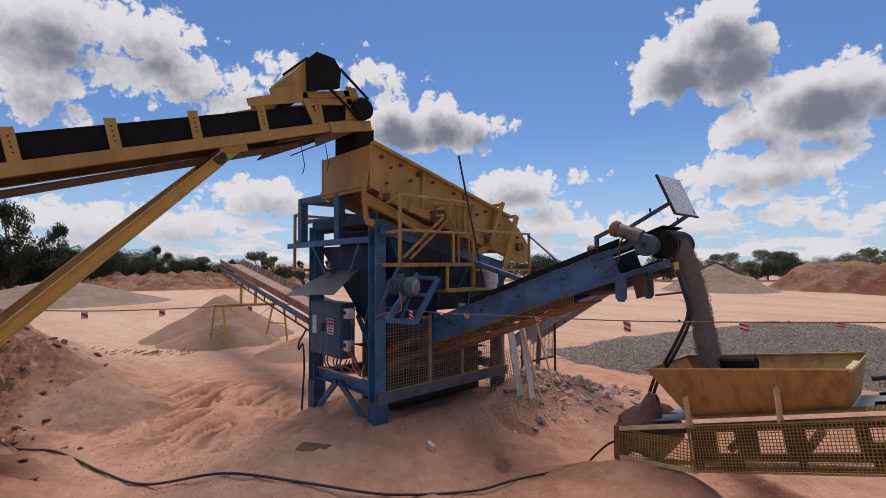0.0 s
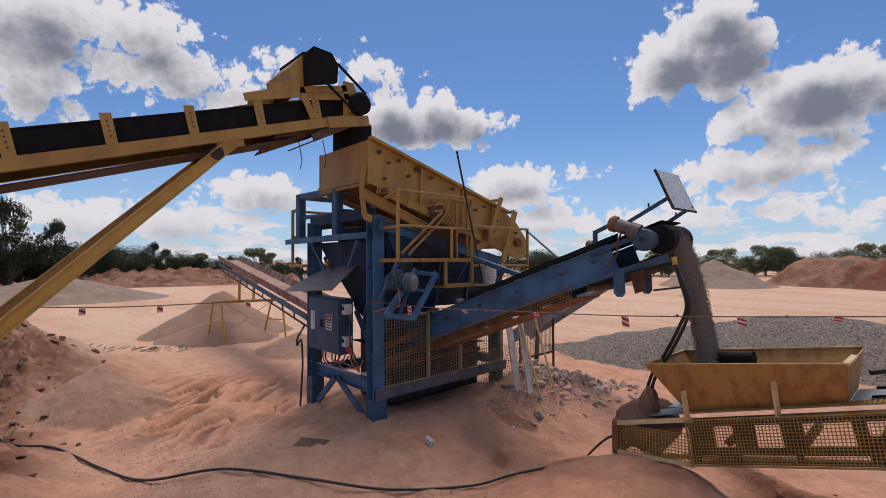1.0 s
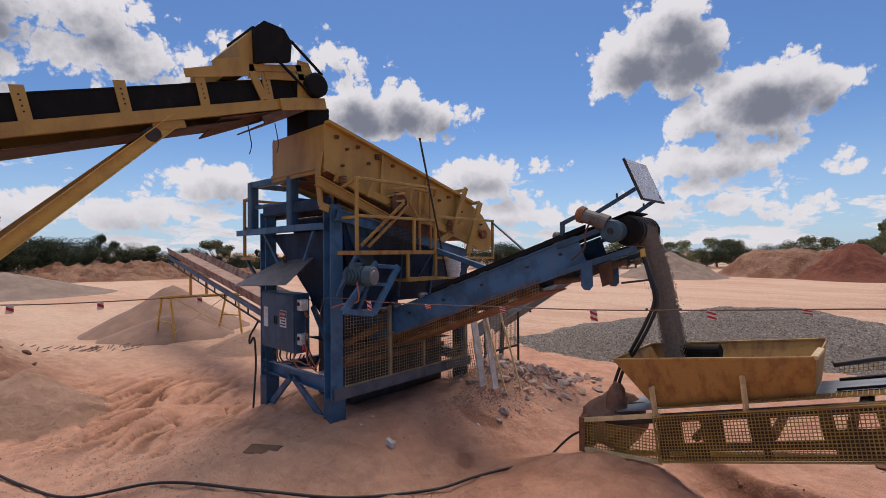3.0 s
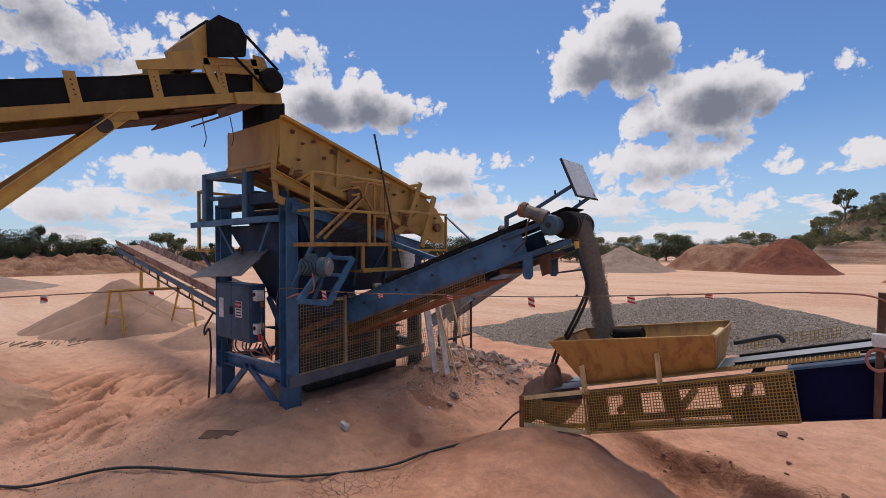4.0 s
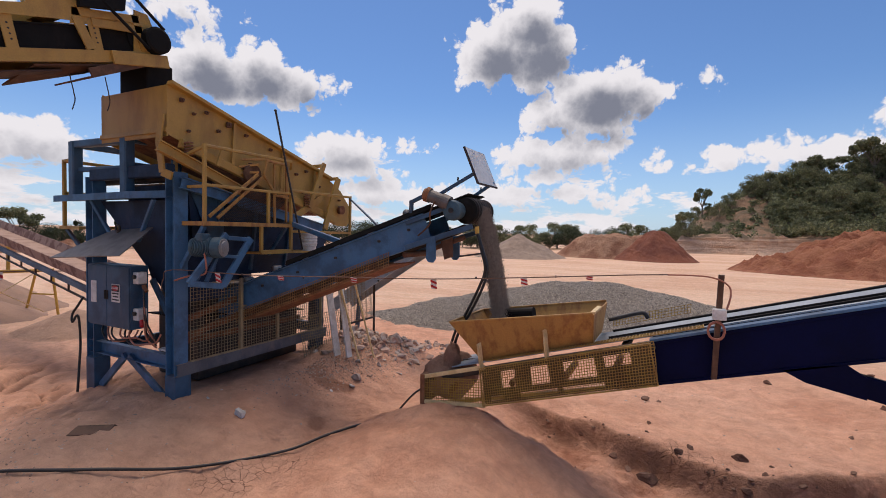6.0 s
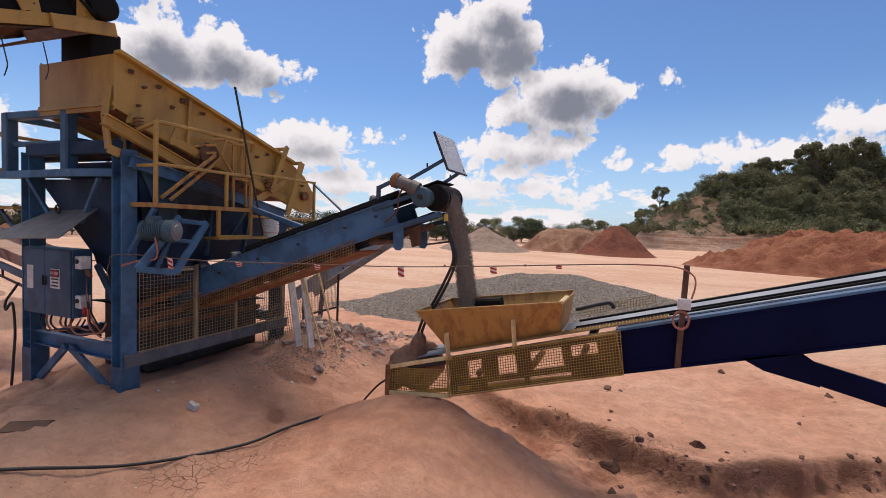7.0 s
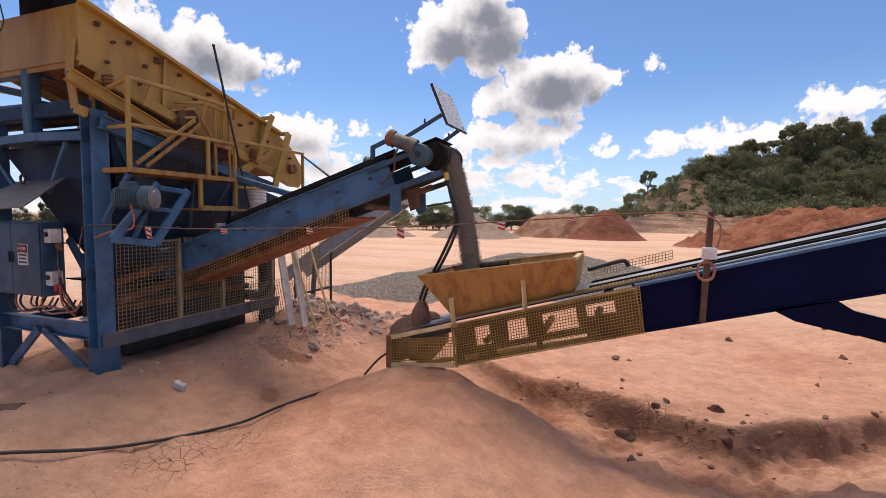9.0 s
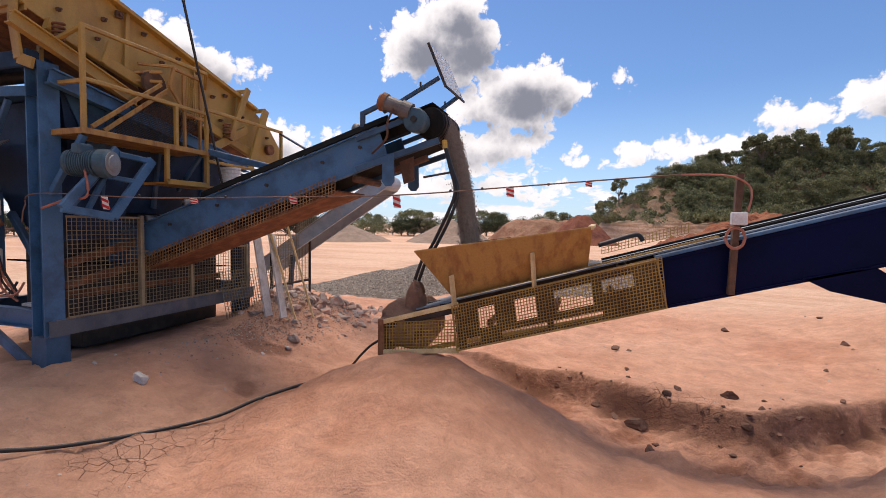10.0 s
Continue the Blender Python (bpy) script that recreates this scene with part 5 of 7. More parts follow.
    hi = [(near + 0.05, -1.12, z(-1.12, 0.80)), (near + 0.05, -0.84, z(-0.84, 1.04)), (far - 0.02, -0.84, z(-0.84, 1.04)), (far - 0.02, -1.12, z(-1.12, 0.80))]
    a, b = [bm.verts.new(p) for p in lo], [bm.verts.new(p) for p in hi]
    for i in range(4):
        bm.faces.new((a[i], a[(i + 1) % 4], b[(i + 1) % 4], b[i]))
    bm.faces.new(b)
    part("drive_cover", bm, M["yellow"], conv)
    bm = bmesh.new()
    sheet(bm, [(near + 0.07, -0.9, z(-0.9, 0.5)), (near + 0.07, -0.38, z(-0.38, 0.5)), (near + 0.07, -0.36, z(-0.36, 0.78)), (near + 0.07, -0.48, z(-0.48, 0.97)), (near + 0.07, -0.78, z(-0.78, 1.08)), (near + 0.07, -0.92, z(-0.92, 0.98))], 0.08)
    sheet(bm, [(near + 0.05, -0.9, z(-0.9, 1.0)), (near + 0.05, -0.5, z(-0.5, 0.95)), (far, -0.5, z(-0.5, 0.95)), (far, -0.9, z(-0.9, 1.0))], 0.03)
    part("belt_guard", bm, M["rubber"], conv, "black sheet-steel drive guard")
    bm = bmesh.new(); turned(bm, (near - 0.02, 0.06, z(0, 0.15)), (near + 0.18, 0.06, z(0, 0.15)), [(0, 0.15), (0.1, 0.18), (0.9, 0.18), (1, 0.15)], 24); part("drive_wheel", bm, M["rubber"], conv)
    bm = bmesh.new(); rod(bm, (near, -0.1, z(-0.1, 0.16)), (far, -0.1, z(-0.1, 0.16)), 0.17, 20); part("head_pulley", bm, M["rubber"], conv)
    bm = bmesh.new()
    rod(bm, (near + 0.14, -0.37, z(-0.37, 0.8)), (near + 0.14, 0.15, z(0.15, 0.28)), 0.022, 8)
    rod(bm, (near + 0.14, -0.65, z(-0.65, 0.6)), (near + 0.14, -0.05, z(-0.05, 0.0)), 0.022, 8)
    part("drive_belt", bm, M["rubber"], conv)
    for x in (near + 0.015, far - 0.015):
        bm = bmesh.new()
        sheet(bm, [(x, -0.95, z(-0.95, 0.31)), (x, -0.12, z(-0.12, 0.31)), (x, -0.12, z(-0.12, 0.46)), (x, -0.95, z(-0.95, 0.46))], 0.012)
        part("skirt_plate", bm, M["yellow"], conv)
        bm = bmesh.new()
        sheet(bm, [(x, -0.2, z(-0.2, -0.02)), (x, 0.12, z(0.12, -0.06)), (x, 0.1, z(0.1, 0.22)), (x, -0.02, z(-0.02, 0.5)), (x, -0.2, z(-0.2, 0.55))], 0.015)
        part("head_cheek", bm, M["yellow"], conv)
    # lower pans and the rubber spout over the box
    bm = bmesh.new()
    sheet(bm, [(near, -1.3, z(-1.3, -0.2)), (near, -0.4, z(-0.4, -0.2)), (far, -0.4, z(-0.4, -0.2)), (far, -1.3, z(-1.3, -0.34))], 0.02)
    sheet(bm, [(near + 0.05, -0.75, z(-0.75, -0.36)), (near + 0.05, 0.08, z(0.08, -0.18)), (far, 0.08, z(0.08, -0.18)), (far, -0.75, z(-0.75, -0.36))], 0.02)
    bar(bm, (near + 0.06, -0.75, z(-0.75, -0.3)), (near + 0.06, 0.1, z(0.1, -0.12)), 0.03, 0.12)
    part("spill_pan", bm, M["dark_rust"], conv)
    bm = bmesh.new(); bar(bm, (near + 0.08, -0.5, z(-0.5, -0.1)), (near + 0.08, 0.24, z(0.24, -0.16)), 0.04, 0.17); part("lip_beam", bm, M["yellow"], conv)
    bm = bmesh.new(); block(bm, (-1.1, 0.02, 4.05), (-0.45, 0.42, 4.72), 0.03); part("rubber_spout", bm, M["rubber"], conv)
    for y, dz in ((-0.95, -0.35), (-0.55, -0.4)):
        bm = bmesh.new(); tube(bm, [(near, y, z(y, dz + 0.05)), (near + 0.02, y + 0.03, z(y, dz - 0.15)), (near - 0.01, y + 0.06, z(y, dz - 0.25)), (near + 0.01, y + 0.02, z(y, dz - 0.38))], 0.007, 5)
        part("dangling_wire", bm, M["dark_steel"], conv, smooth=True)
    # slanted supports
    for x, m in ((near, M["yellow_bright"]), (far, M["yellow"])):
        bm = bmesh.new(); h_beam(bm, (x, -1.85, z(-1.85, -0.15)), (x, -6.0, ground_z(x, -6.0) - 0.1), 0.11, 0.15, 0.012); part("support_leg", bm, m, conv)
    one_bar("leg_gusset", (near, -1.75, z(-1.75, -0.2)), (near, -2.1, z(-2.1, -0.2)), 0.03, 0.12, M["yellow"], conv)
    one_bar("cross_tie", (near, -5.3, 0.35), (far, -5.3, 0.35), 0.07, 0.07, M["yellow"], conv)
    # trailing part, behind the viewer's left
    one_bar("tail_leg", (near, -9.2, z(-9.2, -0.15)), (near, -9.2, ground_z(near, -9.2) - 0.1), 0.1, 0.1, M["yellow"], conv)


build_feed()


# ---- the navy stacking conveyor with its yellow hopper ----
def build_stacker():
    conv = thing("stacking_conveyor", (6.0, 1.7, 0.0), "navy blue stacking conveyor with a rust-stained yellow feed hopper", "conveyor")
    s = 0.29
    near, far = 1.35, 2.2
    def zt(x):
        return 0.44 + s * (x - 3.45)          # top edge of the near side
    # navy side channels from the guard's end
    for y, flip in ((near, 1), (far, -1)):
        bm = bmesh.new()
        sheet(bm, [(6.15, y, zt(6.15) - 0.48), (16.0, y, zt(16.0) - 0.56), (16.0, y, zt(16.0)), (6.15, y, zt(6.15) - 0.02)], 0.03 * -flip)
        side = part("side_plate", bm, M["navy"], conv)
        # pale blue on the navy flange paints the sky's glossy reflection
        bm = bmesh.new(); bar(bm, (6.15, y + 0.03 * flip, zt(6.15)), (16.0, y + 0.03 * flip, zt(16.0) + 0.02), 0.12, 0.03); part("top_flange", bm, M["blue_light"], side)
        bm = bmesh.new(); bar(bm, (6.15, y - 0.008 * flip, zt(6.15) - 0.035), (16.0, y - 0.008 * flip, zt(16.0) - 0.015), 0.02, 0.03); part("edge_trim", bm, M["navy"], side)
        bm = bmesh.new(); bar(bm, (6.15, y + 0.03 * flip, zt(6.15) - 0.48), (16.0, y + 0.03 * flip, zt(16.0) - 0.56), 0.1, 0.025); part("bottom_flange", bm, M["navy"], side)
        bm = bmesh.new(); bar(bm, (3.4, y, zt(3.4) - 0.06), (6.2, y, zt(6.2) - 0.05), 0.09, 0.08); part("tail_stringer", bm, M["dark_steel"], conv)
        if y == near:
            bm = bmesh.new(); bar(bm, (3.6, y, zt(3.6) - 0.41), (6.2, y, zt(6.2) - 0.47), 0.07, 0.04); part("tail_stringer", bm, M["yellow_bright"], conv)
    bm = bmesh.new(); sheet(bm, [(3.6, near + 0.08, zt(3.6) + 0.02), (16.0, near + 0.08, zt(16.0) + 0.03), (16.0, far - 0.08, zt(16.0) + 0.03), (3.6, far - 0.08, zt(3.6) + 0.02)], 0.015); part("belt", bm, M["belt_pale"], conv)
    # dark strips split the pale belt into bands, like the reflected sky's stripes
    for y, w in ((near + 0.16, 0.025), (near + 0.3, 0.02), (far - 0.12, 0.05)):
        bm = bmesh.new(); bar(bm, (5.7, y, zt(5.7) + 0.045), (16.0, y, zt(16.0) + 0.055), w, 0.03); part("skirt_strip", bm, M["rubber"], conv)
    bm = bmesh.new(); sheet(bm, [(6.1, near + 0.1, zt(6.1) - 0.36), (16.0, near + 0.1, zt(16.0) - 0.4), (16.0, far - 0.1, zt(16.0) - 0.4), (6.1, far - 0.1, zt(6.1) - 0.36)], 0.015); part("return_belt", bm, M["rubber"], conv)
    for x in (5.9, 6.4, 7.4, 8.4, 9.4, 10.4):
        bm = bmesh.new(); rod(bm, (x, near + 0.05, zt(x) - 0.06), (x, far - 0.05, zt(x) - 0.06), 0.05, 10); part("idler_roller", bm, M["dark_steel"], conv)
    bm = bmesh.new(); rod(bm, (3.7, near + 0.06, zt(3.7) - 0.16), (3.7, far - 0.06, zt(3.7) - 0.16), 0.16, 18); part("tail_pulley", bm, M["rust"], conv)
    # steel panel behind the guard, with cut-out windows and slots along its foot
    lo_a, lo_b, hi_b, hi_a = Vector((4.3, near - 0.05, 0.2)), Vector((6.25, near - 0.05, 0.78)), Vector((6.15, near - 0.05, 1.21)), Vector((4.24, near - 0.05, 0.66))
    holes = ((0.13, 0.22, 0.36, 0.85), (0.32, 0.43, 0.35, 0.9), (0.52, 0.70, 0.36, 0.93), (0.75, 0.89, 0.56, 0.92), (0.05, 0.13, 0.07, 0.2), (0.24, 0.47, 0.07, 0.2), (0.50, 0.73, 0.07, 0.2))
    us = sorted({0.0, 1.0} | {h[k] for h in holes for k in (0, 1)})
    vs = sorted({0.0, 1.0} | {h[k] for h in holes for k in (2, 3)})
    bm = bmesh.new()
    grid = [[bm.verts.new(lo_a.lerp(lo_b, u).lerp(hi_a.lerp(hi_b, u), v)) for v in vs] for u in us]
    faces = []
    for i in range(len(us) - 1):
        for k in range(len(vs) - 1):
            u, v = (us[i] + us[i + 1]) / 2, (vs[k] + vs[k + 1]) / 2
            if not any(a < u < b and c < v < d for a, b, c, d in holes):
                faces.append(bm.faces.new((grid[i][k], grid[i + 1][k], grid[i + 1][k + 1], grid[i][k + 1])))
    bmesh.ops.delete(bm, geom=[v for v in bm.verts if not v.link_faces], context="VERTS")
    deep = bmesh.ops.extrude_face_region(bm, geom=faces)
    bmesh.ops.translate(bm, verts=[g for g in deep["geom"] if isinstance(g, bmesh.types.BMVert)], vec=(0, 0.012, 0))
    part("window_panel", bm, M["dull_yellow"], conv, "dull brown-yellow panel with cut-out windows")
    for x in (4.6, 5.25, 5.8):
        bm = bmesh.new(); rod(bm, (x, near + 0.1, zt(x) - 0.3), (x, far - 0.1, zt(x) - 0.3), 0.04, 12); part("return_roller", bm, M["rust"], conv)
    # tail box and wire guards
    bm = bmesh.new(); block(bm, (3.4, near - 0.1, 0.06), (3.47, far + 0.05, 0.46), 0.01); part("tail_plate", bm, M["rust"], conv)
    bm = bmesh.new()
    bar(bm, (3.45, near - 0.08, 0.43), (4.3, near - 0.08, 0.68), 0.03, 0.05)
    bar(bm, (3.45, near - 0.08, 0.1), (4.32, near - 0.08, 0.2), 0.03, 0.05)
    tail = part("tail_guard", bm, M["wood"], conv)
    bm = bmesh.new(); wire_panel(bm, (3.47, near - 0.085, 0.12), (0.83, 0, 0.1), (0, 0, 0.3), 0.035, 0.008); part("wire_mesh", bm, M["mesh_yellow"], tail)
    bm = bmesh.new()
    a, b, c, d = Vector((4.3, near - 0.1, 0.2)), Vector((6.25, near - 0.1, 0.78)), Vector((6.15, near - 0.1, 1.21)), Vector((4.24, near - 0.1, 0.66))
    for p, q in ((a, b), (b, c), (c, d), (d, a)):
        bar(bm, p, q, 0.012, 0.03, up=(0, 1, 0))
    guard = part("side_guard", bm, M["mesh_yellow"], conv)
    bm = bmesh.new(); wire_panel(bm, a, b - a, d - a, 0.030, 0.0072); part("wire_mesh", bm, M["mesh_yellow"], guard)
    bm = bmesh.new(); wire_panel(bm, (4.3, near - 0.06, 0.75), (2.35, 0, 0.68), (0, 0.16, 0.0), 0.035, 0.006); part("top_mesh", bm, M["mesh_yellow"], guard)
    bm = bmesh.new(); wire_panel(bm, (5.7, far - 0.1, 1.2), (0.85, 0, 0.25), (0, 0.0, 0.1), 0.035, 0.006); part("far_mesh", bm, M["mesh_yellow"], guard)
    # the hopper: sloping sides, open top
    x0, x1, y0, y1 = 3.86, 5.58, 1.17, 2.3
    def top(x):
        return 1.22 + 0.16 * (x - 3.9)
    rim = [(x0, y0, top(x0)), (x1, y0, top(x1)), (x1, y1, top(x1)), (x0, y1, top(x0))]
    foot = [(4.22, 1.4, zt(4.22) + 0.06), (5.55, 1.4, zt(5.55) + 0.06), (5.55, 2.12, zt(5.55) + 0.06), (4.22, 2.12, zt(4.22) + 0.06)]
    hopper = None
    for i in range(4):
        j = (i + 1) % 4
        if i == 1:
            corners = [foot[i], foot[j], tuple(Vector(rim[j]) + Vector((0, 0, -0.02))), tuple(Vector(rim[i]) + Vector((0, 0, -0.02)))]
        else:
            corners = [foot[i], foot[j], rim[j], rim[i]]
        bm = bmesh.new(); sheet(bm, corners, 0.012)
        wall = part("hopper_wall", bm, M["yellow_rust"], conv)
        hopper = hopper or wall
    bm = bmesh.new()
    for i in range(4):
        if i != 1:
            bar(bm, rim[i], rim[(i + 1) % 4], 0.03, 0.02)
    part("hopper_rim", bm, M["yellow_rust"], conv)
    bm = bmesh.new(); bar(bm, (x1, y0, top(x1)), (x1 + 0.02, y0 + 0.35, top(x1) + 0.02), 0.05, 0.03); part("corner_plate", bm, M["wood"], conv)
    for x, z0, z1 in ((4.24, 0.66, 0.98), (5.05, 0.9, 1.24)):
        one_bar("hopper_stay", (x + 0.02, 1.27, z0), (x, 1.23 - 0.02, z1), 0.02, 0.07, M["wood"], conv)
    bm = bmesh.new(); rod(bm, (4.2, 2.0, 1.22), (4.72, 1.95, 1.3), 0.07, 14); part("rubber_flap", bm, M["rubber"], conv)
    bm = bmesh.new(); tube(bm, [(5.66, 1.95, 1.3), (5.95, 1.95, 1.4), (6.05, 1.95, 1.42), (6.1, 1.95, 1.36)], 0.025); part("hose", bm, M["black"], conv, smooth=True)
    # undercarriage
    y = near + 0.02
    bm = bmesh.new()
    sheet(bm, [(7.30, y, 1.09), (7.50, y, 0.99), (7.95, y, 0.90), (7.95, y, 1.10), (7.80, y, 1.2), (7.6, y, 1.16)], 0.04)
    part("gusset", bm, M["navy"], conv)
    one_bar("wheel_leg", (7.55, y + 0.05, 1.10), (12.5, y + 0.05, -0.06), 0.09, 0.2, M["navy"], conv)
    for y in (near + 0.02, far - 0.02):
        one_bar("prop", (11.5, y, zt(11.5) - 0.5), (12.3, y, 0.0), 0.1, 0.12, M["navy"], conv)
        bm = bmesh.new(); turned(bm, (12.5, y - 0.12, 0.0), (12.5, y + 0.12, 0.0), [(0, 0.3), (0.1, 0.42), (0.9, 0.42), (1, 0.3)], 28)
        wheel = part("wheel", bm, M["rubber"], conv)
        bm = bmesh.new(); rod(bm, (12.5, y - 0.13, 0.0), (12.5, y + 0.13, 0.0), 0.2, 18); part("rim", bm, M["steel"], wheel)
    bm = bmesh.new(); rod(bm, (7.55, near, zt(7.55) - 0.55), (7.55, far, zt(7.55) - 0.55), 0.05, 12); part("axle", bm, M["dark_steel"], conv)


build_stacker()


# ---- the post, the rope with flags, the hose ----
def build_post():
    post = thing("steel_post", (6.76, 1.27, 0.0), "brown rusty steel post with a junction box and coiled lead", "post")
    bm = bmesh.new(); bar(bm, (6.75, 1.27, 0.93), (6.78, 1.27, 1.97), 0.075, 0.05); part("stake", bm, M["dark_rust"], post)
    bm = bmesh.new(); block(bm, (6.71, 1.17, 1.53), (6.83, 1.235, 1.64), 0.01); part("junction_box", bm, M["white"], post)
    for r in (0.075, 0.085):
        bm = bmesh.new(); tube(bm, [(6.75 + r * 0.9 * math.cos(a), 1.21 - r * 0.1, 1.42 + r * 1.1 * math.sin(a)) for a in [i * math.pi / 4 for i in range(9)]], 0.008, 6); part("coiled_lead", bm, M["orange_lead"], post, smooth=True)
    bm = bmesh.new(); tube(bm, [(6.83, 1.2, 1.64), (6.86, 1.22, 1.78), (6.83, 1.24, 1.88), (6.66, 1.2, 1.95), (6.3, 1.13, 1.955)], 0.009, 6); part("lead", bm, M["orange_lead"], post, smooth=True)


build_post()


def flag(rope, at, tall, twist=0.0):
    x, y, z = at
    c, s = math.cos(twist), math.sin(twist)
    w = 0.036
    bm = bmesh.new()
    sheet(bm, [(x - w * c, y - w * s, z), (x + w * c, y + w * s, z - 0.005), (x + w * 0.9 * c, y + w * 0.9 * s + 0.02, z - tall), (x - w * 0.9 * c, y - w * 0.9 * s + 0.02, z - tall * 0.96)], 0.003)
    cloth = part("flag", bm, M["white"], rope, "red and white striped warning flag")
    for k in (0.1, 0.55):
        bm = bmesh.new()
        p = lambda u, v: (x + w * (2 * u - 1) * c * 0.99, y + w * (2 * u - 1) * s * 0.99 + 0.02 * v - 0.004, z - tall * v)
        sheet(bm, [p(0, k), p(1, k + 0.22), p(1, k + 0.44), p(0, k + 0.22)], 0.002)
        sheet(bm, [tuple(Vector(q) + Vector((0, 0.012, 0))) for q in (p(0, k), p(1, k + 0.22), p(1, k + 0.44), p(0, k + 0.22))], 0.002)
        part("stripe", bm, M["red"], cloth)


def build_rope():
    rope = thing("flagged_rope", (3.4, 0.7, 1.75), "thin brown rope with red and white warning flags", "rope")
    pts = [(0.0, -0.06, 1.45), (0.05, -0.06, 1.62), (0.2, -0.02, 1.75), (1.3, 0.3, 1.72), (2.6, 0.62, 1.745), (3.77, 0.87, 1.775), (4.86, 0.97, 1.85), (5.9, 1.1, 1.93), (6.3, 1.13, 1.955)]
    bm = bmesh.new(); tube(bm, pts, 0.007, 6); part("line", bm, M["rope"], rope, smooth=True)
    for i, (x, y, z, t) in enumerate(((0.85, 0.17, 1.735, .14), (1.75, 0.41, 1.725, .06), (2.75, 0.65, 1.75, .07), (3.77, 0.87, 1.78, .13), (4.86, 0.97, 1.85, .09), (5.55, 1.06, 1.905, .05))):
        flag(rope, (x, y, z), t, 0.25 + 0.2 * (i % 3))
    for x in (1.3, 2.2, 3.2, 4.3, 4.6, 5.2):
        k = (x - 0.2) / 6.1
        bm = bmesh.new(); bmesh.ops.create_uvsphere(bm, u_segments=8, v_segments=6, radius=0.014, matrix=Matrix.Translation((x, -0.02 + 1.15 * k if x < 3.7 else 0.87 + (x - 3.77) * 0.11, 1.735 if x < 3 else 1.745 + (x - 3.2) * 0.066))); part("knot", bm, M["black"], rope)
    far = thing("flagged_rope", (-9.0, 0.0, 1.1), "thin brown rope with warning flags across the yard", "rope")
    bm = bmesh.new(); tube(bm, [(-9.0, -5.0, 1.42), (-9.0, -2.7, 1.21), (-9.0, -1.0, 1.14), (-9.0, 1.5, 1.1), (-8.0, 2.6, 1.1), (-2.0, 1.6, 1.4)], 0.016, 6); part("line", bm, M["rope"], far, smooth=True)
    for y, z in ((-2.75, 1.21), (-1.0, 1.14), (1.45, 1.1)):
        bm = bmesh.new(); sheet(bm, [(-8.97, y - 0.07, z), (-8.97, y + 0.07, z), (-8.97, y + 0.06, z - 0.2), (-8.97, y - 0.08, z - 0.2)], 0.01); f = part("flag", bm, M["white"], far, "red and white striped warning flag")
        bm = bmesh.new(); sheet(bm, [(-8.955, y - 0.07, z - 0.03), (-8.955, y + 0.07, z - 0.09), (-8.955, y + 0.07, z - 0.17), (-8.955, y - 0.07, z - 0.1)], 0.004); part("stripe", bm, M["red"], f)
    one_bar("stake", (-9.0, -5.0, ground_z(-9, -5) - 0.1), (-9.0, -5.0, 1.45), 0.06, 0.06, M["rust"], far)


build_rope()


def build_hose():
    hose = thing("hose_stand", (3.66, 1.62, 0.3), "pair of black water hoses rising over the hopper, yellow taped tip", "hose")
    for k, dx in enumerate((0.0, 0.05)):
        bm = bmesh.new(); tube(bm, [(3.62 + dx, 1.62, 0.25), (3.66 + dx, 1.6, 0.72), (3.78 + dx, 1.6, 1.1), (3.88 + dx, 1.6, 1.24), (4.06 + dx, 1.6, 1.6), (4.15 + dx * 0.6, 1.6, 1.86), (4.09 + dx * 0.3, 1.6, 2.12), (4.03, 1.6, 2.34)], 0.02, 8)
        part("hose", bm, M["black"], hose, smooth=True)
    bm = bmesh.new(); rod(bm, (4.03, 1.6, 2.33), (4.02, 1.6, 2.42), 0.028, 10); part("nozzle", bm, M["yellow_bright"], hose, "yellow taped nozzle")
    bm = bmesh.new(); rod(bm, (3.78, 1.6, 2.02), (4.1, 1.6, 2.07), 0.012, 8); part("side_rod", bm, M["dark_steel"], hose)
    bm = bmesh.new(); tube(bm, [(3.66, 1.62, 0.55), (3.5, 1.7, 0.5), (3.9, 1.75, 0.6), (4.1, 1.7, 0.62)], 0.02, 8); part("hose_loop", bm, M["black"], hose, smooth=True)


build_hose()


def build_tail_soil():
    """Soil caked over the tail of the stacking conveyor."""
    for cx, cy, cz, rx, ry, rz, name in ((3.62, 1.74, 0.36, 0.34, 0.44, 0.30, "caked_soil"), (3.74, 1.52, 0.62, 0.11, 0.1, 0.24, "caked_soil")):
        bm = bmesh.new()
        bmesh.ops.create_icosphere(bm, subdivisions=4, radius=1.0)
        for v in bm.verts:
            n = v.co.copy()
            r = 1 + 0.22 * noise.noise(n * 1.6 + Vector((cx, 0, cz))) + 0.1 * noise.noise(n * 4.5) + 0.05 * noise.noise(n * 11)
            v.co = Vector((cx + n.x * rx * r, cy + n.y * ry * r, cz + n.z * rz * r))
        tagged(part(name, bm, M["caked"], None, smooth=True), "lump of caked red soil on the conveyor tail", "soil", "caked soil")


build_tail_soil()


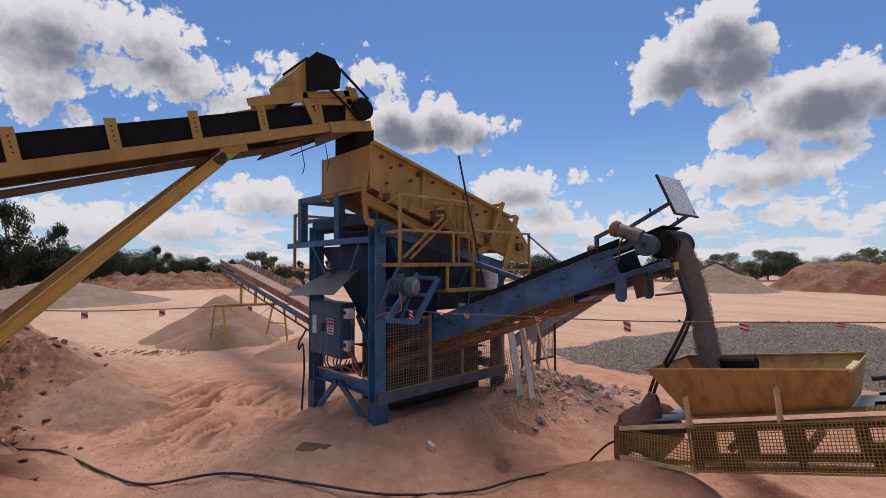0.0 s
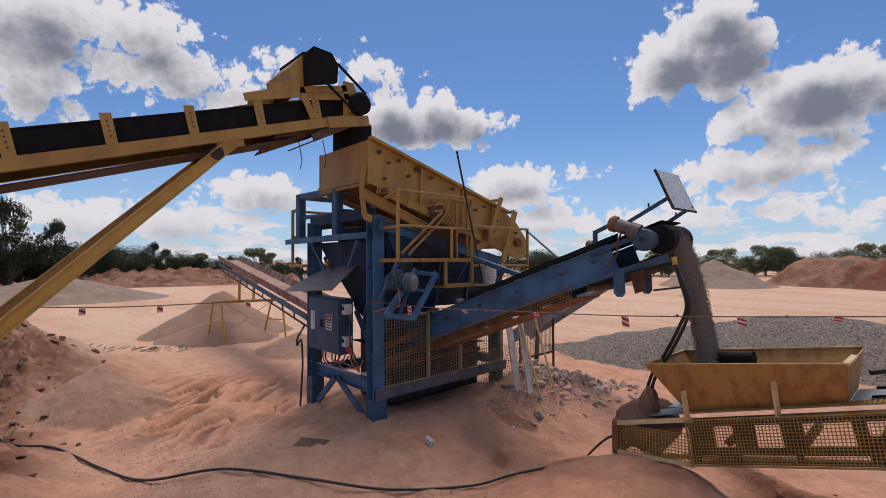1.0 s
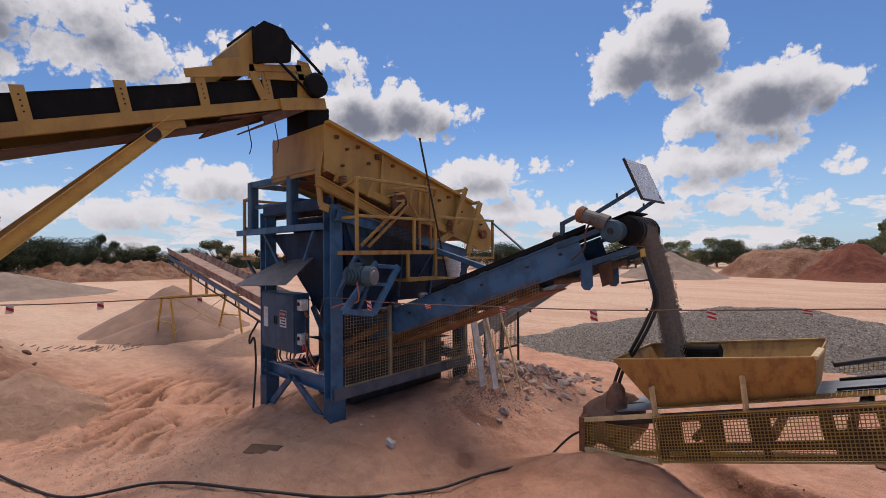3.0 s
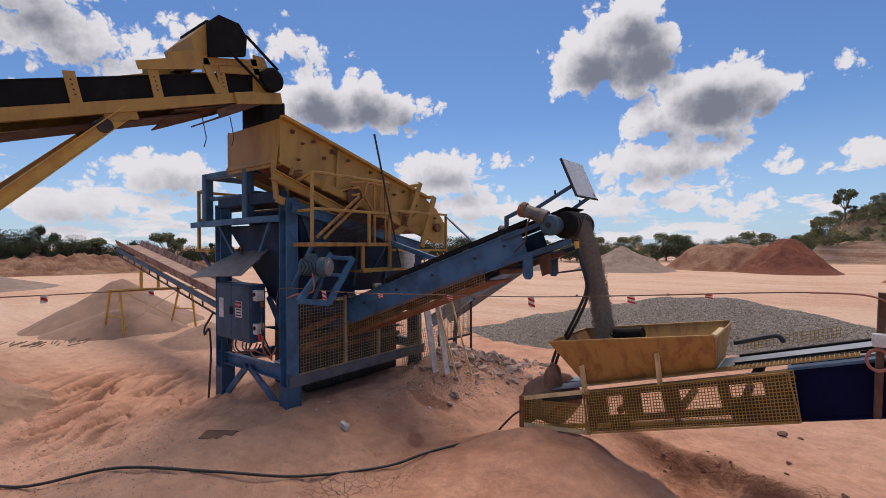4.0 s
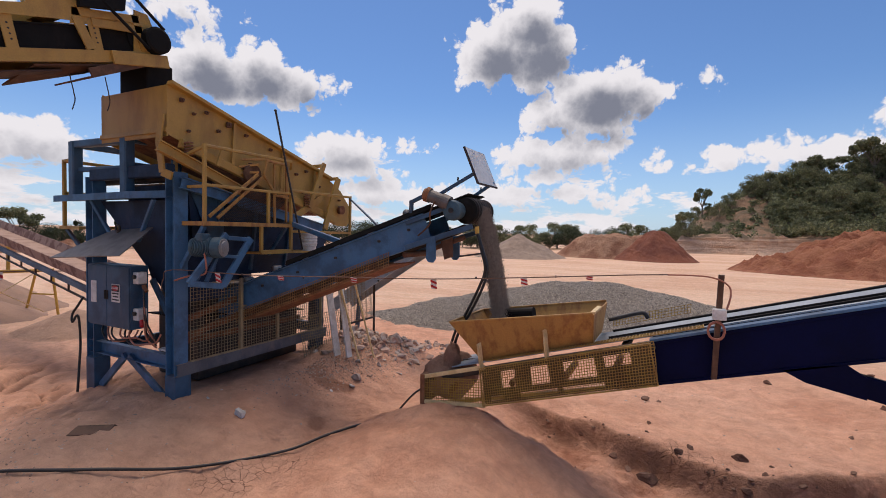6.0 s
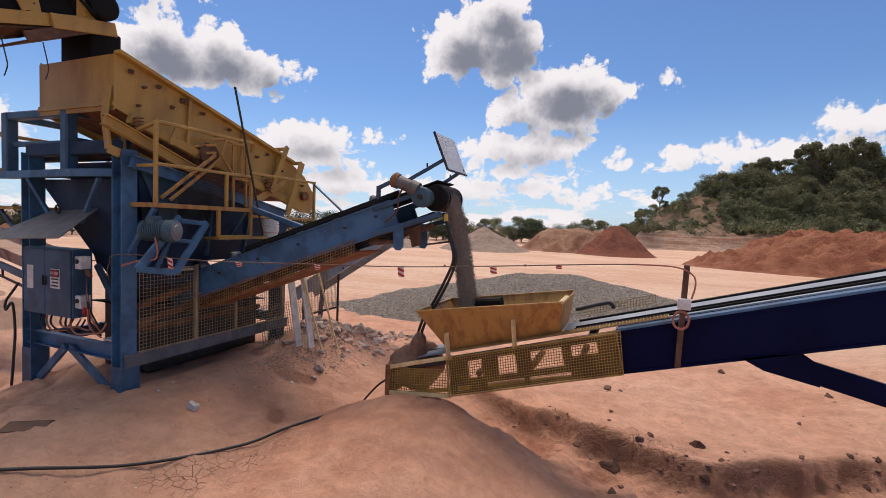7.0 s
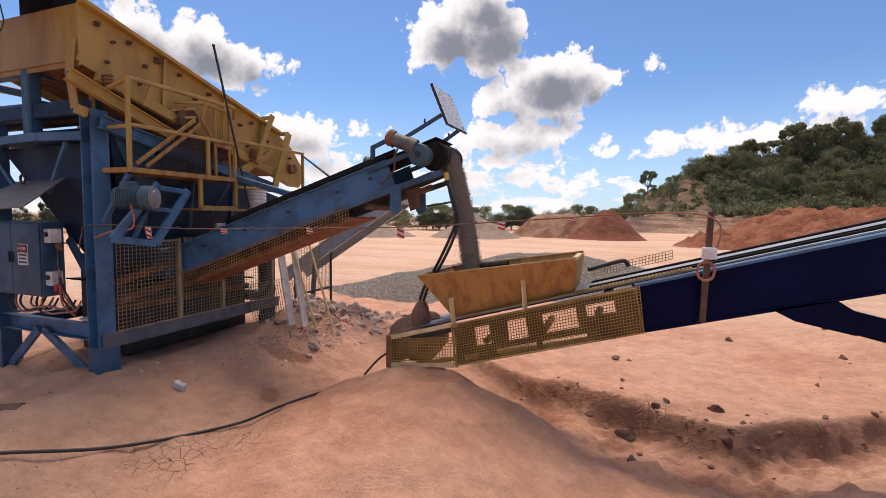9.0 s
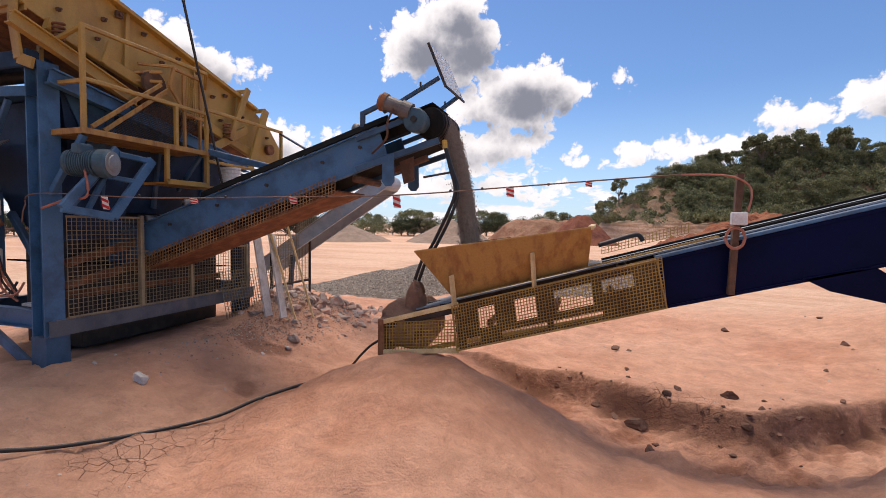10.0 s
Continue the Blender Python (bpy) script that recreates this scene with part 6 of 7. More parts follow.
def build_stream():
    rnd = random.Random(11)
    grit = thing("falling_grit", (4.2, 1.9, 1.2), "dark grey column of crushed grit falling from the belt", "grit", kind="stuff")
    path = [Vector(p) for p in ((3.86, 1.97, 2.76), (3.96, 1.96, 2.62), (4.03, 1.95, 2.42), (4.10, 1.94, 2.15), (4.16, 1.94, 1.84), (4.22, 1.94, 1.5), (4.28, 1.94, 1.1))]
    def along(u):
        k = min(int(u * 6), 5)
        return path[k].lerp(path[k + 1], u * 6 - k)
    # the packed middle of the fall
    bm = bmesh.new()
    rings, n = [], 18
    for i in range(61):
        u = i / 60
        c = along(u)
        ring = []
        for k in range(n):
            a = 2 * math.pi * k / n
            w = (0.064 + 0.028 * u) * (1 + 0.35 * noise.noise(Vector((math.cos(a) * 1.5, math.sin(a) * 1.5, u * 14))) + 0.15 * noise.noise(Vector((math.cos(a) * 5, math.sin(a) * 5, u * 50))))
            ring.append(bm.verts.new(c + Vector((math.cos(a) * w * 0.85, math.sin(a) * w * 1.7, 0.0 if u > 0.12 else math.cos(a) * -0.04))))
        rings.append(ring)
    for a, b in zip(rings, rings[1:]):
        for k in range(n):
            bm.faces.new((a[k], a[(k + 1) % n], b[(k + 1) % n], b[k]))
    core = part("packed_grit", bm, M["falling"], grit)
    core["kind"] = "stuff"
    verts, faces = [], []
    for i in range(34000):
        u = rnd.random()
        r = (0.072 + 0.042 * u) * (0.8 + abs(rnd.gauss(0, 0.26)) if rnd.random() < 0.94 else abs(rnd.gauss(0.9, 0.5)))
        a = rnd.random() * 2 * math.pi
        c = along(u) + Vector((r * 0.85 * math.cos(a), r * math.sin(a) * 1.7, rnd.uniform(-0.02, 0.02)))
        s = rnd.uniform(0.0018, 0.0055)
        m = len(verts)
        stretch = s * rnd.uniform(2.0, 6.0)
        verts += [c + Vector((s, 0, 0)), c + Vector((-s * 0.6, s, 0)), c + Vector((-s * 0.5, -s, 0)), c + Vector((0, 0, stretch))]
        faces += [(m, m + 1, m + 3), (m + 1, m + 2, m + 3), (m + 2, m, m + 3), (m, m + 2, m + 1)]
    mesh = bpy.data.meshes.new("grains")
    mesh.from_pydata([tuple(v) for v in verts], [], faces)
    mesh.materials.append(M["falling"])
    ob = new("grains", mesh)
    ob.parent = grit
    ob.matrix_parent_inverse = Matrix.Translation(-grit.location)
    ob["kind"] = "stuff"


build_stream()


def build_cable():
    pts = []
    for x, y in ((-8.0, -5.0), (-5.0, -4.6), (-3.45, -4.15), (-2.7, -3.6), (-1.63, -3.16), (-0.72, -2.82), (0.27, -2.2), (1.24, -1.6), (1.68, -0.83), (2.15, 0.07), (2.45, 0.5), (2.66, 0.82)):
        pts.append((x, y, ground_z(x, y) + 0.03))
    pts.append((2.78, 0.98, ground_z(2.78, 0.98) - 0.03))
    bm = bmesh.new(); tube(bm, pts, 0.017, 8)
    tagged(part("power_cable", bm, M["black"], None, smooth=True), "thick black power cable lying across the sand", "cable")
    pts = [(2.66, 1.8, ground_z(2.66, 1.8) - 0.04), (2.74, 1.8, ground_z(2.74, 1.8) + 0.015), (3.05, 1.78, 0.0), (3.42, 1.75, 0.22)]
    bm = bmesh.new(); tube(bm, pts, 0.015, 8)
    tagged(part("power_cable", bm, M["black"], None, smooth=True), "black cable rising from the sand to the conveyor tail", "cable")


build_cable()


# ---- heaps, banks and the hill ----
def heap(name, cx, cy, rx, ry, high, mat, label, turn=0.0, flat=0.0, rough=0.06, rings=40, spokes=96, scale=0.6, category="heap"):
    """A tipped heap: steep straight flanks, a rounded or long flat crest, uneven outline."""
    base = ground_z(cx, cy) - 0.08
    c, s = math.cos(turn), math.sin(turn)
    bm = bmesh.new()
    rows = []
    for i in range(rings + 1):
        r = i / rings
        row = []
        for k in range(spokes):
            a = 2 * math.pi * k / spokes
            w = 1 + 0.12 * noise.noise(Vector((math.cos(a) * 1.3 + cx, math.sin(a) * 1.3 + cy, 3.1)))
            u, v = r * w * math.cos(a) * rx, r * w * math.sin(a) * ry
            x, y = cx + u * c - v * s, cy + u * s + v * c
            slope = max(0.0, 1 - max(0.0, r - flat) / (1 - flat))
            h = high * (slope ** 1.12 if slope < 0.9 else 0.9 ** 1.12 + (slope - 0.9) * 0.7)
            p = Vector((x * scale, y * scale, 0.7))
            lump = noise.noise(p) + 0.5 * noise.noise(p * 2.7) + 0.3 * noise.noise(p * 6.3)
            h += high * rough * lump * min(1.0, slope * 4)
            row.append(bm.verts.new((x, y, base + h)))
            if i == 0:
                break
        rows.append(row)
    for k in range(spokes):
        bm.faces.new((rows[0][0], rows[1][k], rows[1][(k + 1) % spokes]))
    for a, b in zip(rows[1:], rows[2:]):
        for k in range(spokes):
            bm.faces.new((a[k], b[k], b[(k + 1) % spokes], a[(k + 1) % spokes]))
    return tagged(part(name, bm, mat, None, smooth=True), label, category)


heap("sand_mound", -15.2, 2.6, 3.4, 3.0, 1.95, M["brown_fines"], "tall brown heap of screened sand under the side conveyor", 0.3, 0, 0.04)
heap("sand_mound", -12.9, 1.9, 2.7, 2.2, 0.85, M["brown_fines"], "lower brown heap of screened sand before the taller one", 0.5, 0.15, 0.05)
heap("crusher_dust_mound", -44.0, -1.4, 8.5, 6.5, 1.95, M["grey_fines"], "low pale grey heap of crusher dust", 1.2, 0.12)
heap("crusher_dust_mound", -12.0, 55.2, 6.3, 6.0, 3.25, M["grey_fines"], "conical grey-brown heap of crusher dust")
heap("crusher_dust_mound", -24.9, 50.7, 6.0, 5.6, 2.45, M["grey_fines"], "low pale heap of crusher dust")
heap("red_soil_mound", -1.4, 64.5, 8.2, 6.0, 3.15, M["dry_soil"], "long flat-topped heap of dry pale soil", 0.12, 0.55, 0.16, 50, 140, 0.5)
heap("red_soil_mound", 4.3, 60.4, 5.2, 5.0, 3.9, M["red_soil"], "steep dark red soil heap", 0.2, 0.16, 0.07, 50, 120, 0.8)
heap("red_soil_mound", 30.5, 50.5, 20.5, 9.0, 3.75, M["orange_soil"], "long heap of red soil below the wooded hill", 0.1, 0.5, 0.22, 60, 240, 0.7)
heap("soil_bank", -62.0, 13.0, 4.0, 20.0, 2.1, M["dry_soil"], "rough bank of red soil before the woods", -0.25, 0.3, 0.3, 44, 220, 0.9, "bank")


def gravel_heap(pile, count, seed):
    """Strews loose stones over a heap."""
    rnd = random.Random(seed)
    verts, faces = [], []
    co = [v.co.copy() for v in pile.data.vertices]
    polys = [p for p in pile.data.polygons if len(p.vertices) == 4]
    for i in range(count):
        p = polys[int(rnd.random() ** 0.75 * len(polys)) % len(polys)]
        a, b, c, d = [co[k] for k in p.vertices]
        u, v = rnd.random(), rnd.random()
        q = a.lerp(b, u).lerp(d.lerp(c, u), v)
        s = rnd.uniform(0.012, 0.036)
        n = len(verts)
        for e in ((1, 0, 0), (-1, 0.2, 0), (0, 1, 0.1), (0.1, -1, 0), (0, 0, 0.9), (0, 0, -0.5)):
            verts.append(tuple(q + Vector([(e[j] + rnd.uniform(-0.35, 0.35)) * s for j in range(3)])))
        for f in ((0, 2, 4), (2, 1, 4), (1, 3, 4), (3, 0, 4), (2, 0, 5), (1, 2, 5), (3, 1, 5), (0, 3, 5)):
            faces.append(tuple(n + k for k in f))
    mesh = bpy.data.meshes.new("loose_gravel")
    mesh.from_pydata(verts, [], faces)
    mesh.materials.append(M["gravel_island"])
    ob = new("loose_gravel", mesh)
    ob.parent = pile
    ob["kind"] = "stuff"


def island_material(name, dark, light):
    mat, tree, shader, geo = material(name)
    col = mix_col(tree, geo.outputs["Random Per Island"], dark, light)
    col = mix_col(tree, 1.0, col, math_node(tree, "ADD", 0.75, math_node(tree, "MULTIPLY", noise_node(tree, geo.outputs["Position"], 60, 3), 0.5)), "MULTIPLY")
    tree.links.new(col, shader.inputs["Base Color"])
    shader.inputs["Roughness"].default_value = 0.9
    return mat


M["gravel_island"] = island_material("mixed_grey_gravel", (0.14, 0.112, 0.09), (0.50, 0.42, 0.345))
gravel_heap(heap("gravel_mound", 3.5, 13.2, 7.0, 4.1, 1.3, M["gravel"], "long heap of grey crushed gravel", 0.41, 0.12, 0.1, 60, 160, 0.5), 30000, 5)
gravel_heap(heap("gravel_mound", 0.3, 9.9, 3.8, 2.1, 0.6, M["gravel"], "low spread of grey crushed gravel before the larger heap", 0.35, 0.2, 0.12, 40, 110, 0.8), 12000, 6)


def hill_round(x, y):
    """Bearing and distance of a place of the hill, seen from the yard."""
    return math.degrees(math.atan2(x - 6.2, y + 4.0)), math.hypot(x - 6.2, y + 4.0)


CREST = ((-0.6, 0.0), (0.8, 3.6), (2.4, 8.2), (6.9, 13.6), (12.0, 15.6), (20.0, 18.0), (50.0, 21.0))


def hill_z(x, y):
    """The wooded hill beyond the yard: a cut face at its foot, a bench, then an eroded slope up to the crest."""
    turn, away = hill_round(x, y)
    crest = 0.0
    for (a, za), (b, zb) in zip(CREST, CREST[1:]):
        if a <= turn <= b:
            crest = za + (zb - za) * (turn - a) / (b - a)
    p = Vector((x * 0.06, y * 0.06, 0.4))
    foot = 96.0 + 0.7 * max(0.0, turn - 3.0) + 2.5 * noise.noise(Vector((x * 0.12, 2.0, 0)))
    u = away - foot
    rise = min(3.8, 1.2 * crest) * step01(u, 0.0, 3.2) + max(0.0, crest - 3.8) * step01(u, 5.0, 34.0) ** 0.9
    gully = abs(noise.noise(Vector((turn * 0.9 + 0.05 * u, u * 0.03, 1.0)))) + 0.5 * abs(noise.noise(Vector((turn * 2.3 + 0.08 * u, u * 0.06, 4.0))))
    rise -= 1.0 * gully * step01(rise, 0.4, 3.0)
    return -0.95 + rise + step01(rise, 0.8, 6.0) * (1.2 * noise.noise(p) + 0.8 * noise.noise(p * 3.3) + 0.5 * noise.noise(p * 8))


def build_hill():
    bm = bmesh.new()
    nx, ny = 230, 100
    rows = []
    for j in range(ny + 1):
        away = 92.0 + 88.0 * (j / ny) ** 1.4
        row = []
        for i in range(nx + 1):
            a = radians(-2.0 + 54.0 * (i / nx) ** 1.25)
            x, y = 6.2 + away * math.sin(a), -4.0 + away * math.cos(a)
            row.append(bm.verts.new((x, y, hill_z(x, y))))
        rows.append(row)
    for j in range(ny):
        for i in range(nx):
            bm.faces.new((rows[j][i], rows[j][i + 1], rows[j + 1][i + 1], rows[j + 1][i]))
    tagged(part("hill", bm, M["hill"], None, smooth=True), "cut hillside of pale and red earth with scrub", "hill", kind="structure")


def hill_material():
    """Brown eroded slope over a paler cut face, with darker gullies and leaf litter."""
    mat, tree, shader, geo = material("eroded_hillside")
    spot = geo.outputs["Position"]
    split = nd(tree, "ShaderNodeSeparateXYZ")
    tree.links.new(spot, split.inputs[0])
    wide = noise_node(tree, spot, 0.3, 6, 0.65)
    beds = noise_node(tree, vec_node(tree, "MULTIPLY", spot, (0.1, 0.1, 1.6)).outputs[0], 1.0, 6, 0.65, 0.4)
    fine = noise_node(tree, spot, 2.4, 6, 0.7)
    col = mix_col(tree, ramp(tree, wide, 0.4, 0.62), (0.27, 0.155, 0.09), (0.12, 0.09, 0.052))
    level = math_node(tree, "ADD", split.outputs[2], math_node(tree, "MULTIPLY", wide, 3.0))
    cutface = mix_col(tree, ramp(tree, beds, 0.4, 0.6), (0.64, 0.43, 0.30), (0.40, 0.21, 0.12))
    col = mix_col(tree, ramp(tree, level, 4.6, 3.0), col, cutface)
    col = mix_col(tree, 1.0, col, math_node(tree, "ADD", 0.55, math_node(tree, "MULTIPLY", fine, 0.9)), "MULTIPLY")
    tree.links.new(col, shader.inputs["Base Color"])
    shader.inputs["Roughness"].default_value = 0.95
    node = nd(tree, "ShaderNodeBump")
    node.inputs["Strength"].default_value = 0.9
    node.inputs["Distance"].default_value = 0.4
    tree.links.new(math_node(tree, "ADD", fine, beds), node.inputs["Height"])
    tree.links.new(node.outputs[0], shader.inputs["Normal"])
    return mat


M["hill"] = hill_material()
build_hill()


# ---- trees ----
def tree_template(name, seed, tall, wide, open_crown, mat, leaves, limbs=12, fine=1.0):
    rnd = random.Random(seed)
    tree = thing(name, (0, 0, 0), "", "")
    bm = bmesh.new()
    fork = tall * (0.14 if not open_crown else 0.4)
    lean = Vector((rnd.uniform(-0.08, 0.08), rnd.uniform(-0.08, 0.08), 1))
    top = lean * fork
    rod(bm, (0, 0, -0.4), top, tall * 0.024, 7, tall * 0.016)
    clumps = []
    for i in range(9 if open_crown else limbs):
        a = 2 * math.pi * i / 5 + rnd.uniform(-0.5, 0.5)
        up = rnd.uniform(0.25, 0.98) if open_crown else rnd.uniform(0.05, 0.95)
        reach = wide * (0.5 + 0.5 * rnd.random()) * (1.0 - 0.55 * up)
        end = Vector((math.cos(a) * reach, math.sin(a) * reach, fork + (tall - fork) * up * 0.93))
        mid = top.lerp(end, 0.5) + Vector((0, 0, -0.05 * tall))
        rod(bm, top * rnd.uniform(0.75, 1.0), mid, tall * 0.011, 5, tall * 0.007)
        rod(bm, mid, end, tall * 0.007, 5, tall * 0.003)
        clumps.append((end, wide * rnd.uniform(0.26, 0.42) * (0.75 if open_crown else 1.0)))
    part("trunk", bm, M["bark"], tree)
    verts, faces = [], []
    for i in range(leaves):
        c, r = clumps[rnd.randrange(len(clumps))]
        d = Vector((rnd.gauss(0, 1), rnd.gauss(0, 1), rnd.gauss(0, 0.75)))
        d.normalize()
        p = c + d * r * rnd.random() ** 0.45
        s = tall * rnd.uniform(0.010, 0.023) * fine
        turn = Euler((rnd.uniform(0, 6.3), rnd.uniform(0, 6.3), rnd.uniform(0, 6.3))).to_matrix()
        n = len(verts)
        for e in ((-1, -0.5, 0), (0.2, -0.9, 0.15), (1, 0.1, 0), (0.1, 0.8, -0.15)):
            verts.append(tuple(p + turn @ (Vector(e) * s)))
        faces.append((n, n + 1, n + 2, n + 3))
    mesh = bpy.data.meshes.new("crown")
    mesh.from_pydata(verts, [], faces)
    mesh.materials.append(mat)
    crown = new("crown", mesh)
    crown.parent = tree
    return tree


def build_trees():
    kinds = [tree_template("tree", 1, 6.0, 2.6, False, M["leaf"], 4200), tree_template("tree", 2, 5.0, 2.4, False, M["leaf_far"], 9000, 18, 0.6),
             tree_template("tree", 3, 9.0, 3.4, True, M["leaf"], 3400), tree_template("tree", 4, 4.0, 2.4, False, M["leaf"], 3200),
             tree_template("tree", 5, 6.2, 2.1, False, M["leaf_far"], 9000, 30, 0.7), tree_template("tree", 6, 5.6, 2.9, False, M["leaf"], 6000, 20)]
    labels = ["dense dark green gum tree", "low dark green scrub tree", "tall open-crowned gum tree on the skyline", "round olive green bush", "upright dark green tree with a dense crown", "broad olive green gum tree"]
    rnd = random.Random(21)
    spots = []
    # left woods, in three ranks behind the soil bank, lower towards the yard's back
    for i in range(31):
        y = -30 + i * 2.45
        low = 1.0 - 0.42 * step01(y, -2.0, 30.0)
        for rank in range(2):
            spots.append((-68 - 4.5 * rank + rnd.uniform(-1.5, 1.5) + 0.18 * max(0, y), y + rnd.uniform(-0.8, 0.8), None, 1 if rank != 1 else rnd.choice((1, 4)), rnd.uniform(0.85, 1.12) * low, "trees of the far wood"))
    for y, k, s in ((-4.3, 4, 1.72), (-0.6, 4, 1.36), (9.5, 4, 0.95), (14.5, 2, 0.5), (24.0, 2, 0.6)):
        spots.append((-66, y, None, k, s, "trees of the far wood"))
    # woods along the back of the yard
    for i in range(32):
        u = i / 31
        x, y = -62 + 84 * u, 46 + 66 * u ** 0.8
        for rank in range(2):
            spots.append((x + rnd.uniform(-1, 1) - 3 * rank, y + rnd.uniform(-2, 2) + 6 * rank, None, rnd.choice((0, 1, 1, 3)), rnd.uniform(0.62, 0.98) * (1 if u < 0.9 else 0.9), "trees of the back wood"))
    # trees on the hill, dense beyond the bare eroded flank
    count = 0
    while count < 170:
        turn, u = rnd.uniform(0.5, 34), rnd.choice((rnd.uniform(5, 30), rnd.uniform(28, 46)))
        away = 96.0 + 0.7 * max(0.0, turn - 3.0) + u
        if turn < 7.5 + 0.07 * (34 - u) and not (u > 27 and rnd.random() < 0.55):
            continue
        a = radians(turn)
        x, y = 6.2 + away * math.sin(a), -4.0 + away * math.cos(a)
        count += 1
        spots.append((x, y, hill_z(x, y) - 0.2, rnd.choice((0, 0, 5, 3, 2 if u > 26 else 5)), rnd.uniform(0.55, 1.1) * (0.75 if turn < 7 else 1.0), "trees on the hill"))
    for turn, u, k, s in ((1.2, 3, 0, 0.85), (0.2, 6, 3, 0.9), (-0.6, 10, 0, 0.9), (4.2, 22, 3, 0.9), (5.0, 25, 0, 0.7), (16.0, 36, 5, 1.0), (18.6, 38, 2, 0.75), (20.5, 38, 0, 1.0)):
        a, away = radians(turn), 96.0 + 0.7 * max(0.0, turn - 3.0) + u
        x, y = 6.2 + away * math.sin(a), -4.0 + away * math.cos(a)
        spots.append((x, y, hill_z(x, y) - 0.2, k, s, "trees on the hill"))
    first = set()
    for x, y, z, k, s, group in spots:
        z = ground_z(x, y) if z is None else z
        m = Matrix.Translation((x, y, z)) @ Euler((0, 0, rnd.uniform(0, 6.28))).to_matrix().to_4x4()
        if k in first:
            ob = copy_thing(kinds[k], m)
        else:
            ob = kinds[k]
            ob.matrix_basis = m
            first.add(k)
        slim = 0.66 if k == 4 else 1.0 if "hill" in group else 1.55
        ob.scale = (s * slim * rnd.uniform(0.9, 1.15), s * slim * rnd.uniform(0.9, 1.15), s)
        tagged(ob, labels[k], "tree", group)


build_trees()


def build_scrub():
    """Low scrub over the hillside, too small to tell apart."""
    rnd = random.Random(77)
    verts, faces = [], []
    clumps = 0
    while clumps < 2100:
        turn, u = rnd.uniform(0.5, 34), rnd.uniform(3, 44)
        bare = turn < 7.5 + 0.07 * (34 - u)
        if bare and rnd.random() < 0.8 or (u < 8 and rnd.random() < 0.6):
            continue
        a, away = radians(turn), 96.0 + 0.7 * max(0.0, turn - 3.0) + u
        x, y = 6.2 + away * math.sin(a), -4.0 + away * math.cos(a)
        clumps += 1
        r = rnd.uniform(0.4, 1.3) if bare else rnd.uniform(0.6, 1.9)
        c = Vector((x, y, hill_z(x, y) + (0.0 if bare else rnd.uniform(0.0, 1.5))))
        for i in range(60):
            d = Vector((rnd.gauss(0, 1), rnd.gauss(0, 1), abs(rnd.gauss(0, 1)))).normalized()
            p = c + Vector((d.x * r, d.y * r, d.z * r * 1.1)) * rnd.random() ** 0.4
            s = rnd.uniform(0.10, 0.26)
            turn = Euler((rnd.uniform(0, 6.3), rnd.uniform(0, 6.3), rnd.uniform(0, 6.3))).to_matrix()
            n = len(verts)
            for e in ((-1, -0.5, 0), (0.2, -0.9, 0.15), (1, 0.1, 0), (0.1, 0.8, -0.15)):
                verts.append(tuple(p + turn @ (Vector(e) * s)))
            faces.append((n, n + 1, n + 2, n + 3))
    mesh = bpy.data.meshes.new("hill_scrub")
    mesh.from_pydata(verts, [], faces)
    mesh.materials.append(M["leaf"])
    tagged(new("hill_scrub", mesh), "olive green scrub covering the hillside", "scrub", kind="stuff")


build_scrub()


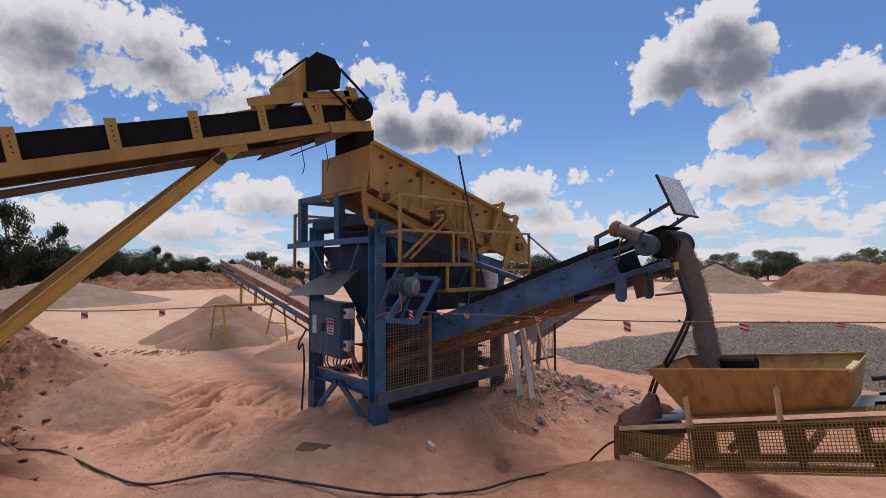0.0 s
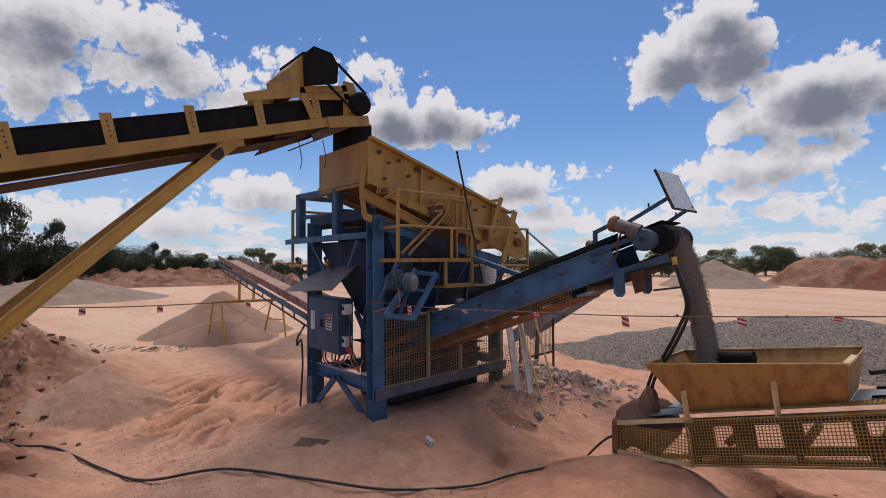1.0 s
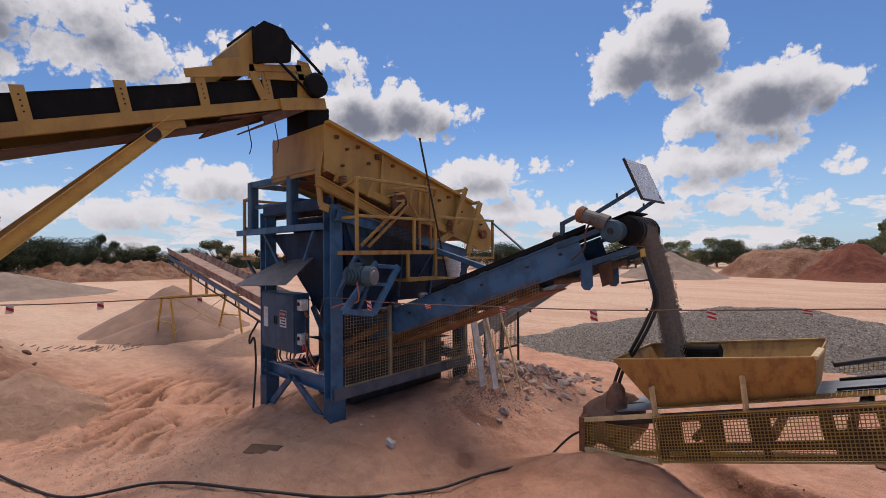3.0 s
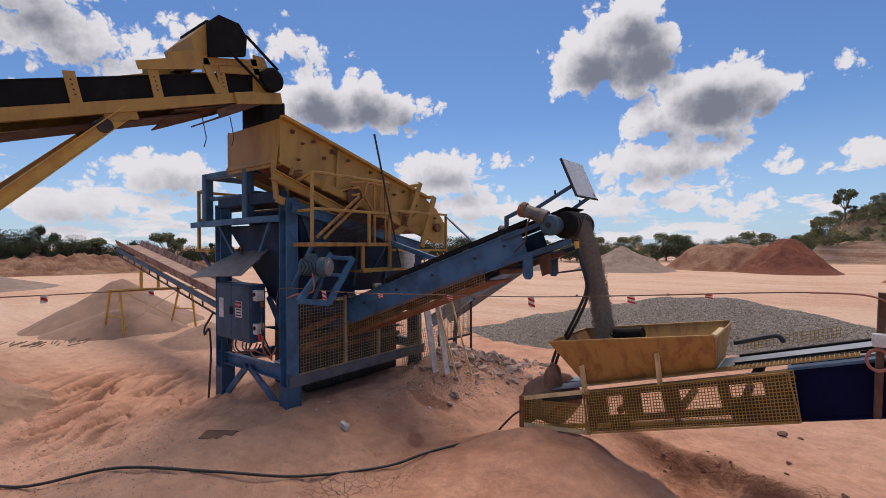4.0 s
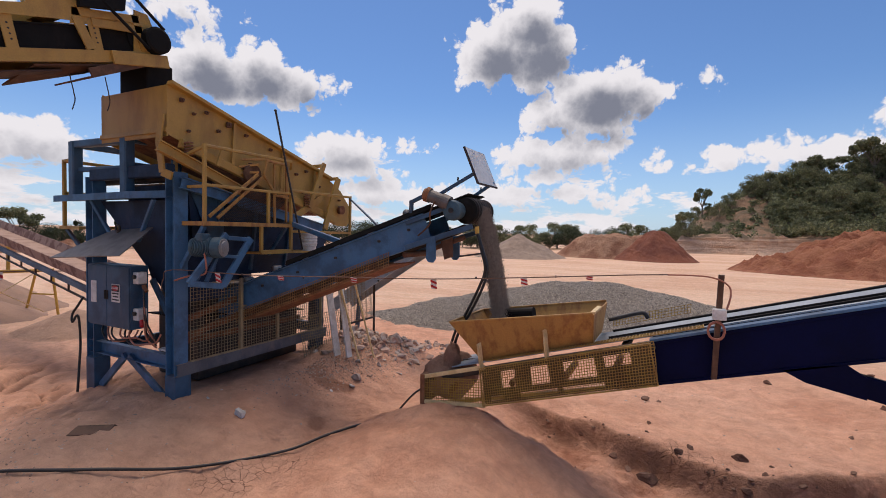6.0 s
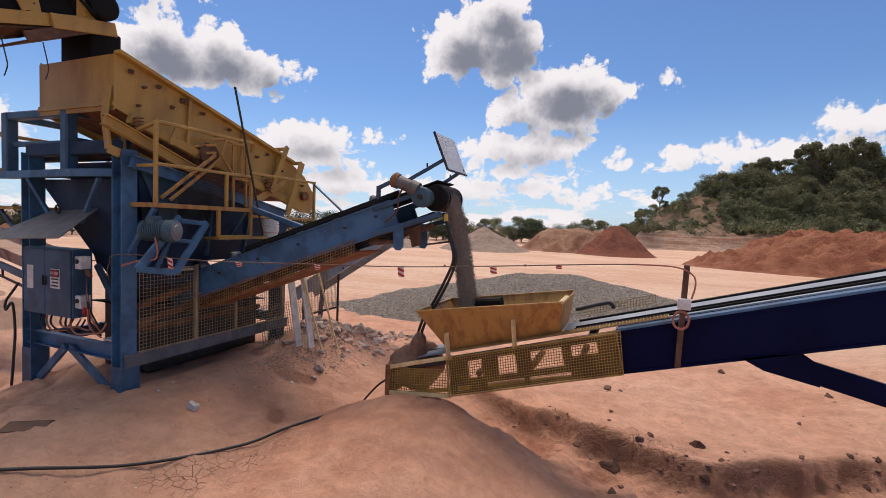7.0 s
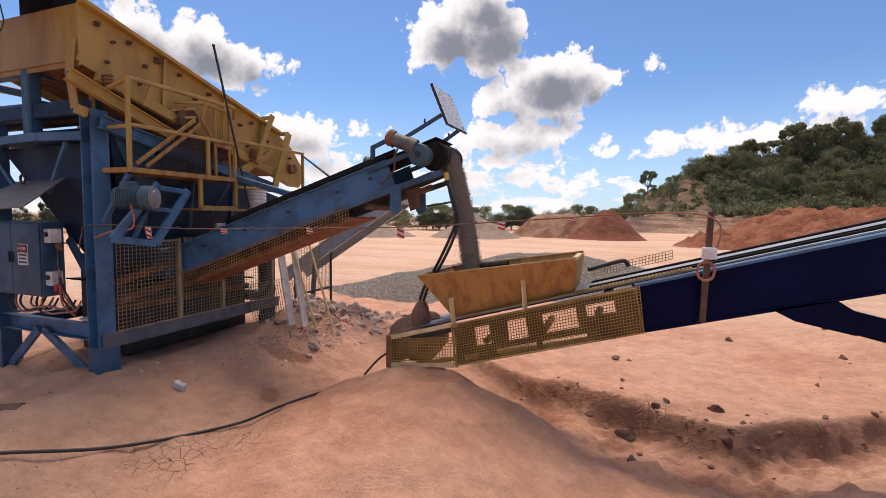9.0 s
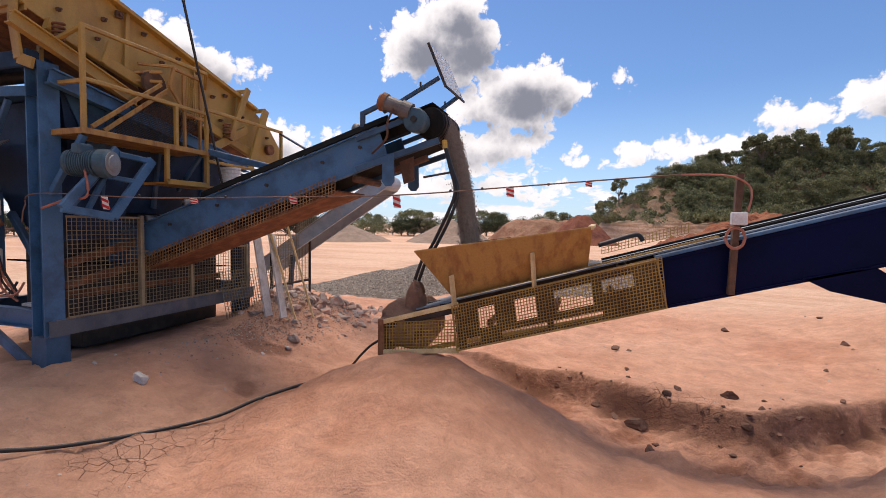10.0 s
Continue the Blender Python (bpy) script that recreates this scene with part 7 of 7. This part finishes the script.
# ---- side and rear conveyors ----
def build_side_conveyor():
    conv = thing("side_conveyor", (-8.0, 1.2, 0.0), "long inclined conveyor with a dust-caked belt on a yellow trestle", "conveyor")
    low, high = Vector((-3.4, 1.09, 1.13)), Vector((-13.5, 2.32, 2.27))
    side = (high - low).cross(Vector((0, 0, 1))).normalized() * 0.36
    for q in (side, -side):
        bm = bmesh.new(); bar(bm, low + q, high + q, 0.06, 0.12); part("stringer", bm, M["blue"], conv)
    bm = bmesh.new()
    up = Vector((0, 0, 0.12))
    sheet(bm, [low + side * 0.95 + up, high + side * 0.95 + up, high + side * 1.15 + up * 2.9, low + side * 1.15 + up * 2.9], 0.02)
    sheet(bm, [low - side * 0.95 + up, high - side * 0.95 + up, high - side * 1.15 + up * 2.9, low - side * 1.15 + up * 2.9], 0.02)
    sheet(bm, [low + side * 0.95 + up, high + side * 0.95 + up, high - side * 0.95 + up, low - side * 0.95 + up], 0.03)
    part("belt", bm, M["belt_brown"], conv)
    for i in range(12):
        p = low.lerp(high, i / 11)
        for q in (side, -side):
            one_bar("hanger", p + q + Vector((0, 0, -0.2)), p + q, 0.03, 0.03, M["dark_steel"], conv)
    for q in (side, -side):
        one_bar("lower_rail", low + q + Vector((0, 0, -0.2)), high + q + Vector((0, 0, -0.2)), 0.03, 0.04, M["dark_steel"], conv)
    trestle = thing("trestle", (-11.2, 2.3, ground_z(-11.2, 2.3)), "yellow steel trestle carrying the side conveyor", "trestle")
    for top, foot in (((-11.1, 1.3, 0.92), (-11.0, 1.4)), ((-11.5, 1.15, 0.92), (-12.3, 1.2)), ((-11.1, 3.5, 0.88), (-11.2, 3.7)), ((-11.6, 3.3, 0.88), (-12.4, 3.3))):
        one_bar("leg", top, (foot[0], foot[1], ground_z(*foot) - 0.05), 0.06, 0.06, M["yellow_bright"], trestle)
    for a, b in (((-11.04, 1.36, 0.1), (-11.9, 1.18, 0.1)), ((-11.15, 3.6, 0.12), (-12.0, 3.3, 0.12))):
        one_bar("rung", a, b, 0.045, 0.045, M["yellow_bright"], trestle)
    one_bar("head_beam", (-11.3, 1.02, 0.95), (-11.2, 3.58, 0.9), 0.1, 0.1, M["yellow_bright"], trestle)
    for a, b in (((-11.5, 1.2, -0.5), (-11.3, 3.2, 0.87)), ((-11.3, 1.5, 0.88), (-11.5, 3.45, -0.45))):
        one_bar("tie", a, b, 0.022, 0.022, M["wood"], trestle)
    for y, z in ((1.98, 1.72), (2.5, 1.68)):
        one_bar("post", (-11.3, y, 0.95), (-11.3, y, z), 0.08, 0.08, M["yellow_bright"], trestle)


build_side_conveyor()


def build_rear_conveyor():
    conv = thing("rear_conveyor", (0.5, 4.6, 0.0), "pale dusty blue rear conveyor with wire guard, rising behind the plant", "conveyor")
    low, high = Vector((-0.6, 4.3, 0.6)), Vector((1.85, 4.6, 2.25))
    for dy in (0.0, 0.6):
        bm = bmesh.new(); channel(bm, low + Vector((0, dy, 0)), high + Vector((0, dy, 0)), 0.06, 0.26); part("side_channel", bm, M["blue_dusty_lit"], conv)
    bm = bmesh.new(); sheet(bm, [low + Vector((0, 0.04, 0.14)), high + Vector((0, 0.04, 0.14)), high + Vector((0, 0.56, 0.14)), low + Vector((0, 0.56, 0.14))], 0.02); part("belt", bm, M["belt_brown"], conv)
    bm = bmesh.new(); rod(bm, high + Vector((0, 0.0, 0.02)), high + Vector((0, 0.6, 0.02)), 0.14, 18); part("head_pulley", bm, M["blue_dusty_lit"], conv)
    bm = bmesh.new(); wire_panel(bm, low + Vector((0.9, -0.05, 0.68)), (1.1, 0.1, 0.72), (0, 0, 0.2), 0.05, 0.008); part("wire_guard", bm, M["mesh_grey"], conv)
    for x, dz in ((0.0, 0.85),):
        one_bar("leg", (x, 4.5, dz), (x - 0.1, 4.5, ground_z(x, 4.5) - 0.1), 0.08, 0.08, M["blue"], conv)
    frame = thing("wire_fence_panel", (0.2, 4.4, ground_z(0.2, 4.4)), "steel framed wire mesh panel standing beside the plant", "fence panel")
    g = ground_z(0.2, 4.7)
    for a, b in (((0.2, 4.78, g), (0.2, 4.78, 1.3)), ((0.2, 3.6, g), (0.2, 3.6, 1.25)), ((0.2, 3.6, 0.35), (0.2, 4.78, 0.35))):
        one_bar("frame", a, b, 0.04, 0.04, M["dark_steel"], frame)
    bm = bmesh.new(); wire_panel(bm, (0.2, 3.6, 0.35), (0, 1.18, 0), (0, 0, 0.9), 0.05, 0.006); part("wire_mesh", bm, M["mesh_grey"], frame)


build_rear_conveyor()


def build_leaning_boards():
    for x, y, w, name, mat, label in ((0.75, 2.45, 0.16, "board", "white", "dirty white board leaning on the plant"), (0.95, 2.55, 0.14, "board", "white", "dirty white board leaning on the plant")):
        bm = bmesh.new(); g = ground_z(x, y)
        sheet(bm, [(x + 0.22, y, g), (x + 0.22, y + w, g), (x, y + w, 1.3), (x, y, 1.32)], 0.025)
        tagged(part(name, bm, M[mat], None), label, "board", "leaning boards")
    for x, y in ((1.1, 2.7), (1.25, 2.95)):
        bm = bmesh.new(); g = ground_z(x, y)
        bar(bm, (x + 0.2, y + 0.05, g - 0.05), (x - 0.15, y - 0.15, 1.5), 0.05, 0.03)
        tagged(part("timber_batten", bm, M["wood"], None), "raw timber batten leaning on the plant", "timber", "leaning boards")
    ladder = thing("loose_mesh_panel", (0.8, 2.5, ground_z(0.8, 2.5)), "bent wire mesh panel leaning over the spoil", "mesh panel")
    bm = bmesh.new(); wire_panel(bm, (0.42, 2.3, 0.02), (0.14, 1.1, 0.0), (-0.14, 0.0, 0.72), 0.05, 0.007); part("wire_mesh", bm, M["mesh_grey"], ladder)


build_leaning_boards()


# ---- stones, clods and litter ----
def stone_mesh(name, seed, mat, flat=0.7):
    rnd = random.Random(seed)
    bm = bmesh.new()
    bmesh.ops.create_icosphere(bm, subdivisions=2, radius=0.5)
    for _ in range(9):
        n = Vector((rnd.gauss(0, 1), rnd.gauss(0, 1), rnd.gauss(0, 1))).normalized()
        cut = rnd.uniform(0.15, 0.33)
        for v in bm.verts:
            d = v.co.dot(n)
            if d > cut:
                v.co -= n * (d - cut)
    for v in bm.verts:
        v.co += v.co.normalized() * (0.09 * noise.noise(v.co * 3 + Vector((seed, 0, 0))) + 0.05 * noise.noise(v.co * 9))
        v.co.z *= flat
    mesh = bpy.data.meshes.new(name)
    bm.to_mesh(mesh)
    bm.free()
    mesh.materials.append(mat)
    return mesh


def scatter(name, mat, label, category, group, spots, seed):
    rnd = random.Random(seed)
    meshes = [stone_mesh(name, seed + i, mat, 0.6 + 0.12 * i) for i in range(4)]
    for x, y, s in spots:
        ob = new(name, rnd.choice(meshes))
        ob.matrix_basis = Matrix.LocRotScale((x, y, ground_z(x, y) + s * 0.09), Euler((rnd.uniform(-0.3, 0.3), rnd.uniform(-0.3, 0.3), rnd.uniform(0, 6.28))), (s * rnd.uniform(0.8, 1.4), s, s * rnd.uniform(0.7, 1.05)))
        tagged(ob, label, category, group)


def build_stones():
    rnd = random.Random(8)
    spots = []
    while len(spots) < 250:
        u, v = rnd.gauss(0, 0.42), rnd.gauss(0, 0.42)
        x, y = 1.0 + u * 0.8 + 0.1 * v, 4.1 + v * 1.9
        if x < 0.45:
            continue
        spots.append((x, y, rnd.choice((0.05, 0.07, 0.09, 0.12, 0.16, 0.2, 0.27)) * rnd.uniform(0.8, 1.15)))
    scatter("rock", M["grey_rock"], "broken grey and reddish rock on the spoil heap", "rock", "rocks of the spoil heap", spots, 30)
    spots = [(1.29, 0.18, 0.21), (1.62, 2.1, 0.14), (1.5, 1.75, 0.07), (1.3, 2.7, 0.12), (1.9, 3.2, 0.09), (0.62, 0.2, 0.06)]
    scatter("rock", M["pale_rock"], "pale grey rock lying alone on the sand", "rock", "single rocks", spots, 40)
    spots = [(6.15, 2.32, 0.25), (7.18, 2.81, 0.24), (5.9, 2.35, 0.12), (6.5, 2.6, 0.13), (6.62, 2.75, 0.1), (7.5, 2.7, 0.09), (8.01, 6.45, 0.22), (6.0, 4.4, 0.16), (6.2, 4.5, 0.1), (6.1, 3.4, 0.11),
             (6.1, 3.0, 0.08), (8.6, 4.0, 0.1), (9.3, 5.2, 0.14), (8.9, 3.2, 0.09), (10.0, 4.4, 0.12), (9.6, 6.8, 0.16), (6.3, 1.9, 0.1), (6.2, 1.6, 0.12), (7.0, 1.9, 0.1), (5.3, 2.0, 0.1), (9.5, 3.4, 0.15)]
    for i in range(64):
        u = rnd.random()
        x = 4.6 + 5.0 * u
        spots.append((x, edge_y(x) + rnd.gauss(-0.12, 0.14), 0.03 + 0.11 * rnd.random() ** 2))
    scatter("soil_clod", M["clod"], "dark lump of dry red soil", "soil clod", "clods by the conveyor", spots, 50)
    lumps = []
    for i in range(70):
        lumps.append((rnd.gauss(-8.0, 1.2), rnd.gauss(-4.2, 0.7), rnd.uniform(0.06, 0.3)))
    for i in range(40):
        lumps.append((rnd.gauss(-3.4, 1.3), rnd.gauss(-4.3, 0.45), rnd.uniform(0.04, 0.16)))
    scatter("soil_clod", M["clod"], "lump of dark red soil on the earth bank", "soil clod", "clods on the bank", lumps, 70)
    bits = []
    for i in range(190):
        bits.append((rnd.gauss(-1.6, 1.5), rnd.gauss(-1.9, 0.8), rnd.uniform(0.018, 0.05)))
    for i in range(60):
        bits.append((rnd.uniform(0.3, 3.0), rnd.uniform(-2.5, 0.9), rnd.uniform(0.012, 0.035)))
    for i in range(90):
        bits.append((rnd.uniform(5, 10.5), rnd.uniform(2.2, 7.5), 0.014 + 0.05 * rnd.random() ** 3))
    scatter("pebble", M["pebble"], "small pebble on the sand", "pebble", "pebbles", bits, 60)



def build_spoil_gravel():
    """Small stones lying over the spoil beside the plant, too many to tell apart."""
    rnd = random.Random(92)
    verts, faces = [], []
    for i in range(5200):
        if i < 3600:
            x, y = 0.75 + abs(rnd.gauss(0, 0.42)), rnd.gauss(3.3, 0.95)
        else:
            x, y = rnd.gauss(-1.6, 1.6), rnd.gauss(-2.2, 0.7)
        s = rnd.uniform(0.005, 0.02) * (1 if i < 3600 else 0.75)
        q = Vector((x, y, ground_z(x, y)))
        n = len(verts)
        for e in ((1, 0, 0), (-1, 0.2, 0), (0, 1, 0.1), (0.1, -1, 0), (0, 0, 0.9), (0, 0, -0.5)):
            verts.append(tuple(q + Vector([(e[j] + rnd.uniform(-0.35, 0.35)) * s for j in range(3)])))
        for f in ((0, 2, 4), (2, 1, 4), (1, 3, 4), (3, 0, 4), (2, 0, 5), (1, 2, 5), (3, 1, 5), (0, 3, 5)):
            faces.append(tuple(n + k for k in f))
    mesh = bpy.data.meshes.new("spoil_gravel")
    mesh.from_pydata(verts, [], faces)
    mesh.materials.append(M["spoil_island"])
    tagged(new("spoil_gravel", mesh), "small brown and grey stones strewn over the spoil", "gravel", kind="stuff")


M["spoil_island"] = island_material("mixed_brown_gravel", (0.22, 0.12, 0.08), (0.52, 0.40, 0.32))
build_spoil_gravel()
M["pale_rock"] = surface("pale_grey_rock", (0.62, 0.61, 0.60), (0.42, 0.40, 0.38), 0.85, 0, 9, 50, 0.5, 0.8, DUST, 0.15, (0.42, 0.6), 0.02)
build_stones()


def build_scrap():
    """A bent plate and dry grass in the foreground."""
    bm = bmesh.new()
    g = ground_z(0.45, -1.2)
    sheet(bm, [(0.22, -1.3, g - 0.02), (0.62, -1.08, g + 0.01), (0.58, -0.98, g + 0.06), (0.2, -1.18, g + 0.04)], 0.012)
    sheet(bm, [(0.2, -1.18, g + 0.045), (0.58, -0.98, g + 0.065), (0.56, -0.88, g - 0.02), (0.2, -1.06, g - 0.03)], 0.012)
    tagged(part("scrap_plate", bm, M["dark_rust"], None), "bent rusty steel plate half buried in the sand", "scrap metal")
    rnd = random.Random(15)
    for cx, cy in ((-6.2, -4.25), (-5.6, -4.5), (-6.9, -4.4), (-3.1, -4.35)):

        bm = bmesh.new()
        for i in range(70):
            x, y = cx + rnd.gauss(0, 0.12), cy + rnd.gauss(0, 0.12)
            z, a, h = ground_z(x, y) - 0.02, rnd.uniform(0, 6.28), rnd.uniform(0.08, 0.26)
            lean, w = rnd.uniform(0.02, 0.14), 0.006
            c, s = math.cos(a), math.sin(a)
            v = [bm.verts.new(p) for p in ((x - w * s, y + w * c, z), (x + w * s, y - w * c, z), (x + lean * 0.4 * c + w * s, y + lean * 0.4 * s - w * c, z + h * 0.6), (x + lean * c, y + lean * s, z + h))]
            bm.faces.new(v)
        tagged(part("grass_tuft", bm, M["dry_grass"], None), "tuft of dry olive grass on the earth bank", "grass", "grass on the bank", kind="stuff")


M["dry_grass"] = leaf_material("dry_grass", (0.16, 0.14, 0.06), (0.28, 0.23, 0.11))
build_scrap()



def build_sticks():
    rnd = random.Random(3)
    pile = thing("stick_litter", (-11.5, -0.7, ground_z(-11.5, -0.7)), "dry sticks and litter strewn on the floor", "sticks", kind="stuff")
    bm = bmesh.new()
    for i in range(45):
        x, y = -11.5 + rnd.gauss(0, 0.6), -0.5 + rnd.gauss(0, 0.8)
        a, l = rnd.uniform(0, 3.14), rnd.uniform(0.04, 0.16)
        g = ground_z(x, y) + 0.02
        rod(bm, (x - l * math.cos(a), y - l * math.sin(a), g), (x + l * math.cos(a), y + l * math.sin(a), g + 0.05), 0.015, 5)
    part("sticks", bm, M["bark"], pile)


build_sticks()
